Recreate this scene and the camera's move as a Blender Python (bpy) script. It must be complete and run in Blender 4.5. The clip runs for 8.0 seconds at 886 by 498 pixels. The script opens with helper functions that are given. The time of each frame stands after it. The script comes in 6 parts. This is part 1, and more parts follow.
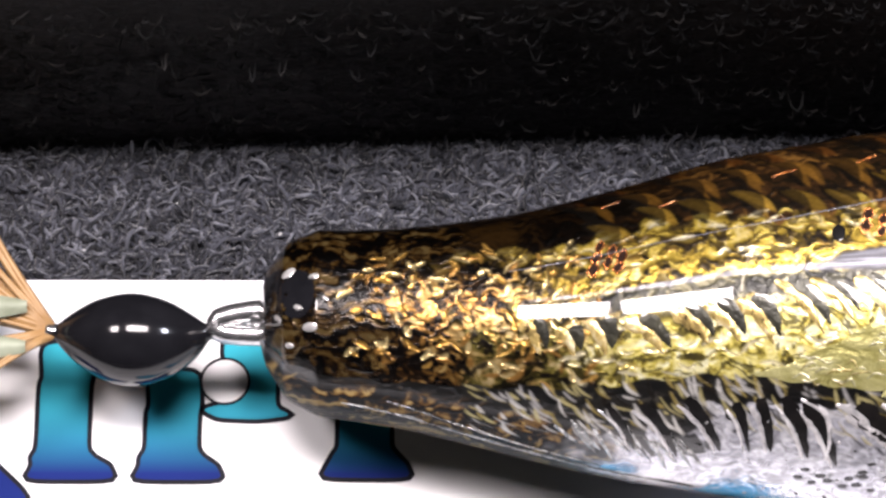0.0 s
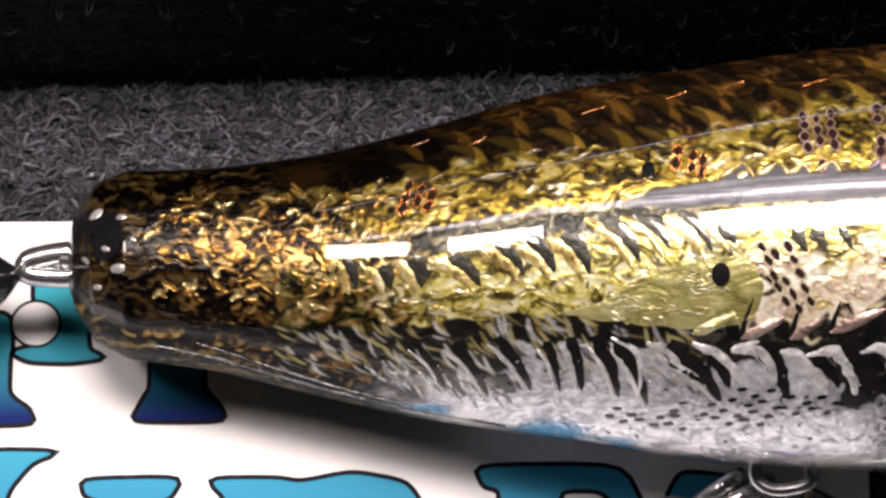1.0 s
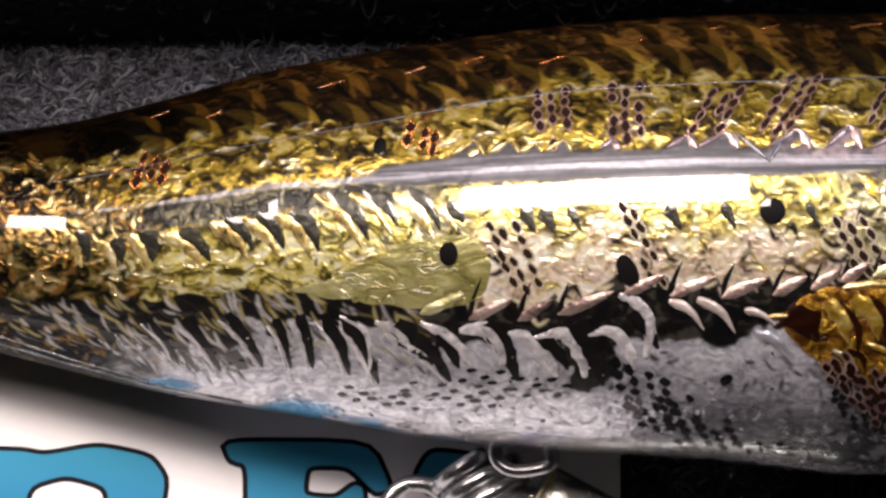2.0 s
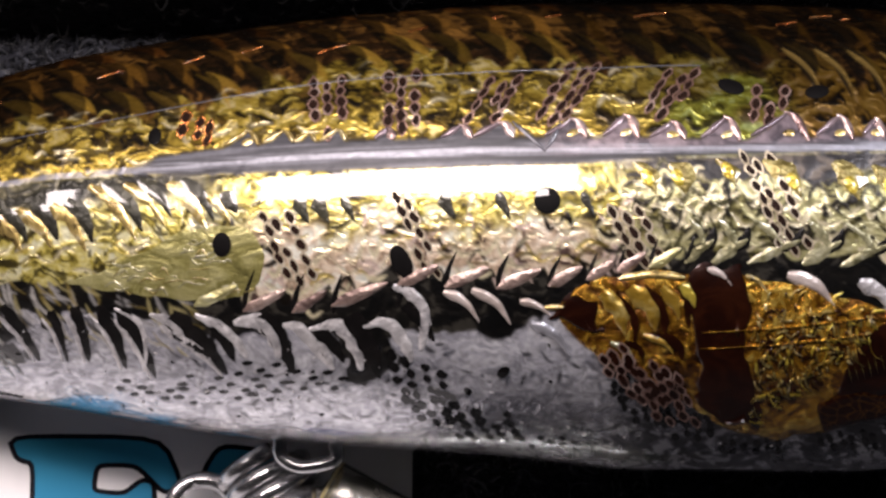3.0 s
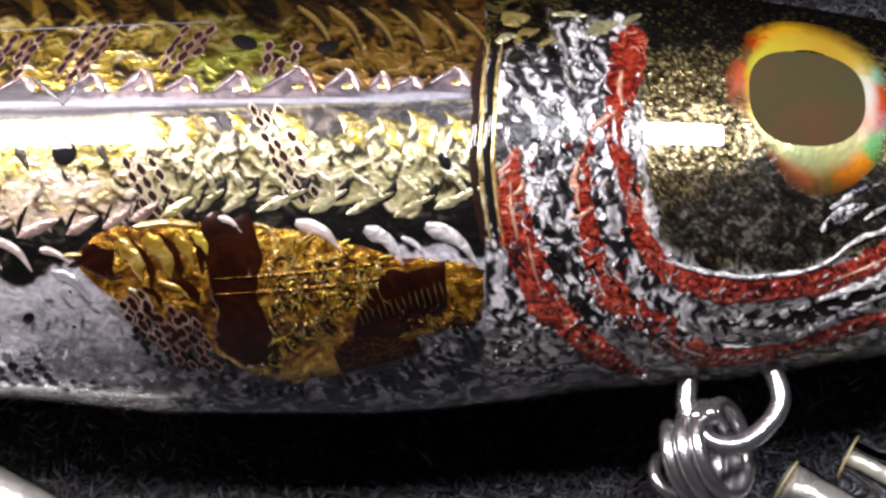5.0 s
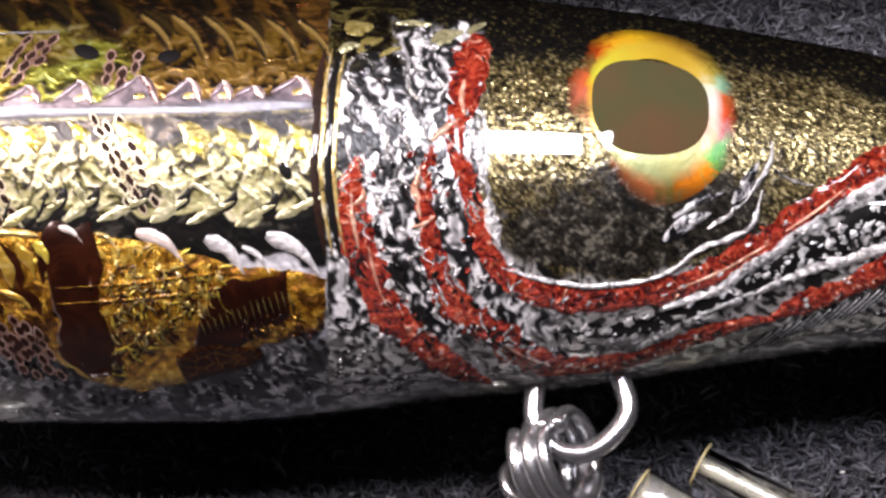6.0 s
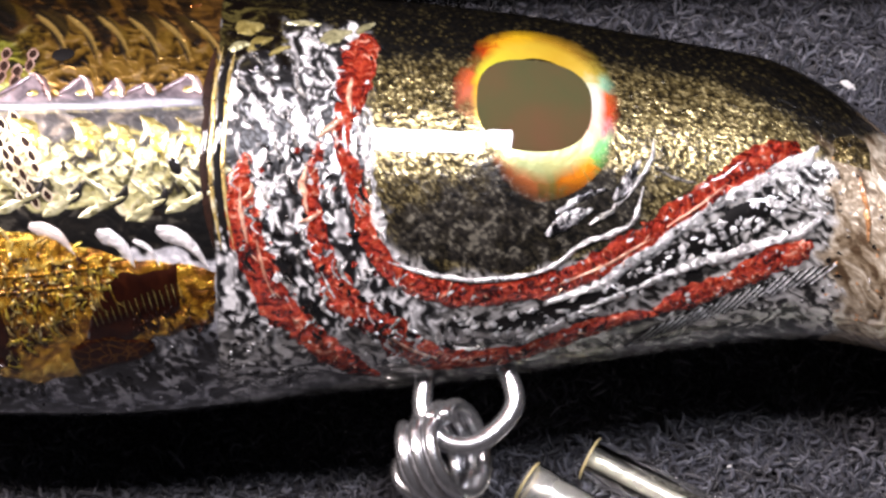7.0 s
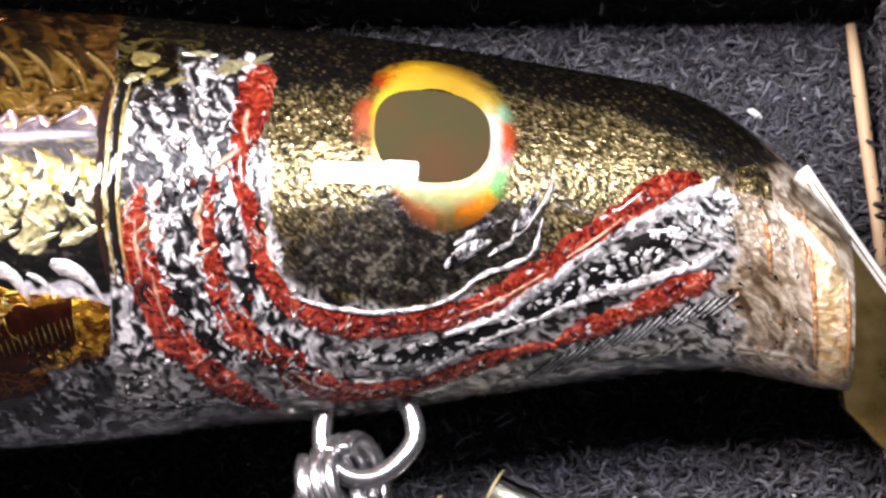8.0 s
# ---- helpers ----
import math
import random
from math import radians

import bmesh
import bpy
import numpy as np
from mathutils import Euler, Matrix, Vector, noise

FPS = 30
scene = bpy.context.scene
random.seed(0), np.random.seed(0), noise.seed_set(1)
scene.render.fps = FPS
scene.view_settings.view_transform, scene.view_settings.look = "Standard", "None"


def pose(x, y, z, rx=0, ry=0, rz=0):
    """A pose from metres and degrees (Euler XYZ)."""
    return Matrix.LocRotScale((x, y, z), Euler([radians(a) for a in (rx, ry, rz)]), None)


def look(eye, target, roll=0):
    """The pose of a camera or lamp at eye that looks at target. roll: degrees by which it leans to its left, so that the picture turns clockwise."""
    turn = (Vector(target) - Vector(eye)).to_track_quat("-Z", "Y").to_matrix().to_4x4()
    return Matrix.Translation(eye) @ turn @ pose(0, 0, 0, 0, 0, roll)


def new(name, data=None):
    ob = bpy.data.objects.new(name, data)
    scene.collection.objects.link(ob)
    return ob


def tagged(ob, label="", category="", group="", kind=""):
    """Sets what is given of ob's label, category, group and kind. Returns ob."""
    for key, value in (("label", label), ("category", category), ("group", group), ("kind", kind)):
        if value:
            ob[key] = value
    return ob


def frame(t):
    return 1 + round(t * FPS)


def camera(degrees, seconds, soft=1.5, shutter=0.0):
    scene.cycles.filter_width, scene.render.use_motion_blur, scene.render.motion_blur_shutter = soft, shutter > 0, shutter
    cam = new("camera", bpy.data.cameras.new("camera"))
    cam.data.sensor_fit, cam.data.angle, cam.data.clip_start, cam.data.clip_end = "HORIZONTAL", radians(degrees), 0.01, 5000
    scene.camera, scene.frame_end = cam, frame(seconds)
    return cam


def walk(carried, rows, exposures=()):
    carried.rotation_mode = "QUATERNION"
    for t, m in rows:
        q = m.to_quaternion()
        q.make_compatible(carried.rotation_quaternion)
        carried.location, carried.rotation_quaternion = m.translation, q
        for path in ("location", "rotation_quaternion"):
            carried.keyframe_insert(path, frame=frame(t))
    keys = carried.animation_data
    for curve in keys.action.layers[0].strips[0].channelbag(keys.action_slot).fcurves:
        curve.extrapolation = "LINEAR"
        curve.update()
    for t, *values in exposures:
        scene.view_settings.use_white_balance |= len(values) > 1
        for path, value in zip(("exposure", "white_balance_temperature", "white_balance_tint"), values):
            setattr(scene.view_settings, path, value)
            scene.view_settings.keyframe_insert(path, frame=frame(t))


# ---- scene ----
cam = camera(12.0, 8.0, soft=2.75)
PATH = [
    (0.0, (0.01972, -0.09990, 0.27073), (0.01575, 0.00227, 0.02084), -1.97),
    (0.5, (0.01886, -0.09783, 0.26871), (0.01788, 0.00190, 0.01781), -0.60),
    (1.0, (0.02461, -0.09858, 0.26855), (0.02798, -0.00041, 0.01705), 1.52),
    (1.2, (0.03484, -0.09489, 0.26783), (0.03642, 0.00285, 0.01536), 0.92),
    (1.4, (0.03971, -0.09313, 0.26748), (0.04044, 0.00236, 0.01455), 0.64),
    (1.5, (0.04059, -0.09281, 0.26742), (0.04117, 0.00145, 0.01441), 0.59),
    (1.7, (0.04223, -0.09342, 0.26737), (0.04197, -0.00021, 0.01397), 0.41),
    (2.8, (0.05748, -0.09595, 0.26209), (0.05583, 0.00122, 0.01018), -0.46),
    (3.0, (0.05976, -0.09620, 0.26231), (0.05840, 0.00023, 0.01012), -0.26),
    (3.5, (0.06418, -0.09877, 0.26619), (0.06519, -0.00350, 0.01356), 0.96),
    (4.0, (0.07268, -0.10192, 0.26967), (0.07258, -0.00705, 0.01688), 0.14),
    (4.5, (0.08319, -0.10454, 0.27131), (0.08320, -0.00730, 0.01943), 0.13),
    (5.8, (0.09477, -0.09867, 0.27039), (0.09492, -0.00424, 0.01744), 0.29),
    (6.0, (0.09833, -0.10156, 0.27143), (0.09825, -0.00574, 0.01900), 0.05),
    (6.5, (0.10481, -0.10565, 0.27383), (0.10443, -0.00835, 0.02196), -0.11),
    (7.0, (0.10664, -0.10698, 0.27572), (0.10552, -0.00819, 0.02445), -0.40),
    (7.5, (0.10886, -0.10709, 0.27437), (0.10855, -0.00814, 0.02315), -0.09),
    (8.0, (0.11138, -0.10513, 0.27415), (0.11207, -0.00548, 0.02321), 0.39),
]
walk(cam, [(t, look(eye, target, roll)) for t, eye, target, roll in PATH],
     [(0.0, 0.73, 6500, 21), (0.5, 0.66, 6600, 22), (1.0, 0.15, 7000, 22), (1.5, -0.05, 7150, 24), (3.0, -0.28, 6800, 24), (3.5, -0.25, 6650, 24), (4.5, 0.2, 6600, 23), (6.0, 0.83, 6800, 26), (8.0, 1.16, 6800, 26)])

# ---- light: an LED box lamp above the felt-lined case, dim room around ----
world = bpy.data.worlds.new("room_gloom")
scene.world = world
world.use_nodes = True
world.node_tree.nodes["Background"].inputs[0].default_value = (0.75, 0.85, 1.0, 1)
world.node_tree.nodes["Background"].inputs[1].default_value = 0.011


def panel_lamp(name, x0, x1, y0, y1, z, watts, colour):
    data = bpy.data.lights.new(name, "AREA")
    data.shape, data.size, data.size_y = "RECTANGLE", (x1 - x0) * 0.01, (y1 - y0) * 0.01
    data.energy, data.color = watts, colour
    ob = new(name, data)
    ob.matrix_world = pose((x0 + x1) * 0.005, (y0 + y1) * 0.005, z * 0.01)
    return ob


panel_lamp("led_panel_lamp", -4.1, 6.1, 0.6, 5.2, 21.0, 0.54, (1.0, 0.96, 0.91))
panel_lamp("led_panel_lamp", -14.0, -9.4, 0.6, 5.2, 21.0, 0.22, (1.0, 0.96, 0.91))
panel_lamp("led_panel_lamp", 14.2, 17.3, 1.2, 5.6, 21.0, 0.28, (0.84, 0.93, 1.0))

U = 0.01  # centimetres to metres
TAU = 2 * math.pi


# ---- materials ----
def material(name, stops, scale=300.0, detail=6.0, rough=0.5, metal=0.0, coat=0.0, bump=0.0, bump_scale=0.0, cells=0.0, spread=0.5,
             coat_rough=0.02, transmission=0.0, ior=1.5, sheen=0.0, island=0.0, streak=(1, 1, 1), wear=0.0, cracks=None, distort=0.0, emboss=0.0, spec=0.5):
    """stops: colours over a two-scale noise. bump: depth in metres of fine relief. cells: share of cell-like crinkle in it."""
    m = bpy.data.materials.new(name)
    m.use_nodes = True
    nt = m.node_tree
    bsdf = nt.nodes["Principled BSDF"]
    co = nt.nodes.new("ShaderNodeTexCoord")
    mp = nt.nodes.new("ShaderNodeMapping")
    mp.inputs["Scale"].default_value = streak
    nt.links.new(co.outputs["Object"], mp.inputs["Vector"])

    def noise_at(s, d=6.0, rough_=0.55, twist=0.0):
        n = nt.nodes.new("ShaderNodeTexNoise")
        n.inputs["Distortion"].default_value = twist
        n.inputs["Scale"].default_value, n.inputs["Detail"].default_value, n.inputs["Roughness"].default_value = s, d, rough_
        nt.links.new(mp.outputs["Vector"], n.inputs["Vector"])
        return n

    fine, broad = noise_at(scale, detail, 0.6 if distort else 0.55, distort), noise_at(scale * 0.17, 3.0)
    mix = nt.nodes.new("ShaderNodeMix")
    mix.inputs["Factor"].default_value = 0.25 if distort else 0.35
    nt.links.new(fine.outputs["Fac"], mix.inputs["A"])
    nt.links.new(broad.outputs["Fac"], mix.inputs["B"])
    value = mix.outputs["Result"]
    if cells:
        vor = nt.nodes.new("ShaderNodeTexVoronoi")
        vor.inputs["Scale"].default_value = (bump_scale or scale)
        warp = nt.nodes.new("ShaderNodeMix")
        warp.data_type = "VECTOR"
        warp.inputs["Factor"].default_value = 0.0012
        nt.links.new(mp.outputs["Vector"], warp.inputs["A"])
        nt.links.new(noise_at((bump_scale or scale) * 0.6, 2.0).outputs["Color"], warp.inputs["B"])
        nt.links.new(warp.outputs["Result"], vor.inputs["Vector"])
    if island:
        geo = nt.nodes.new("ShaderNodeNewGeometry")
        mix2 = nt.nodes.new("ShaderNodeMix")
        mix2.inputs["Factor"].default_value = island
        nt.links.new(value, mix2.inputs["A"])
        nt.links.new(geo.outputs["Random Per Island"], mix2.inputs["B"])
        value = mix2.outputs["Result"]
    ramp = nt.nodes.new("ShaderNodeValToRGB")
    lo, hi = (0.5 - spread / 2, 0.5 + spread / 2) if not island else (0.1, 0.9)
    els = ramp.color_ramp.elements
    while len(els) < len(stops):
        els.new(0.5)
    for k, c in enumerate(stops):
        els[k].position = lo + (hi - lo) * k / max(1, len(stops) - 1)
        els[k].color = (*c, 1)
    nt.links.new(value, ramp.inputs["Fac"])
    colour = ramp.outputs["Color"]
    if cracks:
        size, width, dark, shift = cracks
        net = nt.nodes.new("ShaderNodeTexVoronoi")
        net.feature = "DISTANCE_TO_EDGE"
        net.inputs["Scale"].default_value = size
        bend = nt.nodes.new("ShaderNodeMix")
        bend.data_type = "VECTOR"
        bend.inputs["Factor"].default_value = shift
        nt.links.new(mp.outputs["Vector"], bend.inputs["A"])
        nt.links.new(noise_at(size * 0.8, 3.0).outputs["Color"], bend.inputs["B"])
        nt.links.new(bend.outputs["Result"], net.inputs["Vector"])
        step = nt.nodes.new("ShaderNodeMapRange")
        step.inputs["From Min"].default_value, step.inputs["From Max"].default_value = width * 0.3, width
        nt.links.new(net.outputs["Distance"], step.inputs["Value"])
        vein = nt.nodes.new("ShaderNodeMix")
        vein.data_type = "RGBA"
        ins = [q for q in vein.inputs if q.type == "RGBA"]
        ins[0].default_value = (*dark, 1)
        nt.links.new(colour, ins[1])
        nt.links.new(step.outputs["Result"], vein.inputs["Factor"])
        colour = [q for q in vein.outputs if q.type == "RGBA"][0]
    nt.links.new(colour, bsdf.inputs["Base Color"])
    for key, v in (("Roughness", rough), ("Metallic", metal), ("Coat Weight", coat), ("Coat Roughness", coat_rough), ("Transmission Weight", transmission),
                   ("IOR", ior), ("Sheen Weight", sheen), ("Specular IOR Level", spec)):
        bsdf.inputs[key].default_value = v
    if wear:
        rr = nt.nodes.new("ShaderNodeMapRange")
        rr.inputs["To Min"].default_value, rr.inputs["To Max"].default_value = max(0.02, rough - wear), rough + wear
        nt.links.new(broad.outputs["Fac"], rr.inputs["Value"])
        nt.links.new(rr.outputs["Result"], bsdf.inputs["Roughness"])
    if bump:
        bn = nt.nodes.new("ShaderNodeBump")
        bn.inputs["Strength"].default_value, bn.inputs["Distance"].default_value = 1.0, bump
        height = noise_at(bump_scale or scale, 3.0).outputs["Fac"]
        if emboss:
            both = nt.nodes.new("ShaderNodeMix")
            both.inputs["Factor"].default_value = emboss
            nt.links.new(height, both.inputs["A"])
            nt.links.new(fine.outputs["Fac"], both.inputs["B"])
            height = both.outputs["Result"]
        if cells:
            hm = nt.nodes.new("ShaderNodeMix")
            hm.inputs["Factor"].default_value = cells
            nt.links.new(height, hm.inputs["A"])
            nt.links.new(vor.outputs["Distance"], hm.inputs["B"])
            height = hm.outputs["Result"]
        nt.links.new(height, bn.inputs["Height"])
        nt.links.new(bn.outputs["Normal"], bsdf.inputs["Normal"])
    return m


M_BAND_PALE = material("pale_grey_band_line", [(0.035, 0.035, 0.042), (0.085, 0.085, 0.10), (0.16, 0.16, 0.18)], 900, rough=0.4, metal=0.2, coat=1.0, streak=(0.05, 1, 1))
M_LINE = material("black_lateral_lacquer", [(0.002, 0.002, 0.002), (0.005, 0.004, 0.004), (0.012, 0.010, 0.009)], 900, detail=5, rough=0.4, bump=0.0001, bump_scale=1500, metal=0.1, coat=0.7, spread=0.4, distort=1.0, spec=0.25)
M_GLITTER = material("gold_glitter_lacquer", [(0.005, 0.004, 0.003), (0.020, 0.014, 0.006), (0.18, 0.13, 0.045), (0.90, 0.74, 0.36)], 2700, detail=2, rough=0.26, bump=0.00020, bump_scale=2700, cells=0.7, spread=0.36, metal=0.7, coat=1.0)
M_CRINKLE = material("crinkled_silver_foil", [(0.004, 0.004, 0.006), (0.012, 0.012, 0.014), (0.16, 0.16, 0.17), (0.66, 0.66, 0.68), (0.95, 0.95, 0.97)], 1900, detail=4, rough=0.18, bump=0.0011, bump_scale=2400, spread=0.20, metal=0.62, coat=0.3, coat_rough=0.15, distort=0.8, emboss=0.7, streak=(1, 0.6, 0.6))
M_JAW = material("grey_silver_jaw_foil", [(0.012, 0.012, 0.012), (0.18, 0.175, 0.165), (0.50, 0.49, 0.47), (0.82, 0.81, 0.79)], 1900, detail=5, rough=0.26, bump=0.0006, bump_scale=2200, spread=0.22, metal=0.65, coat=1.0, distort=0.8, emboss=0.7)
M_RIDGE = material("worn_silver_ridge", [(0.02, 0.02, 0.02), (0.40, 0.40, 0.40), (0.78, 0.78, 0.78), (0.92, 0.92, 0.93)], 1700, detail=5, rough=0.26, bump=0.0006, bump_scale=2000, spread=0.28, metal=0.55, coat=0.8, distort=0.8, emboss=0.7)
M_RED = material("red_gill_paint", [(0.016, 0.002, 0.002), (0.11, 0.006, 0.003), (0.37, 0.025, 0.010), (0.52, 0.070, 0.024), (0.82, 0.46, 0.34)], 1500, detail=6, rough=0.24, bump=0.0010, bump_scale=1900, spread=0.30, metal=0.42, coat=0.4, coat_rough=0.08, distort=1.2, emboss=0.8)
M_AMBER = material("amber_fin_foil", [(0.020, 0.005, 0.001), (0.17, 0.060, 0.005), (0.54, 0.27, 0.020), (0.88, 0.64, 0.14)], 950, detail=5, rough=0.26, bump=0.0005, bump_scale=1200, spread=0.30, metal=0.7, coat=1.0, distort=1.2, emboss=0.7)
M_UMBER = material("dark_umber_fin_band", [(0.004, 0.001, 0.001), (0.016, 0.0034, 0.0014), (0.042, 0.010, 0.003)], 500, detail=4, rough=0.35, bump=0.0001, bump_scale=1200, metal=0.3, coat=0.5, spread=0.5, distort=1.0, emboss=0.7, spec=0.2)
M_UMBER_NET = material("netted_umber_foil", [(0.004, 0.001, 0.001), (0.016, 0.0034, 0.0014), (0.042, 0.010, 0.003)], 500, detail=4, rough=0.35, bump=0.0001, bump_scale=1200, metal=0.3, coat=0.5, spread=0.5, distort=1.0, emboss=0.7, spec=0.2, cracks=(1300, 0.05, (0.07, 0.028, 0.005), 0.0006))
M_SMOKE = material("smoked_olive_foil", [(0.012, 0.012, 0.009), (0.030, 0.029, 0.020), (0.07, 0.065, 0.04)], 700, rough=0.3, bump=0.0001, bump_scale=1500, metal=0.4, coat=1.0, spread=0.4)
M_OLIVE_LEAF = material("olive_gold_leaf_foil", [(0.09, 0.065, 0.016), (0.24, 0.19, 0.055), (0.42, 0.36, 0.15)], 900, rough=0.3, bump=0.0002, bump_scale=1500, metal=0.5, coat=1.0, spread=0.36, distort=0.8)
M_YELLOW_CHIP = material("bright_yellow_foil", [(0.36, 0.26, 0.02), (0.66, 0.52, 0.08)], 900, rough=0.3, bump=0.0002, bump_scale=1500, metal=0.5, coat=1.0)
M_MAUVE = material("mauve_scale_face", [(0.10, 0.07, 0.08), (0.28, 0.21, 0.23), (0.52, 0.41, 0.43)], 800, rough=0.3, bump=0.0001, bump_scale=1500, metal=0.5, coat=1.0, spread=0.4)
M_ROSE_FACE = material("rosy_scale_face", [(0.14, 0.09, 0.08), (0.38, 0.27, 0.23), (0.68, 0.53, 0.46)], 600, rough=0.3, bump=0.0003, bump_scale=1400, metal=0.5, coat=1.0, spread=0.32, distort=0.8)
M_BLADE_PALE = material("pale_olive_scale_rim", [(0.14, 0.13, 0.06), (0.36, 0.34, 0.19), (0.62, 0.60, 0.42)], 900, rough=0.3, bump=0.0002, bump_scale=1500, metal=0.45, coat=1.0, spread=0.30, distort=0.8)
M_ROSE_CLAW = material("rosy_white_claw", [(0.28, 0.22, 0.19), (0.58, 0.49, 0.44), (0.80, 0.72, 0.67)], 700, rough=0.3, bump=0.0001, bump_scale=1500, metal=0.35, coat=1.0, spread=0.4)
M_SILVER_CLAW = material("grey_silver_claw", [(0.30, 0.30, 0.33), (0.52, 0.52, 0.56), (0.72, 0.72, 0.76)], 700, rough=0.3, bump=0.0001, bump_scale=1500, metal=0.6, coat=1.0, spread=0.4)
M_NET_CREAM = material("cream_net_rim", [(0.40, 0.32, 0.20), (0.66, 0.56, 0.40), (0.84, 0.76, 0.60)], 800, rough=0.3, bump=0.0001, bump_scale=1500, metal=0.55, coat=1.0, spread=0.4)
M_PALE_VEIL = material("pale_olive_veil_foil", [(0.10, 0.09, 0.025), (0.34, 0.31, 0.10), (0.54, 0.50, 0.22), (0.74, 0.70, 0.40)], 620, detail=5, rough=0.3, bump=0.0003, bump_scale=1200, metal=0.55, coat=1.0, spread=0.34, distort=1.2, emboss=0.6, streak=(0.5, 1, 1))
M_FIN_LOBE = material("golden_fin_lobe", [(0.16, 0.07, 0.008), (0.46, 0.28, 0.035), (0.74, 0.58, 0.20)], 700, detail=4, rough=0.28, bump=0.0002, bump_scale=1200, metal=0.6, coat=1.0, spread=0.4, distort=0.8)
M_MOUTH = material("wrinkled_tan_mouth_rim", [(0.22, 0.11, 0.025), (0.42, 0.28, 0.12), (0.62, 0.50, 0.32), (0.78, 0.70, 0.54)], 900, detail=5, rough=0.3, bump=0.0005, bump_scale=1500, metal=0.3, coat=1.0, spread=0.4, distort=0.9, emboss=0.6)
M_PINK = material("pale_pink_worn_paint", [(0.22, 0.06, 0.035), (0.50, 0.26, 0.17), (0.74, 0.56, 0.42)], 900, rough=0.28, bump=0.0003, bump_scale=1500, metal=0.4, coat=0.4, spread=0.34, distort=0.8)
M_SPOT = material("black_spot_ink", [(0.002, 0.002, 0.002), (0.006, 0.005, 0.005)], 1200, rough=0.55, spec=0.08, coat=1.0)
M_INK = material("dark_brown_scale_ink", [(0.006, 0.003, 0.002), (0.028, 0.012, 0.008)], 1500, rough=0.5, spec=0.08, coat=1.0)
M_PALE = material("pale_green_foil", [(0.24, 0.21, 0.07), (0.50, 0.46, 0.18), (0.68, 0.64, 0.33), (0.86, 0.83, 0.56)], 800, detail=5, rough=0.3, bump=0.0005, bump_scale=1300, metal=0.7, coat=1.0, spread=0.34, distort=1.0, emboss=0.6, streak=(0.5, 1, 1))
M_BLADE_GOLD = material("gold_scale_ridge", [(0.05, 0.03, 0.01), (0.60, 0.44, 0.15), (0.92, 0.84, 0.56)], 800, detail=4, rough=0.27, bump=0.00012, bump_scale=1900, metal=0.6, coat=1.0, spread=0.30, distort=0.9, emboss=0.7)
M_BLADE_ROSE = material("rose_gold_scale_ridge", [(0.12, 0.06, 0.06), (0.60, 0.43, 0.40), (0.90, 0.78, 0.76)], 800, detail=4, rough=0.27, bump=0.00012, bump_scale=1900, metal=0.6, coat=1.0, spread=0.30, distort=0.9, emboss=0.7)
M_BLADE_SILVER = material("silver_scale_ridge", [(0.05, 0.05, 0.05), (0.58, 0.57, 0.56), (0.88, 0.87, 0.86)], 800, detail=4, rough=0.27, bump=0.00012, bump_scale=1900, metal=0.6, coat=1.0, spread=0.30, distort=0.9, emboss=0.7)
M_COPPER = material("copper_scale_edge", [(0.12, 0.030, 0.008), (0.52, 0.16, 0.04), (0.80, 0.42, 0.17)], 1300, rough=0.22, bump=0.0004, bump_scale=1700, metal=0.8, coat=1.0, distort=1.0, spread=0.35)
M_NET_RIM = material("dull_rose_net_rim", [(0.08, 0.04, 0.03), (0.34, 0.20, 0.16), (0.66, 0.50, 0.44)], 800, detail=4, rough=0.3, bump=0.00012, bump_scale=1900, metal=0.6, coat=1.0, spread=0.34, distort=0.9)
M_LOBE = material("silver_scale_lobe", [(0.34, 0.33, 0.34), (0.60, 0.58, 0.58), (0.82, 0.80, 0.80)], 900, detail=4, rough=0.3, bump=0.00025, bump_scale=1500, metal=0.38, coat=1.0, spread=0.30, distort=0.9)
M_TIP = material("orange_amber_foil", [(0.04, 0.014, 0.003), (0.24, 0.105, 0.012), (0.46, 0.24, 0.03), (0.74, 0.48, 0.11)], 1500, detail=5, rough=0.26, bump=0.0006, bump_scale=1800, metal=0.55, coat=1.0, spread=0.36, distort=0.9, emboss=0.6)
M_SLEEVE_RIM = material("yellowed_vinyl_edge", [(0.42, 0.33, 0.13), (0.62, 0.53, 0.28)], 500, rough=0.35, coat=0.5)
M_ORANGE = material("orange_nose_stain", [(0.20, 0.07, 0.02), (0.42, 0.19, 0.07), (0.60, 0.36, 0.18)], 1400, rough=0.3, bump=0.0004, bump_scale=1800, metal=0.3, coat=1.0, distort=0.8)
M_PUPIL = material("olive_brown_pupil", [(0.022, 0.034, 0.016), (0.046, 0.044, 0.018), (0.066, 0.040, 0.018), (0.085, 0.036, 0.020)], 190, rough=0.9, metal=0.0, coat=0.6, spec=0.1)
M_STEEL = material("nickel_wire", [(0.42, 0.42, 0.43), (0.60, 0.60, 0.61), (0.74, 0.74, 0.75)], 700, rough=0.24, metal=0.95, bump=0.00004, bump_scale=1500, wear=0.08)
M_SHANK = material("tinned_hook_shank", [(0.50, 0.50, 0.50), (0.78, 0.78, 0.77), (0.95, 0.95, 0.94)], 700, rough=0.26, metal=0.85, bump=0.00020, bump_scale=700, wear=0.1)
M_BEAD = material("glossy_black_bead", [(0.004, 0.004, 0.005), (0.010, 0.010, 0.012)], 600, rough=0.12, coat=0.15, coat_rough=0.04, spec=0.35)
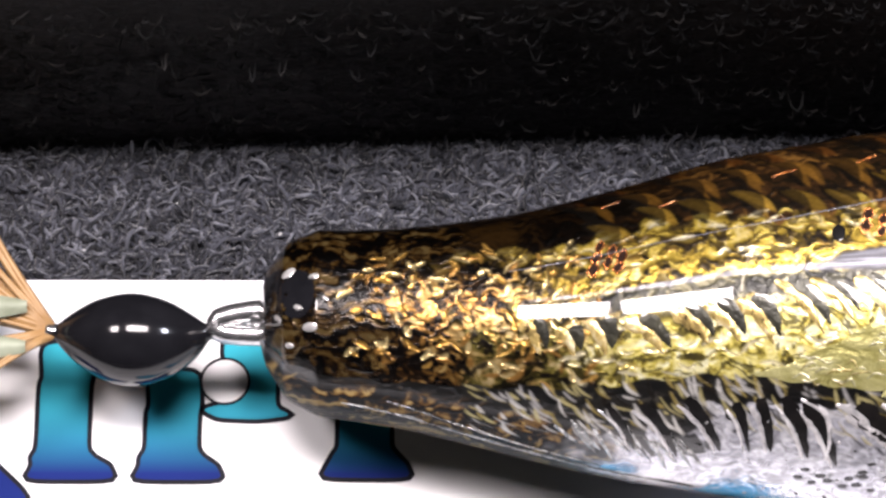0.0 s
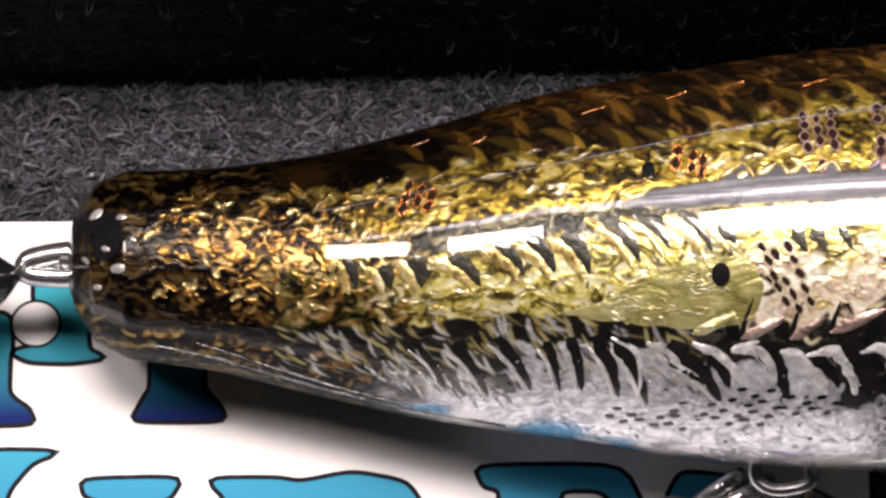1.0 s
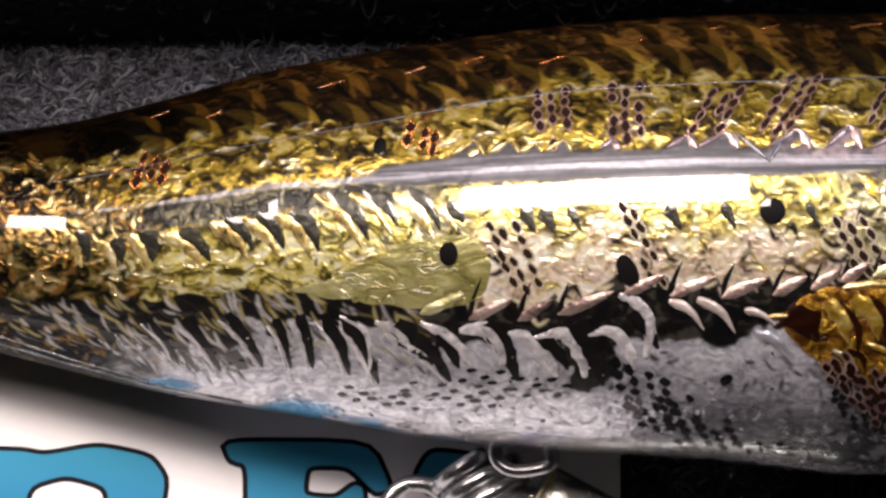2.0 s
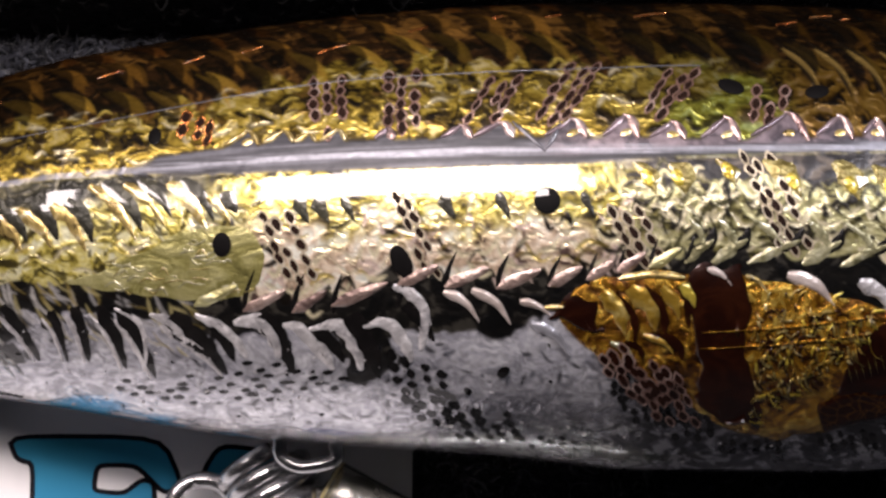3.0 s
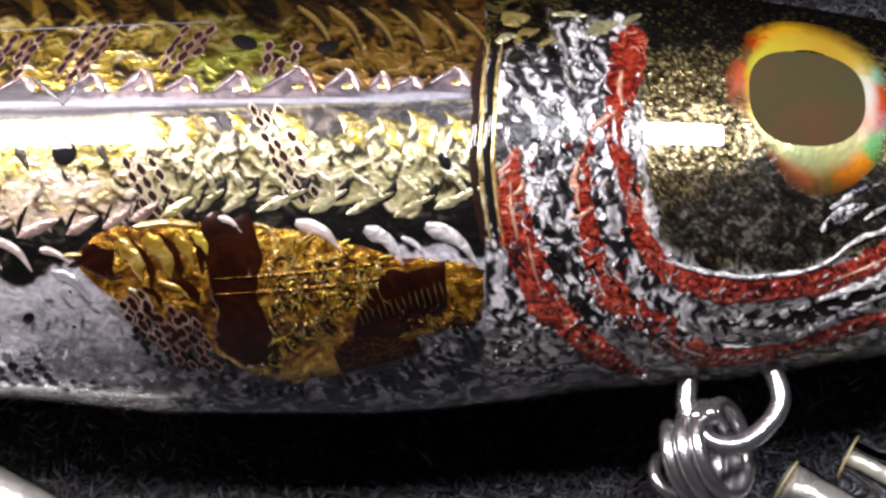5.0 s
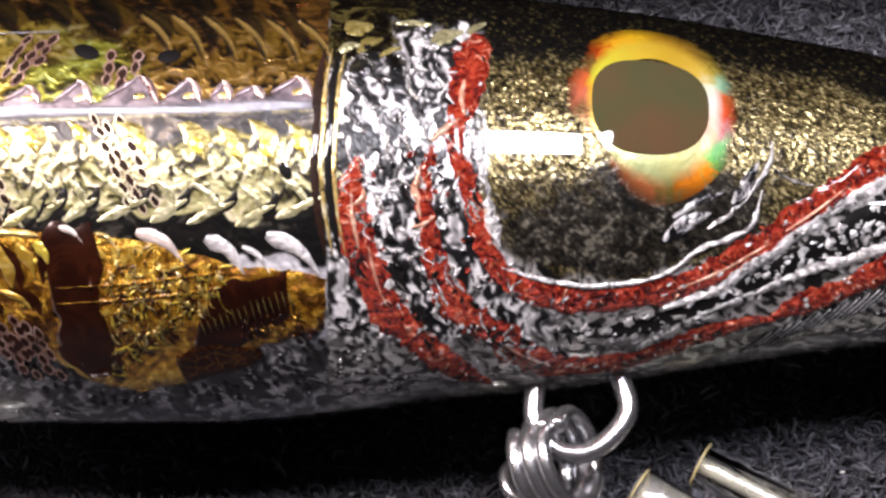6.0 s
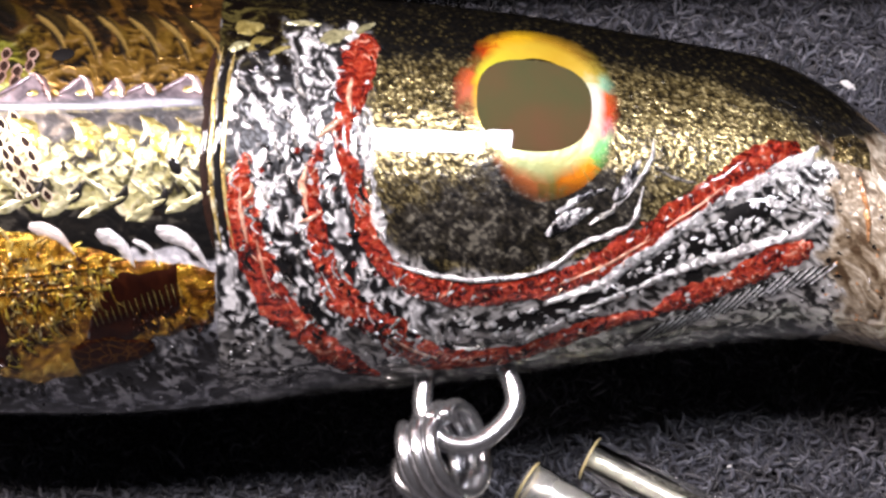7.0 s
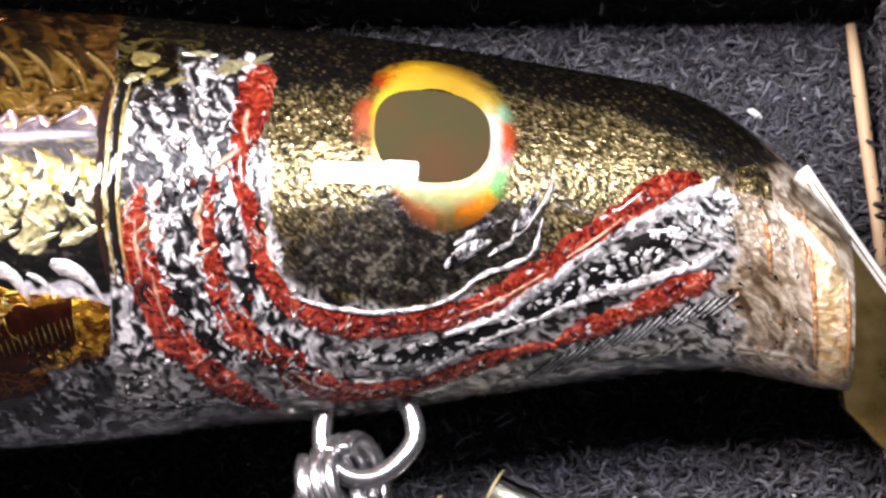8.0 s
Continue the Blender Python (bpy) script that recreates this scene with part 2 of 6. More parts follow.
M_TUBE = material("clear_vinyl_tube", [(0.93, 0.92, 0.78), (0.98, 0.98, 0.90)], 400, rough=0.04, transmission=1.0, ior=1.18)
M_LIP = material("tan_clear_lip_plastic", [(0.085, 0.055, 0.014), (0.15, 0.10, 0.03), (0.24, 0.17, 0.07)], 500, rough=0.22, transmission=0.4, ior=1.4, coat=0.3, spread=0.4)
M_RIM = material("frosted_lip_edge", [(0.75, 0.72, 0.62), (0.88, 0.86, 0.78)], 800, rough=0.4)
M_VELVET = material("black_felt", [(0.003, 0.0025, 0.003), (0.006, 0.005, 0.006), (0.011, 0.010, 0.011)], 1400, rough=0.95, bump=0.0006, bump_scale=900, spec=0.3)
M_WALLFIBRE = material("black_felt_fibre", [(0.003, 0.003, 0.003), (0.006, 0.006, 0.006), (0.010, 0.010, 0.011), (0.024, 0.022, 0.021)], 800, rough=0.85, island=0.9, spec=0.2)
M_FELT = material("charcoal_felt", [(0.010, 0.010, 0.012), (0.024, 0.024, 0.028), (0.045, 0.045, 0.053)], 1400, rough=0.95, bump=0.0006, bump_scale=900, sheen=0.15)
M_FIBRE = material("grey_felt_fibre", [(0.007, 0.0072, 0.0088), (0.016, 0.0165, 0.020), (0.032, 0.033, 0.041), (0.060, 0.062, 0.075), (0.17, 0.175, 0.20)], 420, rough=0.95, sheen=0.15, island=0.62, spec=0.05)
M_LINT = material("white_lint", [(0.30, 0.30, 0.30), (0.45, 0.45, 0.44)], 900, rough=0.8)
M_CARD = material("white_card", [(0.74, 0.74, 0.76), (0.82, 0.82, 0.83)], 400, rough=0.45, bump=0.00001, bump_scale=3000)
M_OUTLINE = material("black_print", [(0.006, 0.006, 0.009), (0.012, 0.012, 0.018)], 500, rough=0.6, spec=0.08)
M_WOOD = material("pale_toothpick_wood", [(0.34, 0.22, 0.12), (0.52, 0.37, 0.22), (0.64, 0.48, 0.32)], 900, rough=0.65, bump=0.00006, bump_scale=1500, streak=(1, 0.1, 1))
M_BARB = material("brown_feather_barb", [(0.07, 0.03, 0.012), (0.26, 0.14, 0.05), (0.55, 0.38, 0.18)], 700, rough=0.5, island=0.7)
M_PLUME = material("pale_green_feather", [(0.16, 0.18, 0.12), (0.34, 0.37, 0.28)], 600, rough=0.6, bump=0.00005, bump_scale=900)


def blend_print(name, low, high, y0, y1):
    """Printed ink that runs from one colour to another across the card."""
    m = material(name, [low, high], 300, rough=0.6, spec=0.08)
    nt = m.node_tree
    co, sep, mr = nt.nodes.new("ShaderNodeTexCoord"), nt.nodes.new("ShaderNodeSeparateXYZ"), nt.nodes.new("ShaderNodeMapRange")
    mix = nt.nodes.new("ShaderNodeMix")
    mix.data_type = "RGBA"
    mr.inputs["From Min"].default_value, mr.inputs["From Max"].default_value = y0 * U, y1 * U
    nt.links.new(co.outputs["Object"], sep.inputs[0])
    nt.links.new(sep.outputs["Y"], mr.inputs["Value"])
    nt.links.new(mr.outputs["Result"], mix.inputs["Factor"])
    colours = [s for s in mix.inputs if s.type == "RGBA"]
    colours[0].default_value, colours[1].default_value = (*low, 1), (*high, 1)
    nt.links.new([s for s in mix.outputs if s.type == "RGBA"][0], nt.nodes["Principled BSDF"].inputs["Base Color"])
    return m


M_PRINT_1 = blend_print("cyan_to_navy_print", (0.004, 0.014, 0.12), (0.02, 0.34, 0.44), -0.60, 0.0)
M_PRINT_2 = blend_print("teal_print", (0.02, 0.22, 0.42), (0.03, 0.32, 0.48), -1.52, -0.87)


def hologram():
    m = material("holographic_eye_foil", [(0.8, 0.3, 0.02), (0.9, 0.6, 0.05)], 700, rough=0.25, metal=0.55, coat=1.0, bump=0.00004, bump_scale=900)
    nt = m.node_tree
    co, gr = nt.nodes.new("ShaderNodeTexCoord"), nt.nodes.new("ShaderNodeTexGradient")
    gr.gradient_type = "RADIAL"
    nt.links.new(co.outputs["Object"], gr.inputs["Vector"])
    grain = nt.nodes.new("ShaderNodeTexNoise")
    grain.inputs["Scale"].default_value, grain.inputs["Detail"].default_value, grain.inputs["Distortion"].default_value = 650, 6, 1.2
    nt.links.new(co.outputs["Object"], grain.inputs["Vector"])
    jig = nt.nodes.new("ShaderNodeMath")
    jig.operation, jig.inputs[1].default_value, jig.inputs[2].default_value = "MULTIPLY_ADD", 0.11, -0.055
    nt.links.new(grain.outputs["Fac"], jig.inputs[0])
    turn_ = nt.nodes.new("ShaderNodeMath")
    nt.links.new(gr.outputs["Fac"], turn_.inputs[0])
    nt.links.new(jig.outputs[0], turn_.inputs[1])

    def wheel(stops):
        w = nt.nodes.new("ShaderNodeValToRGB")
        els = w.color_ramp.elements
        while len(els) < len(stops):
            els.new(0.5)
        for e, (p, c) in zip(els, stops):
            e.position, e.color = p, (*c, 1)
        nt.links.new(turn_.outputs[0], w.inputs["Fac"])
        return w

    inner = wheel([(0.0, (0.92, 0.62, 0.04)), (0.07, (0.60, 0.50, 0.12)), (0.14, (0.34, 0.38, 0.14)), (0.22, (0.36, 0.40, 0.18)), (0.30, (0.46, 0.46, 0.18)), (0.37, (0.60, 0.58, 0.26)), (0.43, (0.95, 0.55, 0.40)), (0.47, (1.0, 0.86, 0.70)),
                   (0.52, (1.0, 1.0, 0.92)), (0.57, (0.90, 0.92, 0.62)), (0.61, (0.80, 0.56, 0.08)), (0.70, (0.72, 0.46, 0.04)), (0.78, (0.80, 0.56, 0.05)), (0.86, (0.74, 0.66, 0.05)), (0.92, (0.72, 0.76, 0.06)), (0.97, (0.96, 0.66, 0.03))])
    outer = wheel([(0.0, (0.66, 0.17, 0.09)), (0.05, (0.36, 0.16, 0.06)), (0.12, (0.10, 0.07, 0.03)), (0.19, (0.34, 0.10, 0.03)), (0.24, (0.44, 0.13, 0.04)), (0.275, (0.16, 0.14, 0.03)), (0.31, (0.52, 0.15, 0.01)), (0.345, (0.98, 0.30, 0.01)),
                   (0.37, (0.16, 0.50, 0.10)), (0.405, (0.20, 0.56, 0.22)), (0.44, (0.62, 0.28, 0.28)), (0.48, (0.82, 0.10, 0.03)), (0.53, (0.78, 0.16, 0.04)), (0.56, (0.34, 0.70, 0.46)), (0.60, (0.50, 0.40, 0.06)), (0.66, (0.40, 0.23, 0.03)),
                   (0.73, (0.52, 0.28, 0.02)), (0.78, (0.94, 0.56, 0.02)), (0.83, (0.96, 0.46, 0.02)), (0.87, (0.60, 0.07, 0.01)), (0.92, (0.34, 0.20, 0.04)), (0.955, (0.70, 0.14, 0.04)), (1.0, (0.66, 0.17, 0.09))])
    far = nt.nodes.new("ShaderNodeVectorMath")
    far.operation = "LENGTH"
    squash = nt.nodes.new("ShaderNodeVectorMath")
    squash.operation = "MULTIPLY"
    squash.inputs[1].default_value = (1 / 0.535, 1 / 0.66, 0)
    nt.links.new(co.outputs["Object"], squash.inputs[0])
    nt.links.new(squash.outputs["Vector"], far.inputs[0])
    scale_ = nt.nodes.new("ShaderNodeMath")
    scale_.operation = "MULTIPLY"
    scale_.inputs[1].default_value = 1 / U
    nt.links.new(far.outputs["Value"], scale_.inputs[0])
    wide = nt.nodes.new("ShaderNodeMath")
    nt.links.new(scale_.outputs[0], wide.inputs[0])
    nt.links.new(jig.outputs[0], wide.inputs[1])
    # the foil thins out into the glitter sooner below and behind
    reach = wheel([(p, (v, v, v)) for p, v in ((0.0, 1.02), (0.045, 1.0), (0.07, 0.84), (0.14, 0.78), (0.19, 0.93), (0.26, 0.98), (0.34, 1.02), (0.42, 0.99), (0.55, 0.97), (0.70, 0.97), (0.80, 1.03), (0.86, 1.0), (0.90, 0.93), (0.94, 0.93), (0.96, 1.03))])
    left_ = nt.nodes.new("ShaderNodeMath")
    left_.operation = "SUBTRACT"
    nt.links.new(reach.outputs["Color"], left_.inputs[0])
    rough_edge = nt.nodes.new("ShaderNodeMath")
    rough_edge.operation, rough_edge.inputs[1].default_value = "MULTIPLY_ADD", 1.6
    nt.links.new(jig.outputs[0], rough_edge.inputs[0])
    nt.links.new(scale_.outputs[0], rough_edge.inputs[2])
    nt.links.new(rough_edge.outputs[0], left_.inputs[1])
    thin = nt.nodes.new("ShaderNodeMapRange")
    thin.inputs["From Min"].default_value, thin.inputs["From Max"].default_value = -0.03, 0.15
    nt.links.new(left_.outputs[0], thin.inputs["Value"])
    nt.links.new(thin.outputs["Result"], nt.nodes["Principled BSDF"].inputs["Alpha"])
    ease = nt.nodes.new("ShaderNodeMapRange")
    ease.inputs["From Min"].default_value, ease.inputs["From Max"].default_value = 0.72, 0.84
    nt.links.new(wide.outputs[0], ease.inputs["Value"])
    both = nt.nodes.new("ShaderNodeMix")
    both.data_type = "RGBA"
    pair = [s for s in both.inputs if s.type == "RGBA"]
    nt.links.new(inner.outputs["Color"], pair[0])
    nt.links.new(outer.outputs["Color"], pair[1])
    nt.links.new(ease.outputs["Result"], both.inputs["Factor"])
    nt.links.new([s for s in both.outputs if s.type == "RGBA"][0], nt.nodes["Principled BSDF"].inputs["Base Color"])
    return m


M_EYE = hologram()


# ---- mesh helpers ----
def mesh_object(name, verts, faces, mat, parent=None, label="", smooth=True):
    me = bpy.data.meshes.new(name)
    me.from_pydata([tuple(v) for v in verts], [], faces)
    for m in mat if isinstance(mat, (list, tuple)) else [mat]:
        me.materials.append(m)
    if smooth:
        me.polygons.foreach_set("use_smooth", [True] * len(me.polygons))
    ob = new(name, me)
    if parent is not None:
        ob.parent = parent
    if label:
        tagged(ob, label)
    return ob


def grid_faces(n, m, close=False):
    return [(i * m + j, i * m + (j + 1) % m, (i + 1) * m + (j + 1) % m, (i + 1) * m + j) for i in range(n - 1) for j in range(m if close else m - 1)]


def spline(points, n):
    """n points evenly along a smooth curve through the given ones."""
    p = np.array(points, float)
    if len(p) == 2:
        return p[0] + (p[1] - p[0]) * np.linspace(0, 1, n)[:, None]
    q = np.vstack([2 * p[0] - p[1], p, 2 * p[-1] - p[-2]])
    out = []
    for k in range(1, len(q) - 2):
        for s in np.linspace(0, 1, 12, endpoint=False):
            a, b, c, d = q[k - 1:k + 3]
            out.append(0.5 * (2 * b + (c - a) * s + (2 * a - 5 * b + 4 * c - d) * s * s + (3 * b - a - 3 * c + d) * s ** 3))
    out = np.array(out + [p[-1]])
    w = np.ones(p.shape[1])
    if p.shape[1] == 2:
        w[1] = 0.02
    run = np.r_[0, np.cumsum(np.linalg.norm(np.diff(out * w, axis=0), axis=1))]
    return np.column_stack([np.interp(np.linspace(0, run[-1], n), run, out[:, k]) for k in range(p.shape[1])])


def tube(points, radius, segs=10, n=24, taper=None, flat=1.0):
    """Vertices and faces of a round wire along points in centimetres, with closed ends."""
    c = spline(points, n)
    t = np.gradient(c, axis=0)
    t /= np.linalg.norm(t, axis=1)[:, None] + 1e-12
    up = np.array([0.0, 0.0, 1.0]) if abs(t[0][2]) < 0.9 else np.array([0.0, 1.0, 0.0])
    verts, u = [], None
    for k in range(n):
        u = np.cross(t[k], up) if u is None else u - t[k] * (u @ t[k])
        u = u / (np.linalg.norm(u) + 1e-12)
        v = np.cross(t[k], u)
        r = radius * (1 if taper is None else taper(k / (n - 1)))
        verts += [(c[k] + r * (math.cos(f) * u + flat * math.sin(f) * v)) * U for f in np.arange(segs) * TAU / segs]
    faces = grid_faces(n, segs, True) + [tuple(range(segs))[::-1], tuple(range((n - 1) * segs, n * segs))]
    return verts, faces


def box(x0, x1, y0, y1, z0, z1):
    v = [Vector((x, y, z)) * U for x in (x0, x1) for y in (y0, y1) for z in (z0, z1)]
    return v, [(0, 1, 3, 2), (4, 6, 7, 5), (0, 4, 5, 1), (2, 3, 7, 6), (0, 2, 6, 4), (1, 5, 7, 3)]


def thing(name, place, label, category, group=""):
    ob = new(name)
    ob.location = Vector(place) * U
    ob.empty_display_size = 0.005
    return tagged(ob, label, category, group)


def under(ob, parent):
    """Make ob a part of parent and leave it where it stands."""
    ob.parent = parent
    ob.matrix_parent_inverse = Matrix.Translation(-parent.location)
    return ob


# ---- the felt-lined case ----
def wall_y(x):
    return 1.864 + 0.0193 * x


floor_v, floor_f = box(-30, 40, -30, 8, -0.5, 0.0)
tagged(mesh_object("floor", floor_v, floor_f, M_FELT, smooth=False), "charcoal grey felt floor of a case", "floor", kind="structure")
wv, wf = box(-30, 40, 0, 0.6, 0.0, 2.75)
back = mesh_object("wall_back", [Vector((v.x, v.y + wall_y(v.x / U) * U, v.z)) for v in wv], wf, M_VELVET, smooth=False)
tagged(back, "black felt wall along the back of the case", "wall", kind="structure")
wv, wf = box(14.34, 14.9, -30, 2.10, 0.0, 2.75)
tagged(mesh_object("wall_right", wv, wf, M_FELT, smooth=False), "dark felt wall at the end of the case", "wall", kind="structure")


wv, wf = box(-30.6, -30, -30, 1.2, 0.0, 2.75)
tagged(mesh_object("wall_left", wv, wf, M_FELT, smooth=False), "dark felt wall at the far end of the case", "wall", kind="structure")
wv, wf = box(-30, 14.9, -30.6, -30, 0.0, 2.75)
tagged(mesh_object("wall_front", wv, wf, M_FELT, smooth=False), "dark felt wall along the front of the case", "wall", kind="structure")


def fibres(name, count, place, low, high, width, seed, mat, label):
    """A nap of short curled fibres; place gives root, the two directions in the cloth and the direction out of it."""
    rng = np.random.default_rng(seed)
    root, side, ahead, out = place(rng, count)
    length = rng.uniform(low, high, count)
    turn, curl = rng.uniform(0, TAU, count), rng.normal(0, 2.2, count)
    arch = rng.uniform(0.0, 0.05, count) + np.where(rng.random(count) < 0.04, rng.uniform(0.03, 0.12, count), 0)
    base = rng.uniform(-0.004, 0.018, count)
    seg = 5
    pos = np.zeros((count, seg, 3))
    here, angle = root.copy(), turn.copy()
    for k in range(seg):
        s = k / (seg - 1)
        pos[:, k] = here + out * (base + arch * 4 * s * (1 - s))[:, None]
        here = here + (np.cos(angle)[:, None] * side + np.sin(angle)[:, None] * ahead) * (length / (seg - 1))[:, None]
        angle = angle + curl / (seg - 1)
    way = np.gradient(pos, axis=1)
    way /= np.linalg.norm(way, axis=2, keepdims=True) + 1e-9
    u = np.cross(way, out[:, None, :])
    u /= np.linalg.norm(u, axis=2, keepdims=True) + 1e-9
    v = np.cross(way, u)
    r = rng.uniform(0.35, 1.15, (count, 1, 1)) * width * np.array([0.5, 1, 1, 0.9, 0.35])[None, :, None]
    ring = np.stack([pos + r * (math.cos(f) * u + math.sin(f) * v) for f in (0, TAU / 3, 2 * TAU / 3)], axis=2)
    verts = ring.reshape(-1, 3) * U
    k, j = np.meshgrid(np.arange(seg - 1), np.arange(3), indexing="ij")
    quad = np.stack([k * 3 + j, k * 3 + (j + 1) % 3, (k + 1) * 3 + (j + 1) % 3, (k + 1) * 3 + j], axis=-1).reshape(-1, 4)
    faces = (quad[None] + (np.arange(count) * seg * 3)[:, None, None]).reshape(-1, 4)
    me = bpy.data.meshes.new(name)
    me.vertices.add(len(verts))
    me.vertices.foreach_set("co", verts.ravel())
    me.loops.add(faces.size)
    me.loops.foreach_set("vertex_index", faces.ravel())
    me.polygons.add(len(faces))
    me.polygons.foreach_set("loop_start", np.arange(0, faces.size, 4))
    me.update(calc_edges=True)
    me.polygons.foreach_set("use_smooth", [True] * len(faces))
    me.materials.append(mat)
    return tagged(new(name, me), label, "felt nap", kind="stuff")


X_, Y_, Z_ = np.array([1.0, 0, 0]), np.array([0, 1.0, 0]), np.array([0, 0, 1.0])


def on_floor(x0, x1, y0, y1):
    def place(rng, n):
        x = rng.uniform(x0, x1, n)
        low = np.where((x < 5.75) & (y0 > 0), 0.86, y0)  # the card lies on the rest
        y = low + (np.minimum(y1, wall_y(x)) - low) * rng.random(n)
        return np.column_stack([x, y, np.zeros(n)]), np.tile(X_, (n, 1)), np.tile(Y_, (n, 1)), np.tile(Z_, (n, 1))
    return place


def on_back_wall(x0, x1, z1):
    def place(rng, n):
        x = rng.uniform(x0, x1, n)
        return np.column_stack([x, wall_y(x), z1 * rng.random(n)]), np.tile(X_, (n, 1)), np.tile(Z_, (n, 1)), np.tile(-Y_, (n, 1))
    return place


def on_end_wall(y0, y1, z1):
    def place(rng, n):
        return (np.column_stack([np.full(n, 14.34), rng.uniform(y0, y1, n), z1 * rng.random(n)]), np.tile(Y_, (n, 1)), np.tile(Z_, (n, 1)), np.tile(-X_, (n, 1)))
    return place


fibres("felt_nap", 25000, on_floor(-2.2, 14.33, 0.4, 3.0), 0.07, 0.22, 0.015, 1, M_FIBRE, "grey curled felt fibres on the case floor")
fibres("felt_nap", 26000, on_floor(5.75, 14.33, -3.2, 0.2), 0.07, 0.22, 0.015, 2, M_FIBRE, "grey curled felt fibres on the case floor")
fibres("felt_nap", 4500, on_back_wall(-2.5, 14.36, 2.2), 0.05, 0.18, 0.010, 3, M_WALLFIBRE, "black curled felt fibres on the case wall")
fibres("felt_nap", 2500, on_end_wall(-3.0, 2.10, 2.0), 0.06, 0.18, 0.017, 4, M_FIBRE, "dark curled felt fibres on the end wall")


# ---- the printed card ----
def prism(outline, z0, z1):
    n = len(outline)
    v = [Vector((x, y, z)) * U for z in (z0, z1) for x, y in outline]
    return v, [tuple(range(n, 2 * n)), tuple(range(n))[::-1]] + [(i, (i + 1) % n, n + (i + 1) % n, n + i) for i in range(n)]


def rounded(x0, x1, y0, y1, r, k=6):
    pts = []
    for cx, cy, a0 in ((x1 - r, y1 - r, 0), (x0 + r, y1 - r, 90), (x0 + r, y0 + r, 180), (x1 - r, y0 + r, 270)):
        pts += [(cx + r * math.cos(radians(a0 + 90 * s / k)), cy + r * math.sin(radians(a0 + 90 * s / k))) for s in range(k + 1)]
    return pts


card = mesh_object("card", *prism(rounded(-5.0, 5.65, -6.0, 0.81, 0.12), 0.035, 0.075), M_CARD, smooth=False)
tagged(card, "white glossy printed card with blue lettering lying on felt", "card")


def grown(outline, d):
    """The outline moved out by d."""
    n, out = len(outline), []
    area = sum(outline[i][0] * outline[(i + 1) % n][1] - outline[(i + 1) % n][0] * outline[i][1] for i in range(n))
    sgn = 1 if area > 0 else -1
    for i in range(n):
        a, b, c = (Vector(outline[(i + k) % n]) for k in (-1, 0, 1))
        e, f = (b - a).normalized(), (c - b).normalized()
        w = Vector((e.y, -e.x)) + Vector((f.y, -f.x))
        w = w / max(0.35, w.length_squared / 2)
        out.append(tuple(b + sgn * d * w))
    return out


def worn(outline, share=0.16):
    """The outline with its corners cut back a little."""
    out = []
    for a, b in zip(outline, outline[1:] + outline[:1]):
        out += [(a[0] + (b[0] - a[0]) * f, a[1] + (b[1] - a[1]) * f) for f in (share, 1 - share)]
    return out


def glyph(outline, mat, border=0.034):
    outline = worn(worn(outline), 0.22)
    edge = mesh_object("letter", *prism(grown(outline, border), 0.074, 0.0775), M_OUTLINE, card, "black outline of a printed letter", smooth=False)
    mesh_object("letter_face", *prism(outline, 0.0772, 0.0805), mat, edge, "blue printed letter face", smooth=False)


def stem(x0, x1, foot0, foot1, top, base):
    m = 0.16
    return [(x0, top), (x0 + 0.02, top - 0.25), (x0, top - 0.3), (x0, base + m + 0.06), (x0 - 0.04, base + m), (foot0 + 0.05, base + 0.10), (foot0, base), (foot1, base),
            (foot1 - 0.04, base + 0.10), (x1 + 0.05, base + m), (x1, base + m + 0.06), (x1, top - 0.3), (x1 + 0.015, top - 0.25), (x1, top)]


glyph(stem(-1.20, -0.87, -1.28, -0.67, 0.34, -0.646), M_PRINT_1)
glyph(stem(-0.46, -0.12, -0.55, 0.06, 0.14, -0.646), M_PRINT_1)
glyph(stem(0.85, 1.19, 0.73, 1.34, 0.14, -0.628), M_PRINT_1)
glyph([(0.05, 0.38), (0.42, 0.34), (0.40, -0.12), (0.52, -0.18), (0.30, -0.21), (0.02, -0.20), (-0.09, -0.14), (0.0, -0.11), (0.14, -0.09), (0.20, -0.01), (0.22, 0.08), (0.16, 0.17), (0.05, 0.23)], M_PRINT_1)
glyph([(-1.75, -0.32), (-1.50, -0.53), (-1.22, -0.80), (-1.60, -0.97), (-2.0, -0.69)], M_PRINT_1)
glyph([(-0.25, -0.84), (0.22, -0.85), (0.05, -0.92), (-0.10, -1.11), (-0.15, -1.34), (-0.5, -1.34), (-0.45, -1.01)], M_PRINT_2)
glyph([(0.40, -1.05), (1.05, -1.04), (0.98, -1.17), (0.85, -1.20), (0.85, -1.71), (0.55, -1.71), (0.55, -1.20), (0.42, -1.15)], M_PRINT_2)
glyph([(1.24, -1.05), (1.70, -1.05), (1.85, -1.08), (2.2, -1.01), (2.55, -1.08), (2.66, -1.24), (2.60, -1.61), (2.30, -1.61), (2.28, -1.29), (2.0, -1.21), (1.75, -1.29), (1.70, -1.71), (1.38, -1.71), (1.38, -1.20)], M_PRINT_2)
glyph([(3.03, -0.97), (4.00, -0.97), (4.14, -1.28), (4.04, -1.32), (3.86, -1.13), (3.58, -1.13), (3.56, -1.34), (3.78, -1.36), (3.90, -1.26), (3.96, -1.28), (3.96, -1.61), (3.88, -1.61), (3.78, -1.50),
       (3.56, -1.50), (3.56, -1.84), (3.20, -1.84), (3.20, -1.13), (3.08, -1.10)], M_PRINT_2)
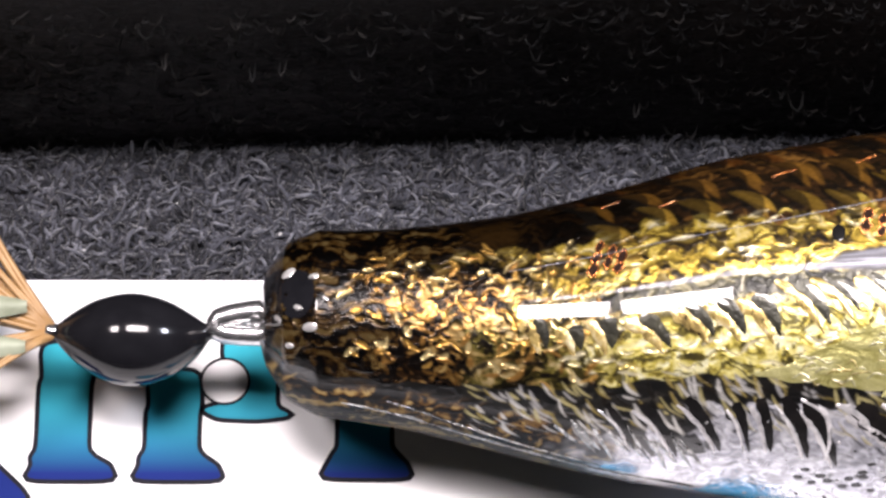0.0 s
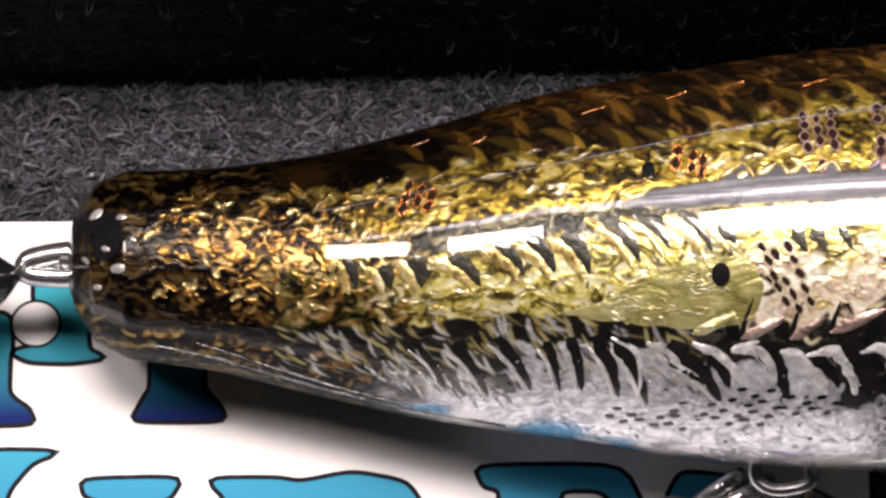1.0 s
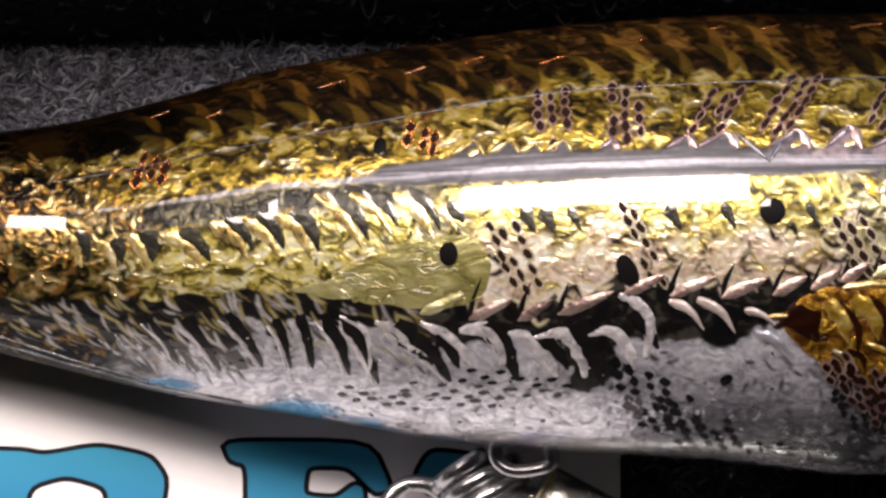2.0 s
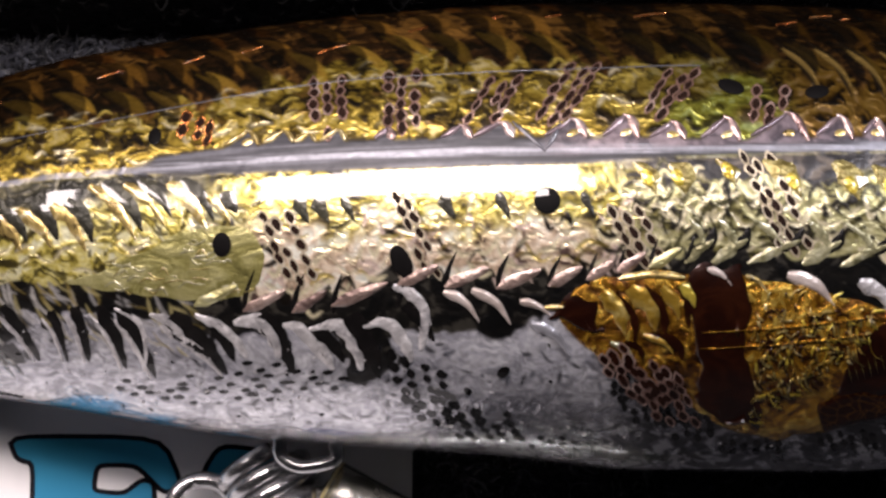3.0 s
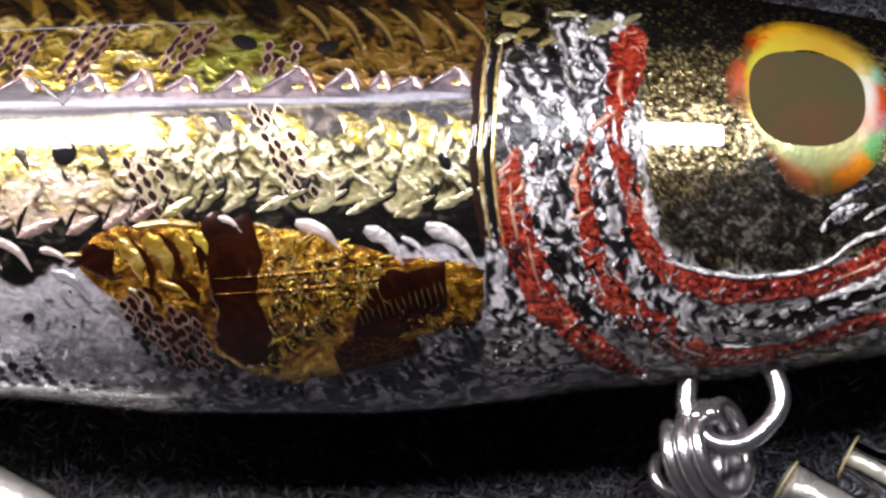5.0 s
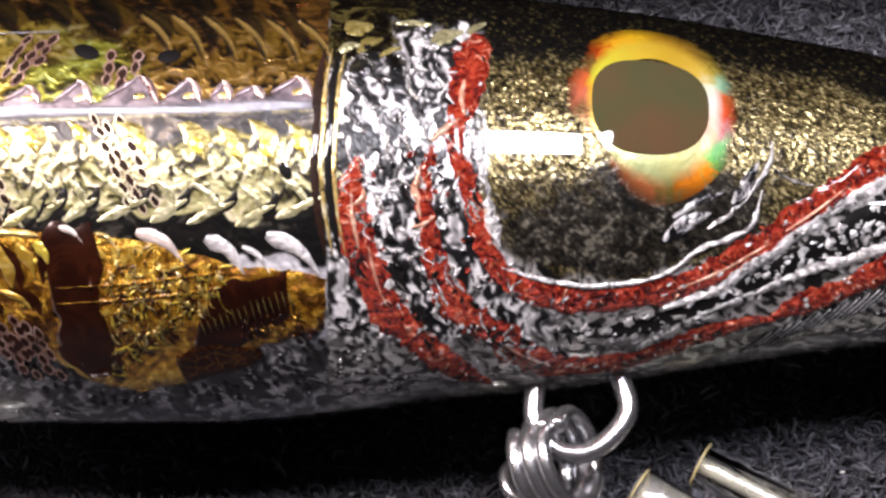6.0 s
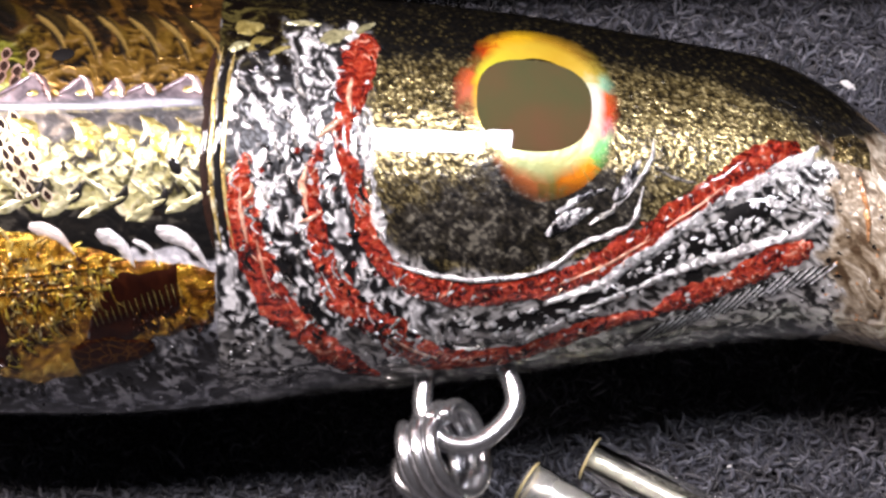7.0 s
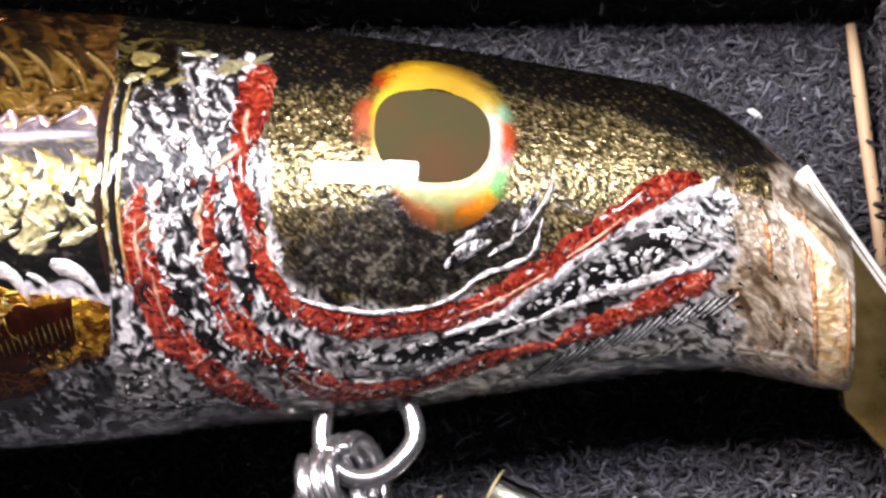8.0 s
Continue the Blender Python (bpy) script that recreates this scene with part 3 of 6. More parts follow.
glyph([(4.30, -1.20), (4.40, -1.02), (4.72, -1.06), (4.86, -1.24), (4.70, -1.34), (4.52, -1.24), (4.40, -1.32)], M_PRINT_2)
glyph([(4.75, -1.57), (5.10, -1.50), (5.40, -1.61), (5.35, -1.98), (4.8, -1.98)], M_PRINT_1)

disc = [(0.06 + 0.155 * math.cos(k * TAU / 28), 0.066 + 0.155 * math.sin(k * TAU / 28)) for k in range(28)]
ring_ = mesh_object("letter", *prism(grown(disc, 0.02), 0.0802, 0.0812), M_OUTLINE, card, "thin black ring of a printed letter", smooth=False)
mesh_object("letter_face", *prism(disc, 0.0810, 0.0820), M_CARD, ring_, "white round hole of a printed letter", smooth=False)

# ---- the lure ----
# cross-sections: position along, middle (across, height), radius; in centimetres
SECTIONS = [
    (0.34, 0.210, 0.877, 0.160), (0.38, 0.210, 0.877, 0.315), (0.52, 0.200, 0.879, 0.525),
    (0.74, 0.182, 0.888, 0.627), (0.90, 0.161, 0.902, 0.637), (1.25, 0.126, 0.945, 0.657), (2.00, 0.074, 0.972, 0.796), (2.75, 0.047, 1.048, 0.972),
    (3.40, 0.051, 1.129, 1.112), (4.50, 0.016, 1.277, 1.290), (5.30, 0.010, 1.359, 1.370), (6.20, 0.019, 1.408, 1.410), (7.20, 0.023, 1.428, 1.420),
    (8.20, 0.021, 1.418, 1.410), (9.20, 0.014, 1.379, 1.375), (10.20, 0.013, 1.318, 1.308), (10.60, 0.021, 1.306, 1.275),
    (11.25, 0.038, 1.283, 1.185), (11.70, 0.044, 1.262, 1.110), (12.20, 0.041, 1.242, 1.035), (12.78, 0.029, 1.234, 0.950),
    (13.16, -0.073, 1.232, 0.850), (13.53, -0.309, 1.273, 0.733), (13.75, -0.487, 1.305, 0.619), (13.89, -0.595, 1.324, 0.528),
]
TABLE = np.array(SECTIONS)
STATION = np.linspace(0.34, 13.89, 620)


def smoothed(col):
    raw = np.interp(STATION, TABLE[:, 0], TABLE[:, col])
    soft_, w = raw.copy(), 6
    for _ in range(3):
        pad = np.r_[2 * soft_[0] - soft_[w:0:-1], soft_, 2 * soft_[-1] - soft_[-2:-w - 2:-1]]
        soft_ = np.convolve(pad, np.ones(2 * w + 1) / (2 * w + 1), "valid")
    blend = np.clip((STATION - 0.75) / 0.3, 0, 1)
    return raw * (1 - blend) + soft_ * blend


AXIS_Y, AXIS_Z, RADIUS = smoothed(1), smoothed(2), smoothed(3)
# gentle swells of the tail stem: extra slope along it
SWELL_X = (1.2, 1.5, 1.8, 2.02, 2.1, 2.25, 2.43, 2.55, 2.68, 2.85, 3.0, 3.2, 3.41, 3.46, 3.6, 3.7, 4.0, 4.3, 4.5)
SWELL = (0, -0.0701, 0.0012, -0.0566, 0.0112, 0.0005, 0.0097, 0.037, 0.0669, 0.0581, 0.0425, 0.0412, 0.0603, -0.03, -0.034, -0.0279, -0.0265, -0.0265, 0)
AXIS_Z = AXIS_Z + np.cumsum(np.interp(STATION, SWELL_X, SWELL)) * (STATION[1] - STATION[0])


# a soft crease along the flank, under the grey band
CREASE_AT, CREASE = (-30, 12, 24, 60), (0.0, -0.005, 0.005, 0.0)
# the belly hangs a little fuller under the fin
FULL_X, FULL = (5.4, 6.2, 7.0, 8.5, 9.1, 9.9), (0.0, 0.03, 0.12, 0.13, 0.08, 0.0)
FULL_AT, FULL_SHARE = (78, 92, 108, 150, 185, 205), (0.0, 0.3, 1.0, 1.0, 0.3, 0.0)


def skin(x, a, lift=0.0):
    """A point on the lure's skin in metres: x along it, a degrees round it from its ridge, which leans back by ten."""
    y, z, r = (np.interp(x, STATION, c) for c in (AXIS_Y, AXIS_Z, RADIUS))
    s, c = math.sin(radians(a - 10)), math.cos(radians(a - 10))
    if x < 9.1:
        r = r * (1 + float(np.interp(a, CREASE_AT, CREASE)))
    if 5.4 < x < 9.9 and a > 78:
        r = r + float(np.interp(x, FULL_X, FULL)) * float(np.interp(a, FULL_AT, FULL_SHARE))
    return Vector((x, y - (r + lift) * s, z + (r + lift) * c)) * U


def radius_at(x):
    return float(np.interp(x, STATION, RADIUS))


def curve(points):
    p = np.array(points)
    return lambda x: np.interp(x, p[:, 0], p[:, 1])


EDGE_BACK = curve([(0.3, -8), (1.2, -4), (1.8, -11), (2.5, -9), (2.9, -13), (3.3, -12), (3.9, -5), (4.4, -9), (4.9, -15), (5.4, -16.5), (5.9, -17.5), (6.3, -14), (6.8, -13), (7.6, -15), (8.3, -11), (8.7, -13), (9.1, -8)])
EDGE_BAND_TOP = curve([(0.3, 8), (1.2, 15), (2.0, 13), (3.1, 12), (3.9, 13), (4.1, 8.5), (4.5, 7.2), (4.8, 6.8), (5.9, 8.0), (6.7, 8.5), (7.6, 9.1), (8.3, 7.7), (8.9, 5.2), (9.1, 4.5)])
EDGE_BAND_LOW = curve([(0.3, 12), (1.2, 19), (2.0, 16), (3.1, 14), (3.9, 13.4), (4.3, 14.6), (5.2, 15.7), (5.9, 16.0), (6.6, 15.7), (7.25, 13.8), (7.9, 12.4), (8.6, 10.7), (9.1, 9)])
EDGE_LINE_TOP = curve([(0.3, 62), (1.2, 64), (2.0, 56), (3.1, 47), (3.77, 46.5), (4.12, 50), (4.66, 52), (5.0, 52), (5.2, 50), (5.6, 44.5), (5.9, 45.2), (6.2, 45.7), (6.5, 45), (6.73, 43.5), (6.9, 41.6), (7.36, 39), (8.0, 39.1), (8.55, 40), (8.8, 37.7), (9.1, 33)])
EDGE_BLACK_LOW = curve([(0.3, 108), (1.5, 104), (2.1, 94), (2.35, 82), (2.65, 70), (3.0, 62), (3.4, 57), (3.9, 55.5), (4.1, 58), (4.5, 60), (4.8, 58.5), (5.2, 57), (5.5, 58), (5.75, 58), (6.2, 57), (6.6, 51.5), (7.3, 52), (9.1, 50)])
EDGE_HEAD = curve([(9.1, -24), (10.1, -10), (11.6, -17), (12.3, -17), (12.9, -3), (13.08, 2), (13.3, -12), (13.6, -55), (13.9, -90)])
EDGE_CHEEK = curve([(9.1, 38), (10.2, 48), (11.0, 58), (11.8, 46), (12.4, 28), (12.9, 11), (13.2, 8), (13.9, 24)])
# shark-fin scales along the band: start, end, height in degrees; and tips of the scales along the black line
TEETH_BAND = ((4.50, 4.72, 4.5), (4.74, 4.93, 3.4), (4.93, 5.07, 2.2), (5.09, 5.25, 3.0), (5.42, 5.54, 3.0), (5.82, 6.01, 3.4), (6.01, 6.26, 4.0), (6.44, 6.70, 5.0),
              (6.79, 7.01, 6.2), (7.07, 7.29, 4.4), (7.38, 7.62, 6.2), (7.67, 8.03, 7.4), (8.07, 8.30, 6.2), (8.36, 8.49, 5.0), (8.51, 8.69, 3.1), (8.73, 8.99, 5.4))
LINE_TIPS = (4.05, 4.36, 4.66, 4.96, 5.20, 5.60, 5.88, 6.19, 6.50, 6.73, 6.91, 7.10, 7.32, 7.48, 7.69, 8.02, 8.25, 8.55, 8.80, 9.1)
TEETH_LINE = [(a, b, 6.0 if 4.3 < a < 5.3 else 4.6) for a, b in zip(LINE_TIPS, LINE_TIPS[1:])]


def tooth_at(row, x, lean):
    for a, b, h in row:
        if a <= x < b:
            f = (x - a) / (b - a)
            return h * ((f / lean) ** 1.2 if f < lean else ((1 - f) / (1 - lean)) ** 0.8)
    return 0.0


HEAD_AT = 9.10
lure = thing("fishing_lure", (7.0, 0.0, 0.0), "glossy gold and silver fish-shaped lure with red gills on felt", "fishing lure")

# ---- the printed foil: colour, metal, gloss and relief over the skin, on a fine net of its own ----
GX = np.linspace(0.34, 13.89, 1232)
GA = np.r_[np.arange(-150, -80, 5.0), np.arange(-80, 118, 0.5), np.arange(118, 210, 6.0)]
GR = np.interp(GX, STATION, RADIUS)
X, A = GX[:, None], GA[None, :]
S = A * (math.pi / 180) * GR[:, None]
COLOUR, RELIEF = np.zeros((len(GX), len(GA), 3)), np.zeros((len(GX), len(GA)))
METAL, GLOSS, COAT, SHINE = RELIEF + 0.5, RELIEF + 0.3, RELIEF + 1.0, RELIEF + 0.5


def value_noise(u, v, seed):
    table = np.random.default_rng(seed).random((128, 128))
    i, j = np.floor(u).astype(int), np.floor(v).astype(int)
    f, g = u - i, v - j
    f, g = f * f * (3 - 2 * f), g * g * (3 - 2 * g)
    at = lambda p, q: table[p % 128, q % 128]
    return (at(i, j) * (1 - f) + at(i + 1, j) * f) * (1 - g) + (at(i, j + 1) * (1 - f) + at(i + 1, j + 1) * f) * g


def fbm(u, v, seed, octaves=4, gain=0.55):
    total, weight, amp = 0.0, 0.0, 1.0
    for k in range(octaves):
        total, weight = total + amp * value_noise(u * 2.03 ** k + 7.1 * k, v * 2.03 ** k + 3.7 * k, seed + k), weight + amp
        amp *= gain
    return np.clip((total / weight - 0.5) * 2.1 + 0.5, 0, 1)


def ease(lo, hi, v):
    f = np.clip((v - lo) / (hi - lo), 0, 1)
    return f * f * (3 - 2 * f)


def shades(v, stops):
    at = [s[0] for s in stops]
    return np.stack([np.interp(v, at, [s[1][k] for s in stops]) for k in range(3)], axis=-1)


def lay(mask, colour, metal, gloss):
    mask = np.broadcast_to(mask, METAL.shape)
    COLOUR[:] = COLOUR * (1 - mask[..., None]) + np.asarray(colour) * mask[..., None]
    METAL[:] = METAL * (1 - mask) + metal * mask
    GLOSS[:] = GLOSS * (1 - mask) + gloss * mask


def stamp(points, width, colour, shape, metal=0.6, gloss=0.3, rise=0.5, full=1.0):
    """One stroke of print with a soft ridge, along points (x, a); width in centimetres."""
    c = spline(points, 9)
    r = radius_at(c[4, 0]) * math.pi / 180
    long = np.hypot(np.diff(c[:, 0]), np.diff(c[:, 1] * r)).sum()
    n = int(min(60, max(6, long / (0.3 * width) + 2)))
    c = spline(points, n)
    px_, ps_ = c[:, 0], c[:, 1] * r
    i0, i1 = np.searchsorted(GX, (px_.min() - width, px_.max() + width))
    j0, j1 = np.searchsorted(GA, ((ps_.min() - width) / r, (ps_.max() + width) / r))
    if i1 <= i0 or j1 <= j0:
        return
    d = np.hypot(GX[i0:i1, None, None] - px_, (GA[j0:j1] * r)[None, :, None] - ps_)
    w = np.array([width / 2 * shape(k / (n - 1)) for k in range(n)])
    m = full * np.clip((w - d) / 0.014 + 0.5, 0, 1).max(axis=2)
    up = np.clip(1 - (d / np.maximum(w, 0.004)) ** 2, 0, 1).max(axis=2)
    COLOUR[i0:i1, j0:j1] = COLOUR[i0:i1, j0:j1] * (1 - m[..., None]) + np.array(colour) * m[..., None]
    for field, v in ((METAL, metal), (GLOSS, gloss)):
        field[i0:i1, j0:j1] = field[i0:i1, j0:j1] * (1 - m) + v * m
    RELIEF[i0:i1, j0:j1] += rise * up * full


rng = random.Random(5)
even_ = lambda s: min(1, 0.25 + 6 * s, 0.25 + 6 * (1 - s))
leaf = lambda s: max(0.06, math.sin(math.pi * min(1, s * 0.92 + 0.06)) ** 0.7)
horn = lambda s: max(0.08, (1 - s) ** 0.6 * min(1, 0.35 + 3 * s))
lobe = lambda s: min(1.0, 0.55 + 1.5 * s) * min(1.0, 0.10 + 2.2 * (1 - s))
C_DARK, C_YELLOW, C_CREAM, C_ROSE = (0.010, 0.007, 0.005), (0.66, 0.50, 0.10), (0.78, 0.70, 0.46), (0.72, 0.56, 0.47)
C_PALE_GREEN = (0.47, 0.44, 0.21)


def print_body():
    warp1, warp2 = fbm(X * 5, S * 5, 11, 3), fbm(X * 5, S * 5, 21, 3)
    fine = fbm(X * 11 + 3 * warp1, S * 20 + 3 * warp2, 31, 3)
    curl = fbm(X * 9 + 4 * warp2, S * 13 + 4 * warp1, 41, 3)
    broad = fbm(X * 1.6, S * 2.5, 51, 3)
    line_ = np.array([float(EDGE_LINE_TOP(x)) - tooth_at(TEETH_LINE, x, 0.86) + (1.2 * math.sin(x * 17) if x < 4 else 0) for x in GX])[:, None]
    band_ = np.array([float(EDGE_BAND_TOP(x)) - tooth_at(TEETH_BAND, x, 0.72) for x in GX])[:, None]
    back_ = (EDGE_BACK(GX) - 5 * np.abs(np.sin(GX * math.pi / 0.31)) + 2.5)[:, None] + 7 * (warp1 - 0.5)
    low_, band_low = EDGE_BLACK_LOW(GX)[:, None], EDGE_BAND_LOW(GX)[:, None]
    # gold flank above and below the band
    cut = fbm(X * 10 + 3 * warp2, S * 17 + 3 * warp1, 111, 2)
    gold_up = shades(fine * 0.75 + curl * 0.25, ((0.15, C_DARK), (0.32, (0.13, 0.085, 0.012)), (0.5, (0.38, 0.26, 0.035)), (0.72, (0.58, 0.43, 0.075)), (0.92, (0.80, 0.66, 0.30))))
    flank = shades(fine * 0.7 + curl * 0.3, ((0.16, C_DARK), (0.30, (0.22, 0.16, 0.03)), (0.46, (0.58, 0.45, 0.10)), (0.66, (0.76, 0.63, 0.26)), (0.9, (0.86, 0.78, 0.56))))
    rosy = shades(fine * 0.7 + curl * 0.3, ((0.14, (0.10, 0.06, 0.05)), (0.32, (0.48, 0.35, 0.24)), (0.55, (0.74, 0.60, 0.44)), (0.9, (0.88, 0.80, 0.68))))
    net = shades(curl * 0.6 + fine * 0.4, ((0.26, C_DARK), (0.38, (0.14, 0.12, 0.03)), (0.52, (0.38, 0.34, 0.12)), (0.75, (0.58, 0.53, 0.26)), (0.95, (0.80, 0.76, 0.55))))
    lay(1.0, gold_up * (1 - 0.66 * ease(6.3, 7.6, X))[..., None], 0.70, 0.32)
    lay(ease(0.30, 0.24, cut) * 0.8, (0.030, 0.018, 0.006), 0.5, 0.32)
    green = ease(7.05, 7.25, X) * ease(8.05, 7.85, X) * ease(0.35, 0.6, broad + 0.15)
    lay(green * 0.75, gold_up * np.array((0.50, 0.74, 0.55)), 0.70, 0.32)
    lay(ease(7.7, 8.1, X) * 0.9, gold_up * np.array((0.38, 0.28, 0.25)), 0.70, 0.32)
    below = ease(-0.8, 0.8, A - band_low)
    lay(below, np.minimum(flank * np.array((1.10, 1.18, 1.10)), 0.95), 0.58, 0.34)
    lay(below * ease(0.27, 0.21, cut) * (0.85 - 0.45 * ease(4.3, 4.8, X) * ease(7.0, 6.5, X)), (0.05, 0.04, 0.012), 0.5, 0.32)
    rosy = np.minimum(rosy * 1.18, 0.95)
    lay(below * ease(4.45, 4.75, X) * ease(7.3, 6.8, X) * ease(25, 37, A + 8 * (warp1 - 0.5)), rosy, 0.5, 0.35)
    lay(below * ease(6.5, 7.2, X + 0.5 * (warp2 - 0.5)) * ease(15, 21, A), net * 0.62, 0.52, 0.34)
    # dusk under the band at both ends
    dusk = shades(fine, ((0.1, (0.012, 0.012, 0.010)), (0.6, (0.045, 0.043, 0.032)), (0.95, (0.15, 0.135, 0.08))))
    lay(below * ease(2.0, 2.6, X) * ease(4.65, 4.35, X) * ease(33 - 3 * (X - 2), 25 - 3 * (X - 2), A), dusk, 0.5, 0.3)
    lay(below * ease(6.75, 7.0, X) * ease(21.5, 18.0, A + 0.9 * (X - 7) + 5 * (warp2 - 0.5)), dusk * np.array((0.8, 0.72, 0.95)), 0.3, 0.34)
    # grey band, with its pale line: a coat reflection put into the colour
    inside = ease(-0.7, 0.7, A - band_) * ease(0.7, -0.7, A - band_low)
    streak = fbm(X * 1.2, S * 60, 61, 3)
    grey = shades(streak, ((0.1, (0.018, 0.018, 0.022)), (0.6, (0.050, 0.050, 0.060)), (0.95, (0.12, 0.12, 0.14))))
    lay(inside * ease(3.7, 4.1, X), grey, 0.25, 0.4)
    lay(inside * ease(6.3, 6.8, X) * ease(2.2, 0.2, A - band_low + 4.0), shades(fine, ((0.1, (0.05, 0.04, 0.05)), (0.9, (0.24, 0.19, 0.21)))), 0.4, 0.35)
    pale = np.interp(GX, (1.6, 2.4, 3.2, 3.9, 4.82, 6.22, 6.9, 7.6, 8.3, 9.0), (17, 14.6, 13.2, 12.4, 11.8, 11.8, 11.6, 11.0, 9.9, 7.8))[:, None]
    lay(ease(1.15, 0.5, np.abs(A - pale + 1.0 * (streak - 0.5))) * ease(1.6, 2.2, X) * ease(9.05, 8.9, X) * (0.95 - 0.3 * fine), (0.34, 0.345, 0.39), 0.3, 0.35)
    lay(ease(0.8, 0.3, np.abs(A - pale - 2.2)) * ease(4.0, 4.3, X) * ease(6.6, 6.3, X) * 0.8, (0.02, 0.02, 0.024), 0.3, 0.35)
    # smoked back
    bronze = shades(fine * 0.5 + broad * 0.5, ((0.2, (0.006, 0.004, 0.002)), (0.5, (0.024, 0.011, 0.004)), (0.9, (0.18, 0.085, 0.018))))
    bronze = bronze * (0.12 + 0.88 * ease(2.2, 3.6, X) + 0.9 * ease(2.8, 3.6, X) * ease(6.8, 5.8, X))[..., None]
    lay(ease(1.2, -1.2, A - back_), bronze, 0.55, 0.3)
    tail = shades(fine * 0.6 + curl * 0.4, ((0.42, (0.005, 0.003, 0.002)), (0.54, (0.05, 0.022, 0.007)), (0.66, (0.28, 0.14, 0.03)), (0.88, (0.62, 0.42, 0.15))))
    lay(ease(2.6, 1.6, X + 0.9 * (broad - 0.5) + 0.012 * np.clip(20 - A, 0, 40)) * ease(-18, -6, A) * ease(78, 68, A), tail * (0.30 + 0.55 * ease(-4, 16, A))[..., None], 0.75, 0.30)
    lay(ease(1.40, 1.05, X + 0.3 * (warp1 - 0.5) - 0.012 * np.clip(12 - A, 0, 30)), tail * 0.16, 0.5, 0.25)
    # black line, then the silver belly
    lacquer = shades(fine, ((0.2, (0.003, 0.003, 0.003)), (0.8, (0.008, 0.007, 0.006)), (0.98, (0.035, 0.032, 0.026))))
    lay(ease(-0.5, 0.5, A - line_), lacquer, 0.15, 0.3)
    frost = fbm(X * 22 + 4 * warp1, S * 34 + 4 * warp2, 71, 3)
    silver = shades(frost * 0.6 + broad * 0.4, ((0.1, (0.28, 0.28, 0.32)), (0.4, (0.50, 0.50, 0.55)), (0.7, (0.64, 0.64, 0.68)), (0.95, (0.82, 0.82, 0.86))))
    squiggle = fbm(X * 18 + 3 * warp1, S * 20 + 3 * warp2, 97, 2)
    silver = silver * (0.84 + 0.24 * ease(0.30, 0.66, fbm(X * 30 + 3 * warp1, S * 34 + 3 * warp2, 99, 2)))[..., None]
    slant = X - 0.011 * (A - 55)
    finger = fbm(slant * 4.2 + 0.5 * warp1, S * 1.1, 101, 3)
    edge = A - low_ - 20 * ease(0.52, 0.80, finger) * ease(5.9, 5.3, X) + 6 * (warp2 - 0.5)
    lay(ease(-0.9, 0.9, edge), silver, 0.42 + 0.53 * ease(66, 92, A), 0.26)
    # underside towards the head darkened: shade put into the silver's colour
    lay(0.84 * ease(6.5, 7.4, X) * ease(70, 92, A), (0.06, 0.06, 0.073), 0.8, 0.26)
    specks = ease(0.64, 0.72, fbm(X * 16, S * 22, 81, 2)) * ease(4, 9, A - low_) * ease(6.3, 7.6, X + 0.012 * (A - 80))
    lay(specks * 0.9, (0.012, 0.012, 0.014), 0.2, 0.3)
    lay(ease(2.7, 2.2, X + 0.5 * (warp2 - 0.5) - 0.01 * (A - 80)) * ease(68, 76, A), shades(fine, ((0.3, (0.005, 0.005, 0.005)), (0.7, (0.02, 0.018, 0.015)), (0.9, (0.20, 0.15, 0.06)))), 0.15, 0.5)
    lay(ease(0.33, 0.25, squiggle) * ease(6, 12, A - low_) * ease(2.6, 3.2, X) * 0.35, (0.05, 0.05, 0.058), 0.5, 0.28)
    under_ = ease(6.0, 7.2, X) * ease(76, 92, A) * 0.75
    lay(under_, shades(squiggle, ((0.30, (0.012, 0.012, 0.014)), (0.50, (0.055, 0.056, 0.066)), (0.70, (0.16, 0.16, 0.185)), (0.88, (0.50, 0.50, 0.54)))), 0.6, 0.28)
    lay(ease(7.7, 8.9, X + 0.5 * (warp2 - 0.5)) * ease(66, 78, A + 10 * (warp1 - 0.5)) * 0.85, shades(squiggle, ((0.34, (0.010, 0.010, 0.011)), (0.48, (0.07, 0.07, 0.075)), (0.66, (0.24, 0.24, 0.25)), (0.85, (0.55, 0.55, 0.56)))), 0.6, 0.26)
    calm = 1 - 0.85 * inside * ease(3.6, 4.2, X) - 0.45 * below * ease(6.6, 7.2, X)
    RELIEF[:] += (fine * 0.8 + curl * 0.5) * calm
    RELIEF[:] -= ease(-0.8, 0.8, A - low_) * (fine * 0.6)
    matt = ease(2.9, 2.2, X + 0.3 * (warp1 - 0.5)) * ease(64, 76, A)
    lay(matt * ease(96, 84, A) * 0.8, tail * 0.7, 0.1, 0.45)
    COAT[:] -= 0.95 * matt
    SHINE[:] -= 0.42 * matt


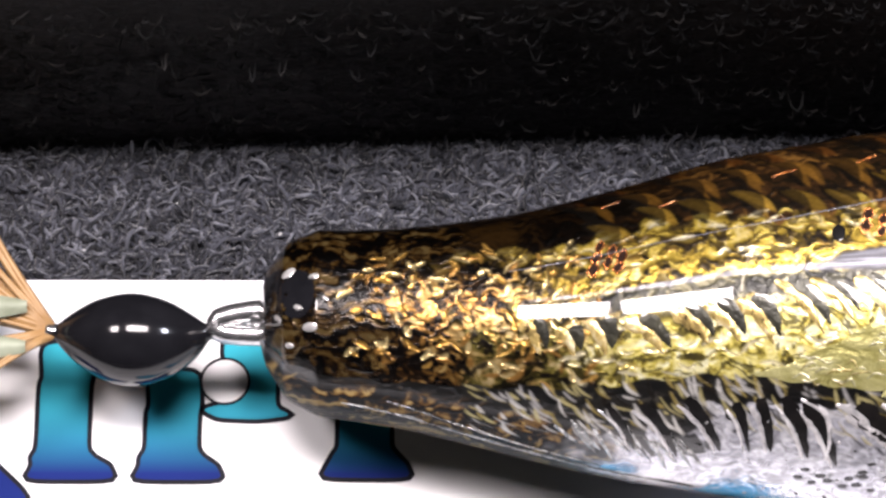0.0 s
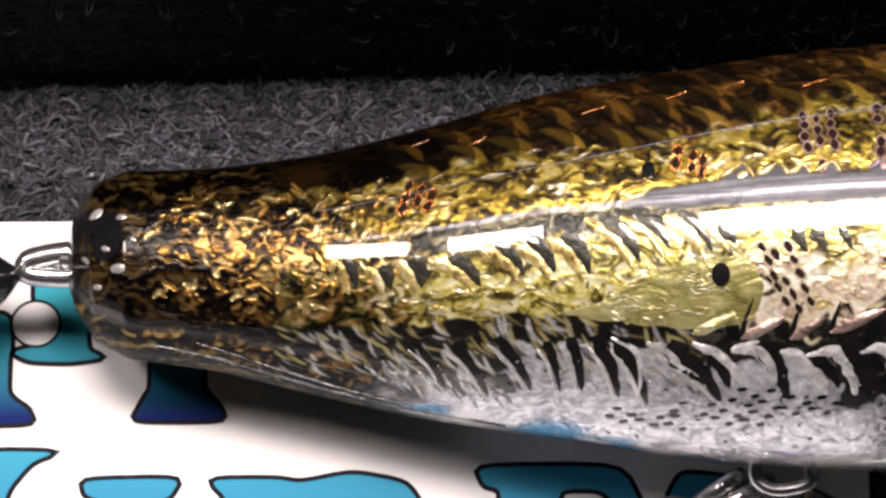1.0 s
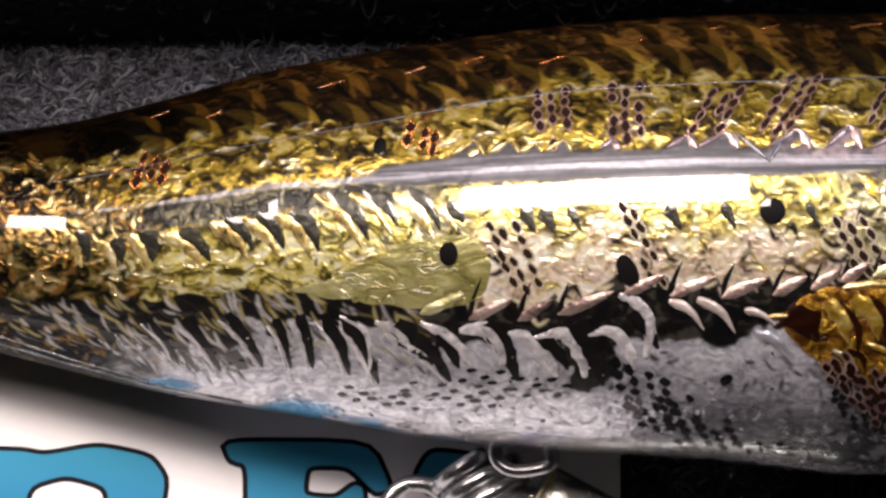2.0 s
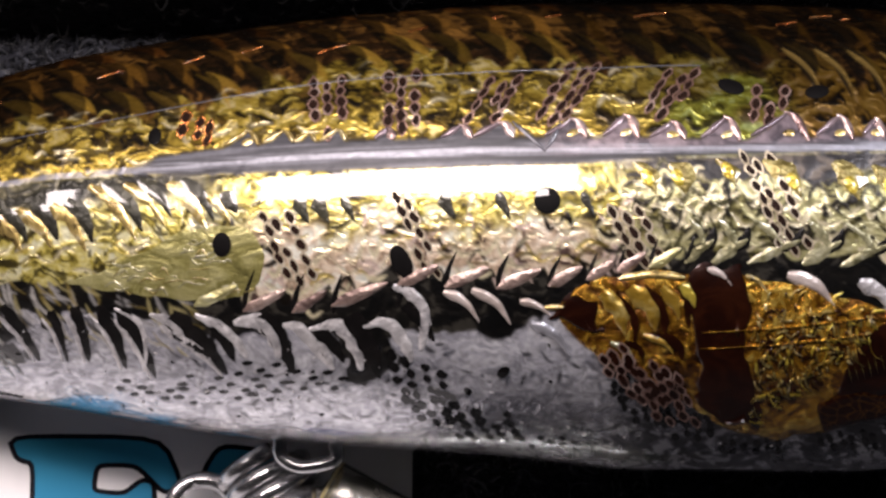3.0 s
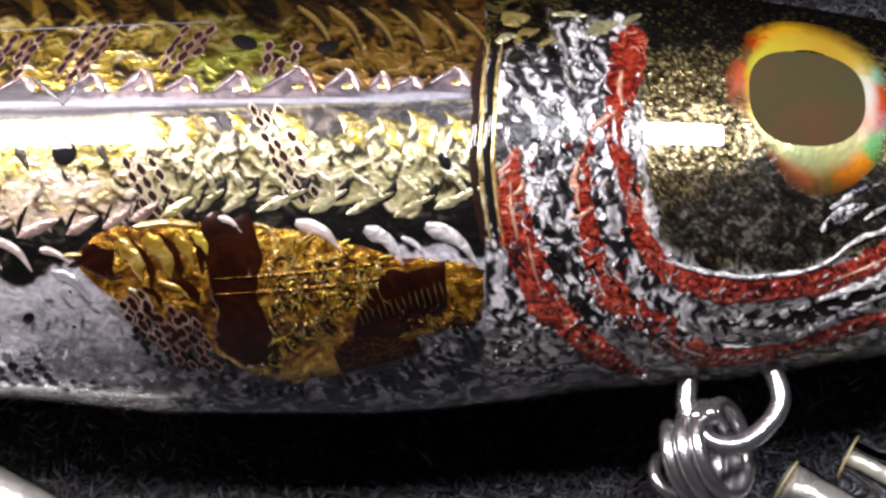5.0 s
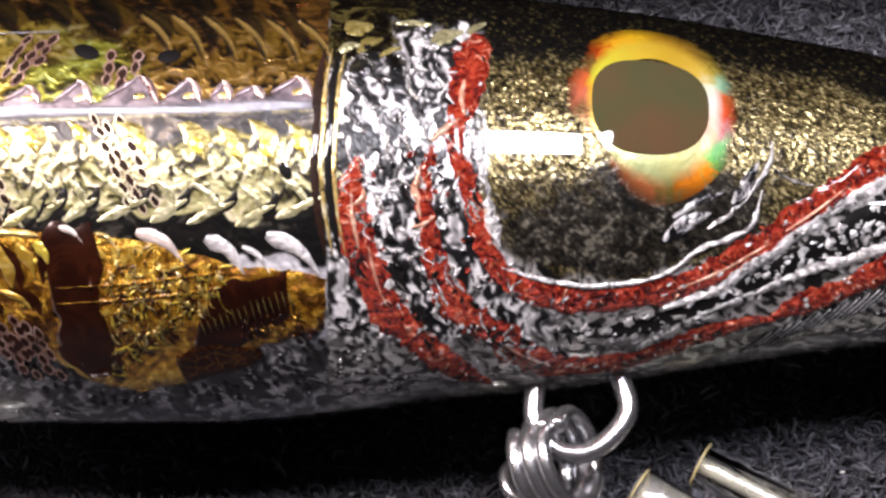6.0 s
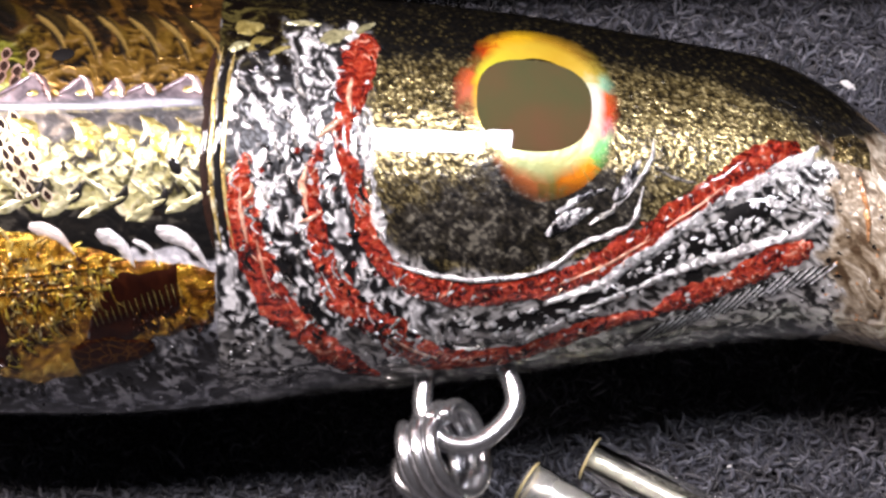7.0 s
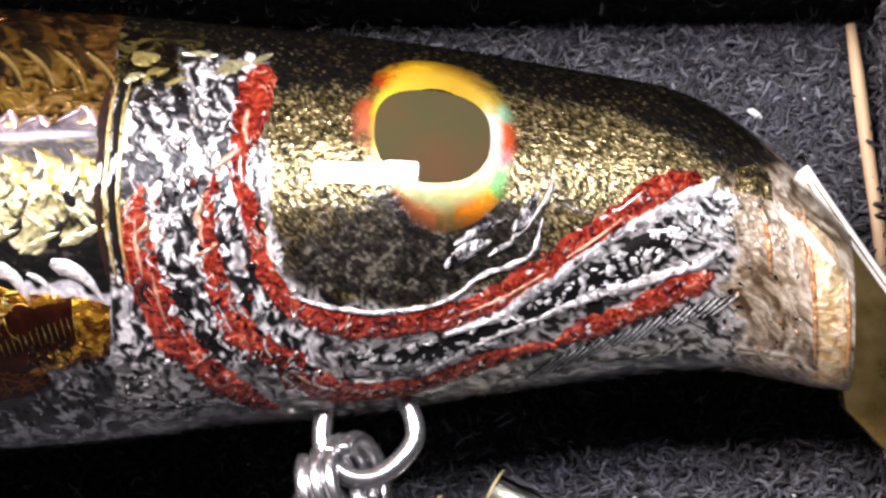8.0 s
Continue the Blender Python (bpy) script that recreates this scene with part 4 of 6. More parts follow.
def print_head():
    on = ease(HEAD_AT - 0.01, HEAD_AT + 0.01, X)
    warp1, warp2 = fbm(X * 5, S * 5, 12, 3), fbm(X * 5, S * 5, 22, 3)
    fine = fbm(X * 16 + 3 * warp1, S * 16 + 3 * warp2, 33)
    grain = np.random.default_rng(9).random(METAL.shape)
    soft_grain = (grain + np.roll(grain, 1, 0) + np.roll(grain, 1, 1) + np.roll(np.roll(grain, 1, 0), 1, 1)) / 4
    top, low = EDGE_HEAD(GX)[:, None], EDGE_CHEEK(GX)[:, None]
    glitter = shades(soft_grain * 0.55 + grain * 0.30 + fine * 0.15, ((0.28, (0.010, 0.008, 0.005)), (0.46, (0.060, 0.045, 0.018)), (0.60, (0.21, 0.16, 0.055)), (0.78, (0.62, 0.52, 0.26))))
    lay(on, glitter, 0.7, 0.26)
    lay(on * ease(9, -3, A - top + 6 * (soft_grain - 0.5)), shades(soft_grain, ((0.4, (0.003, 0.003, 0.003)), (0.7, (0.010, 0.008, 0.005)), (0.85, (0.10, 0.08, 0.03)))), 0.4, 0.3)
    # worm-like crinkles run along the gill
    worm = fbm(X * 29 + 2.5 * warp1, S * 16 + 2.5 * warp2, 91, 2)
    crinkle = shades(worm, ((0.43, (0.010, 0.010, 0.011)), (0.54, (0.08, 0.08, 0.08)), (0.67, (0.30, 0.30, 0.31)), (0.82, (0.56, 0.56, 0.57)), (0.96, (0.86, 0.86, 0.87))))
    worm2 = fbm(X * 20 + 3 * warp1, S * 26 + 3 * warp2, 93, 2)
    jaw = shades(worm2 * 0.6 + fine * 0.4, ((0.32, (0.010, 0.010, 0.010)), (0.45, (0.16, 0.155, 0.145)), (0.62, (0.48, 0.47, 0.45)), (0.85, (0.84, 0.83, 0.81))))
    lay(on * ease(-2, 2, A - low + 4 * (warp1 - 0.5)), jaw, 0.65, 0.26)
    gill = on * ease(10.12, 9.98, X - 0.0132 * np.clip(A - 30, 0, 60) + 0.12 * (warp1 - 0.5)) * ease(-26, -20, A + 4 * (X - 9.1) + 10 * (warp2 - 0.5)) * ease(84, 70, A)
    lay(gill, crinkle, 0.4, 0.32)
    COAT[:] -= 0.88 * gill
    olive = on * ease(9.62, 9.40, X + 0.25 * (warp1 - 0.5)) * ease(-2, -9, A + 10 * (warp2 - 0.5)) * ease(-40, -30, A)
    lay(olive, shades(fine, ((0.4, (0.006, 0.004, 0.003)), (0.7, (0.022, 0.016, 0.006)), (0.92, (0.12, 0.10, 0.03)))), 0.6, 0.28)
    # smoked cheek under the eye, fading into the glitter
    cheek = on * ease(10.05, 10.30, X) * ease(12.05, 11.75, X) * ease(13, 30, A - 9 * ease(11.0, 10.3, X) + 10 * (X > 11.6) * (X - 11.6) + 12 * (warp1 - 0.5) + 10 * (soft_grain - 0.5)) * ease(1, -2, A - low)
    blot = fbm(X * 9 + 3 * warp1, S * 14 + 3 * warp2, 95, 3)
    lay(cheek * 0.97, shades(blot * 0.42 + soft_grain * 0.58, ((0.30, (0.004, 0.004, 0.004)), (0.54, (0.019, 0.017, 0.015)), (0.66, (0.042, 0.039, 0.033)), (0.80, (0.16, 0.15, 0.12)))), 0.4, 0.26)
    nose = ease(13.02, 13.14, X + 0.22 * (warp1 - 0.5)) * ease(-4, 4, A - top)
    lay(nose, shades(fine * 0.7 + soft_grain * 0.3, ((0.2, (0.07, 0.042, 0.022)), (0.4, (0.20, 0.15, 0.095)), (0.6, (0.31, 0.25, 0.18)), (0.85, (0.56, 0.50, 0.40)))), 0.3, 0.3)
    RELIEF[:] -= cheek * (fine * 0.6 + soft_grain * 0.7) * 0.8
    RELIEF[:] += on * ((fine * 0.6 + soft_grain * 0.7) * (1 - gill) + gill * worm * 1.3)


print_body()
print_head()


def foil_skin():
    m = bpy.data.materials.new("clear_coated_printed_foil")
    m.use_nodes = True
    nt = m.node_tree
    bsdf = nt.nodes["Principled BSDF"]
    read = {}
    for name in ("foil_colour", "foil_finish"):
        read[name] = nt.nodes.new("ShaderNodeAttribute")
        read[name].attribute_name = name
    part_ = nt.nodes.new("ShaderNodeSeparateColor")
    nt.links.new(read["foil_finish"].outputs["Color"], part_.inputs[0])
    co = nt.nodes.new("ShaderNodeTexCoord")
    grain = nt.nodes.new("ShaderNodeTexNoise")
    grain.inputs["Scale"].default_value, grain.inputs["Detail"].default_value = 2600, 3
    nt.links.new(co.outputs["Object"], grain.inputs["Vector"])
    vary = nt.nodes.new("ShaderNodeMapRange")
    vary.inputs["From Min"].default_value, vary.inputs["From Max"].default_value = 0.3, 0.7
    vary.inputs["To Min"].default_value, vary.inputs["To Max"].default_value = 0.86, 1.12
    nt.links.new(grain.outputs["Fac"], vary.inputs["Value"])
    tint = nt.nodes.new("ShaderNodeVectorMath")
    tint.operation = "SCALE"
    nt.links.new(read["foil_colour"].outputs["Vector"], tint.inputs[0])
    nt.links.new(vary.outputs["Result"], tint.inputs["Scale"])
    nt.links.new(tint.outputs["Vector"], bsdf.inputs["Base Color"])
    nt.links.new(read["foil_finish"].outputs["Alpha"], bsdf.inputs["Specular IOR Level"])
    nt.links.new(part_.outputs[0], bsdf.inputs["Metallic"])
    nt.links.new(part_.outputs[1], bsdf.inputs["Roughness"])
    high = nt.nodes.new("ShaderNodeMath")
    high.operation, high.inputs[1].default_value = "MULTIPLY_ADD", 0.05
    nt.links.new(grain.outputs["Fac"], high.inputs[0])
    nt.links.new(part_.outputs[2], high.inputs[2])
    bump = nt.nodes.new("ShaderNodeBump")
    bump.inputs["Strength"].default_value, bump.inputs["Distance"].default_value = 1.0, 0.00024
    nt.links.new(high.outputs[0], bump.inputs["Height"])
    nt.links.new(bump.outputs["Normal"], bsdf.inputs["Normal"])
    nt.links.new(read["foil_colour"].outputs["Alpha"], bsdf.inputs["Coat Weight"])
    bsdf.inputs["Coat Roughness"].default_value = 0.02
    return m


M_SKIN = foil_skin()


def build_body():
    y, z, r = (np.interp(GX, STATION, c)[:, None] for c in (AXIS_Y, AXIS_Z, RADIUS))
    r = r * (1 + np.interp(GA, CREASE_AT, CREASE)[None, :] * (X < 9.1)) + np.interp(GX, FULL_X, FULL)[:, None] * np.interp(GA, FULL_AT, FULL_SHARE)[None, :]
    turn = np.radians(GA - 10)[None, :]
    grid = np.stack([X + 0 * turn, y - r * np.sin(turn), z + r * np.cos(turn)], axis=-1).reshape(-1, 3)
    nx, na = len(GX), len(GA)
    ends = np.array([[0.46, float(y[0, 0]), float(z[0, 0])], [13.89, float(y[-1, 0]), float(z[-1, 0])]])
    verts = np.vstack([grid, ends]) * U
    i, j = np.meshgrid(np.arange(nx - 1), np.arange(na), indexing="ij")
    k = (j + 1) % na
    quads = np.stack([i * na + j, (i + 1) * na + j, (i + 1) * na + k, i * na + k], axis=-1).reshape(-1, 4)
    j, last = np.arange(na), (nx - 1) * na
    k = (j + 1) % na
    caps = np.vstack([np.stack([0 * j + nx * na, j, k], axis=-1), np.stack([0 * j + nx * na + 1, last + k, last + j], axis=-1)])
    me = bpy.data.meshes.new("body")
    me.vertices.add(len(verts))
    me.vertices.foreach_set("co", verts.ravel())
    loops = np.r_[quads.ravel(), caps.ravel()]
    me.loops.add(len(loops))
    me.loops.foreach_set("vertex_index", loops)
    starts = np.r_[np.arange(len(quads)) * 4, quads.size + np.arange(len(caps)) * 3]
    me.polygons.add(len(starts))
    me.polygons.foreach_set("loop_start", starts)
    me.update(calc_edges=True)
    me.polygons.foreach_set("use_smooth", [True] * len(starts))
    me.materials.append(M_SKIN)
    high = np.clip(RELIEF / 4, 0, 1)
    for name, field in (("foil_colour", np.dstack([COLOUR, COAT])), ("foil_finish", np.dstack([METAL, GLOSS, high, SHINE]))):
        rows = np.vstack([field.reshape(-1, 4), field[0, 0], field[-1, 200]])
        att = me.attributes.new(name, "FLOAT_COLOR", "POINT")
        att.data.foreach_set("color", rows.astype(np.float32).ravel())
    return under(tagged(new("body", me), "clear-coated body of embossed gold and silver foil"), lure)


def ribbon(name, points, width, mat, lift=0.012, n=24, taper=None, label="", dome=0.006, cols=5, ragged=0.0):
    """A raised band on the skin along points (x, a); width in centimetres."""
    c = spline(points, n)
    d = np.gradient(c, axis=0)
    verts = []
    for k in range(n):
        r = radius_at(c[k, 0]) * math.pi / 180
        tx, ta = d[k, 0], d[k, 1] * r
        s = math.hypot(tx, ta) + 1e-9
        w = width * (1 if taper is None else taper(k / (n - 1)))
        for j in range(cols):
            q = 2 * j / (cols - 1) - 1
            side = 3.0 if j < cols / 2 else 9.0
            q *= 1 + ragged * (1.1 * noise.noise((c[k, 0] * 5, c[k, 1] * 0.1, side)) + 1.3 * noise.noise((c[k, 0] * 17, c[k, 1] * 0.36, side + 20)))
            x = c[k, 0] - ta / s * q * w / 2
            a = c[k, 1] + tx / s * q * w / 2 / r
            verts.append(skin(x, a, lift if dome == 0 else (lift + dome * max(0, 1 - q * q)) if 0 < j < cols - 1 else 0.001))
    ob = mesh_object(name, verts, grid_faces(n, cols), mat, None, label)
    return under(ob, lure)


def patch(name, one, two, mat, lift=0.008, n=40, m=14, label="", ragged=0.0):
    """A skin-hugging field between two lines of points (x, a)."""
    p, q = spline(one, n), spline(two, n)
    verts = []
    for i in range(n):
        for j in range(m):
            s = j / (m - 1)
            x, a = p[i] * (1 - s) + q[i] * s
            if ragged:
                x += ragged * noise.noise((x * 6, a * 0.15, 1.7)) * 0.6
                a += ragged * noise.noise((x * 6, a * 0.15, 7.3)) * 45
            edge = i in (0, n - 1) or j in (0, m - 1)
            verts.append(skin(x, a, 0.001 if edge else lift))
    return under(mesh_object(name, verts, grid_faces(n, m), mat, None, label), lure)


def spot(name, x, a, rx, ry, tilt=0.0, mat=M_SPOT, lift=0.012, label=""):
    verts, r = [skin(x, a, lift)], radius_at(x) * math.pi / 180
    for rho, up in ((0.7, lift), (1.0, lift * 0.7)):
        for f in np.arange(18) * TAU / 18:
            u, v = rx * rho * math.cos(f), ry * rho * math.sin(f)
            c, s = math.cos(radians(tilt)), math.sin(radians(tilt))
            verts.append(skin(x + u * c - v * s, a + (u * s + v * c) / r, up))
    faces = [(0, 1 + k, 1 + (k + 1) % 18) for k in range(18)] + [(1 + k, 19 + k, 19 + (k + 1) % 18, 1 + (k + 1) % 18) for k in range(18)]
    return under(mesh_object(name, verts, faces, mat, None, label), lure)


# fine curls, slits and wisps of the print
for k in range(420):
    x = 6.75 + 2.3 * rng.random() if k > 60 else rng.uniform(4.5, 6.9)
    a = rng.uniform(20 if x > 6.9 else 27, float(EDGE_LINE_TOP(x)) - 2)
    d, e, bend = rng.uniform(0.05, 0.17), rng.uniform(-5, 3.5), rng.uniform(-4, 4)
    tone = (C_CREAM, C_PALE_GREEN, C_DARK, (0.62, 0.58, 0.32), (0.05, 0.045, 0.015))[k % 5] if x > 6.9 else (C_CREAM, C_ROSE, C_DARK)[k % 3]
    stamp([(x, a), (x + d * 0.5, a + e * 0.5 + bend), (x + d, a + e)], rng.uniform(0.018, 0.04), tone, leaf, 0.5, 0.32, 0.25 if tone[0] > 0.1 else -0.2)
for k in range(330):
    x = rng.uniform(2.3, 7.0)
    top_, low_ = float(EDGE_BACK(x)), float(EDGE_BAND_TOP(x)) - 3
    a = rng.uniform(top_, low_) if k % 2 else rng.uniform(float(EDGE_BAND_LOW(x)) + 8, float(EDGE_LINE_TOP(x)) - 3)
    d, e = rng.uniform(0.05, 0.16), rng.uniform(-2.5, 2.5)
    tone = rng.choice((C_DARK, C_CREAM, C_YELLOW, (0.16, 0.09, 0.02))) if a < 12 else rng.choice((C_CREAM, C_YELLOW, C_CREAM, (0.20, 0.14, 0.03)))
    stamp([(x, a), (x + d * 0.5, a + e + rng.uniform(-1.5, 1.5)), (x + d, a + e)], rng.uniform(0.014, 0.034), tone, leaf, 0.62, 0.28, 0.5 if tone[0] > 0.3 else -0.4, 0.8)
# small chips and nicks in the silver of the belly
for k in range(420):
    x = rng.uniform(5.5, 9.05) if k % 4 else rng.uniform(3.4, 5.6)
    a = rng.uniform(float(EDGE_BLACK_LOW(x)) + 3, 104)
    d, e = rng.uniform(-0.07, 0.07), rng.uniform(-3, 4)
    stamp([(x, a), (x + d * 0.5, a + e * 0.7), (x + d, a + e)], rng.uniform(0.014, 0.034), ((0.86, 0.86, 0.90), (0.020, 0.020, 0.024), (0.78, 0.79, 0.84), (0.16, 0.17, 0.20), (0.03, 0.03, 0.034))[k % 5], leaf, 0.6, 0.26, 0.5 if k % 2 else -0.2, 0.85)
# crooked bright wrinkles and dark holes by the tail
for k in range(260):
    x, a = rng.uniform(0.95, 2.6), rng.uniform(-14, 54)
    d, e = rng.uniform(-0.10, 0.14), rng.uniform(-7, 7)
    stamp([(x, a), (x + d * 0.6, a + e * 0.4), (x + d, a + e)], rng.uniform(0.015, 0.045), ((0.62, 0.48, 0.22), (0.50, 0.28, 0.06), C_DARK, C_DARK, (0.34, 0.17, 0.04))[k % 5], leaf, 0.75, 0.28, 0.8 if k % 5 < 2 else -0.5, 0.9)
# wisps of gold and silver across the black line behind the tail
for k in range(210):
    x = rng.uniform(1.7, 4.3)
    a = float(EDGE_LINE_TOP(x)) + rng.uniform(-3, 15 + 8 * max(0, 3.2 - x))
    d, e = rng.uniform(0.03, 0.15), rng.uniform(1, 9)
    stamp([(x, a), (x + d * 0.4, a + e * 0.6), (x + d, a + e)], rng.uniform(0.012, 0.032), ((0.46, 0.40, 0.18), (0.40, 0.39, 0.38), (0.30, 0.23, 0.07), (0.62, 0.60, 0.56), C_DARK)[k % 5], leaf, 0.5, 0.3, 0.4, 0.8)
# dark leaf scales on the back with bronze seams, leaning towards the tail
for row, (a0, a1, amber) in enumerate(((-72, -52, 0.7), (-54, -36, 1.0), (-38, -20, 1.6), (-24, -9, 2.4))):
    x = 2.1 + 0.13 * row
    while x < 9.0:
        shift = float(EDGE_BACK(x)) + 11 + rng.uniform(-2, 2)
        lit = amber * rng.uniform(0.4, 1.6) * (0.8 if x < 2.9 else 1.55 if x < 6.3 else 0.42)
        for k in range(3):
            q, w_ = rng.uniform(-0.03, 0.08), rng.uniform(0.03, 0.09)
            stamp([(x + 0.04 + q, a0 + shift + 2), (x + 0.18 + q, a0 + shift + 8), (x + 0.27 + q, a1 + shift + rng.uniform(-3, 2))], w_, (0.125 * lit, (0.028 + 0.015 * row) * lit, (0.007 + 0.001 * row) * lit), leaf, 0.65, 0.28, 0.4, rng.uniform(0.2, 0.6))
        stamp([(x, a0 + shift), (x + 0.13, a0 + shift + 6), (x + 0.20, a1 + shift)], rng.uniform(0.10, 0.17), (0.005, 0.004, 0.003), leaf, 0.5, 0.3, 0.8, 0.8)
        x += 0.31 * rng.uniform(0.85, 1.15)
# wide shallow facets towards the gill: olive leaves between dark seams
for k in range(6):
    x = 7.85 + 0.20 * k
    stamp([(x, -24), (x + 0.16, -16), (x + 0.26, -4)], 0.045, (0.014, 0.009, 0.005), leaf, 0.5, 0.3, -0.5)
    stamp([(x + 0.06, -20), (x + 0.20, -13), (x + 0.28, -5)], 0.05, (0.34, 0.22, 0.06), horn, 0.6, 0.28, 0.8, 0.8)

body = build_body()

# thin copper glints along two rows of the back
for x0, x1, a_ in ((2.6, 5.2, -27), (5.2, 9.0, -33)):
    x = x0
    while x < x1:
        a = a_ + rng.uniform(-7, 6)
        if rng.random() < 0.55:
            d = rng.uniform(0.3, 1.0)
            ribbon("scale_glint", [(x, a + 2.5 * d), (x + 0.10 * d, a + 0.4), (x + 0.22 * d, a - 0.6)], rng.uniform(0.008, 0.024), M_COPPER, lift=0.002, n=8, taper=leaf, cols=3, dome=0.006, ragged=0.5)
        x += 0.31 * rng.uniform(0.6, 1.3)
# gold ribs that slant down from the band, closer and longer towards the tail
RIBS = ((2.08, 24.8, 2.20, 39.4), (2.31, 28.5, 2.42, 39.4), (2.51, 25.6, 2.62, 38.8), (2.74, 26.4, 2.99, 39.1), (3.03, 23.2, 3.26, 35.8), (3.24, 22.5, 3.45, 35.5), (3.45, 21.9, 3.67, 36.3), (3.68, 16.4, 3.98, 33.0),
        (3.90, 16.4, 4.16, 29.0), (4.17, 16.8, 4.42, 30.2), (4.42, 21.0, 4.56, 28.4))
for x0, a0, x1, a1 in RIBS:
    ribbon("scale_ridge", [(x0, a0), (x0 + (x1 - x0) * 0.62, a0 + (a1 - a0) * 0.45), (x1, a1)], rng.uniform(0.075, 0.12), M_BLADE_GOLD, 0.0035, 14, lambda s: max(0.1, min(1, 0.4 + 3 * s) * (1 - s) ** 0.5), dome=0.003, cols=5, ragged=0.45)
    ribbon("scale_gap", [(x0 + 0.09, a0 - 1), (x0 + 0.07 + (x1 - x0) * 0.62, a0 + (a1 - a0) * 0.36), (x1 + 0.04, a1 - 2.5)], rng.uniform(0.11, 0.16), M_SMOKE, 0.002, 12, horn, dome=0.002, cols=4, ragged=0.25)
RIBS_HEAD = ((6.98, 15, 7.12, 23), (7.20, 15.5, 7.30, 23), (7.48, 14.0, 7.60, 21), (7.76, 14.2, 7.99, 23.5), (8.18, 14.5, 8.34, 24.0), (8.42, 14.8, 8.57, 24.4), (8.61, 12.6, 8.77, 24.4), (8.84, 12.6, 8.97, 22.6))
for k, (x0, a0, x1, a1) in enumerate(RIBS_HEAD):
    ribbon("scale_ridge", [(x0, a0), (x0 + (x1 - x0) * 0.7, a0 + (a1 - a0) * 0.4), (x1, a1)], rng.uniform(0.09, 0.13), M_OLIVE_LEAF, 0.003, 14, lambda s: max(0.1, min(1, 0.2 + 2.2 * s) * min(1, 3 * (1 - s))), dome=0.004, cols=5, ragged=0.5)
    spot("chip", x1 - 0.05, a1 - 4, 0.035, 0.055, -25, M_YELLOW_CHIP, 0.012)
# small dark teeth under the lamp's edge of the gold flank
for x_, w_ in ((4.98, 0.09), (5.10, 0.10), (5.26, 0.07), (5.86, 0.10), (6.19, 0.09), (6.70, 0.06)):
    ribbon("scale_gap", [(x_ - 0.02, 22.5), (x_ + 0.01, 25), (x_ + 0.06, 29)], w_, M_SMOKE, 0.002, 9, horn, dome=0.002, cols=4, ragged=0.3)
# rims of the shark-fin scales on the band, with a bright chip in the hollow
for x0, x1, h in TEETH_BAND:
    t0, w = float(EDGE_BAND_TOP((x0 + x1) / 2)), x1 - x0
    early = x0 < 5.3
    rise_ = [(x0 + w * 0.05, t0 - h * 0.08), (x0 + w * 0.45, t0 - h * 0.62), (x0 + w * 0.72, t0 - h * 1.02)]
    ribbon("scale_edge", rise_, 0.045 if early else 0.04, M_BLADE_GOLD if early else M_MAUVE, 0.004, 10, leaf, dome=0.010, cols=4, ragged=0.3)
    ribbon("scale_edge", [(x0 + w * 0.62, t0 - h * 1.0), (x0 + w * 0.82, t0 - h * 0.85), (x0 + w * 0.94, t0 - h * 0.35), (x0 + w * 1.02, t0 + 0.4)], 0.032 if early else 0.055, M_BLADE_GOLD if early else M_BLADE_ROSE, 0.006, 12,
           lambda s: min(1.0, 0.3 + 1.5 * s) * min(1, 0.25 + 3 * (1 - s)), dome=0.012, cols=4, ragged=0.3)
    if h > 4:
        spot("chip", x0 + w * 0.70, t0 - h * 0.22, 0.036, 0.022, rng.uniform(-30, 10), M_BLADE_GOLD, 0.008)
# scales over the black line: lit face and dark shadow behind, drawn in colour
for x0, x1, h in TEETH_LINE[1:]:
    t0, w = float(EDGE_LINE_TOP(x0)), x1 - x0
    rosy_ = 4.6 < x0 < 7.0
    if x0 < 7.2:
        ribbon("scale_edge", [(x0 - 0.02, t0 + 0.4), (x0 + w * 0.35, t0 - h * 0.45 + 0.2), (x0 + w * 0.80, t0 - h * 0.95)], 0.085, M_ROSE_FACE if rosy_ else M_PALE, 0.003, 12, lambda s: max(0.1, (1 - s) ** 0.3 * min(1, 0.15 + 4 * s)), dome=0.012, cols=5, ragged=0.15)
        ribbon("scale_gap", [(x0 + w * 0.95, t0 + 0.5), (x0 + w * 1.02, t0 - h * 0.8), (x0 + w * 1.18, t0 - h * 1.7)], 0.045, M_LINE, 0.004, 9, horn, dome=0.002, cols=4, ragged=0.2)
    else:
        ribbon("scale_edge", [(x0 - 0.02, t0 + 0.6), (x0 + w * 0.40, t0 - h * 0.50), (x0 + w * 0.92, t0 - h * 1.15)], 0.085, M_BLADE_PALE, 0.003, 14, lambda s: max(0.12, (1 - s) ** 0.4 * min(1, 0.2 + 3 * s)), dome=0.004, cols=5, ragged=0.5)
        ribbon("scale_edge", [(x0 + w * 0.62, t0 - h * 0.7), (x0 + w * 0.40, t0 - h * 1.5), (x0 + w * 0.02, t0 - h * 2.2)], 0.050, M_BLADE_PALE, 0.003, 10, leaf, dome=0.004, cols=4, ragged=0.5)
        ribbon("scale_gap", [(x0 + w * 0.55, t0 - h * 0.55), (x0 + w * 0.85, t0 - h * 1.15), (x0 + w * 0.95, t0 - h * 1.8)], 0.07, M_LINE, 0.003, 9, leaf, dome=0.002, cols=4, ragged=0.3)
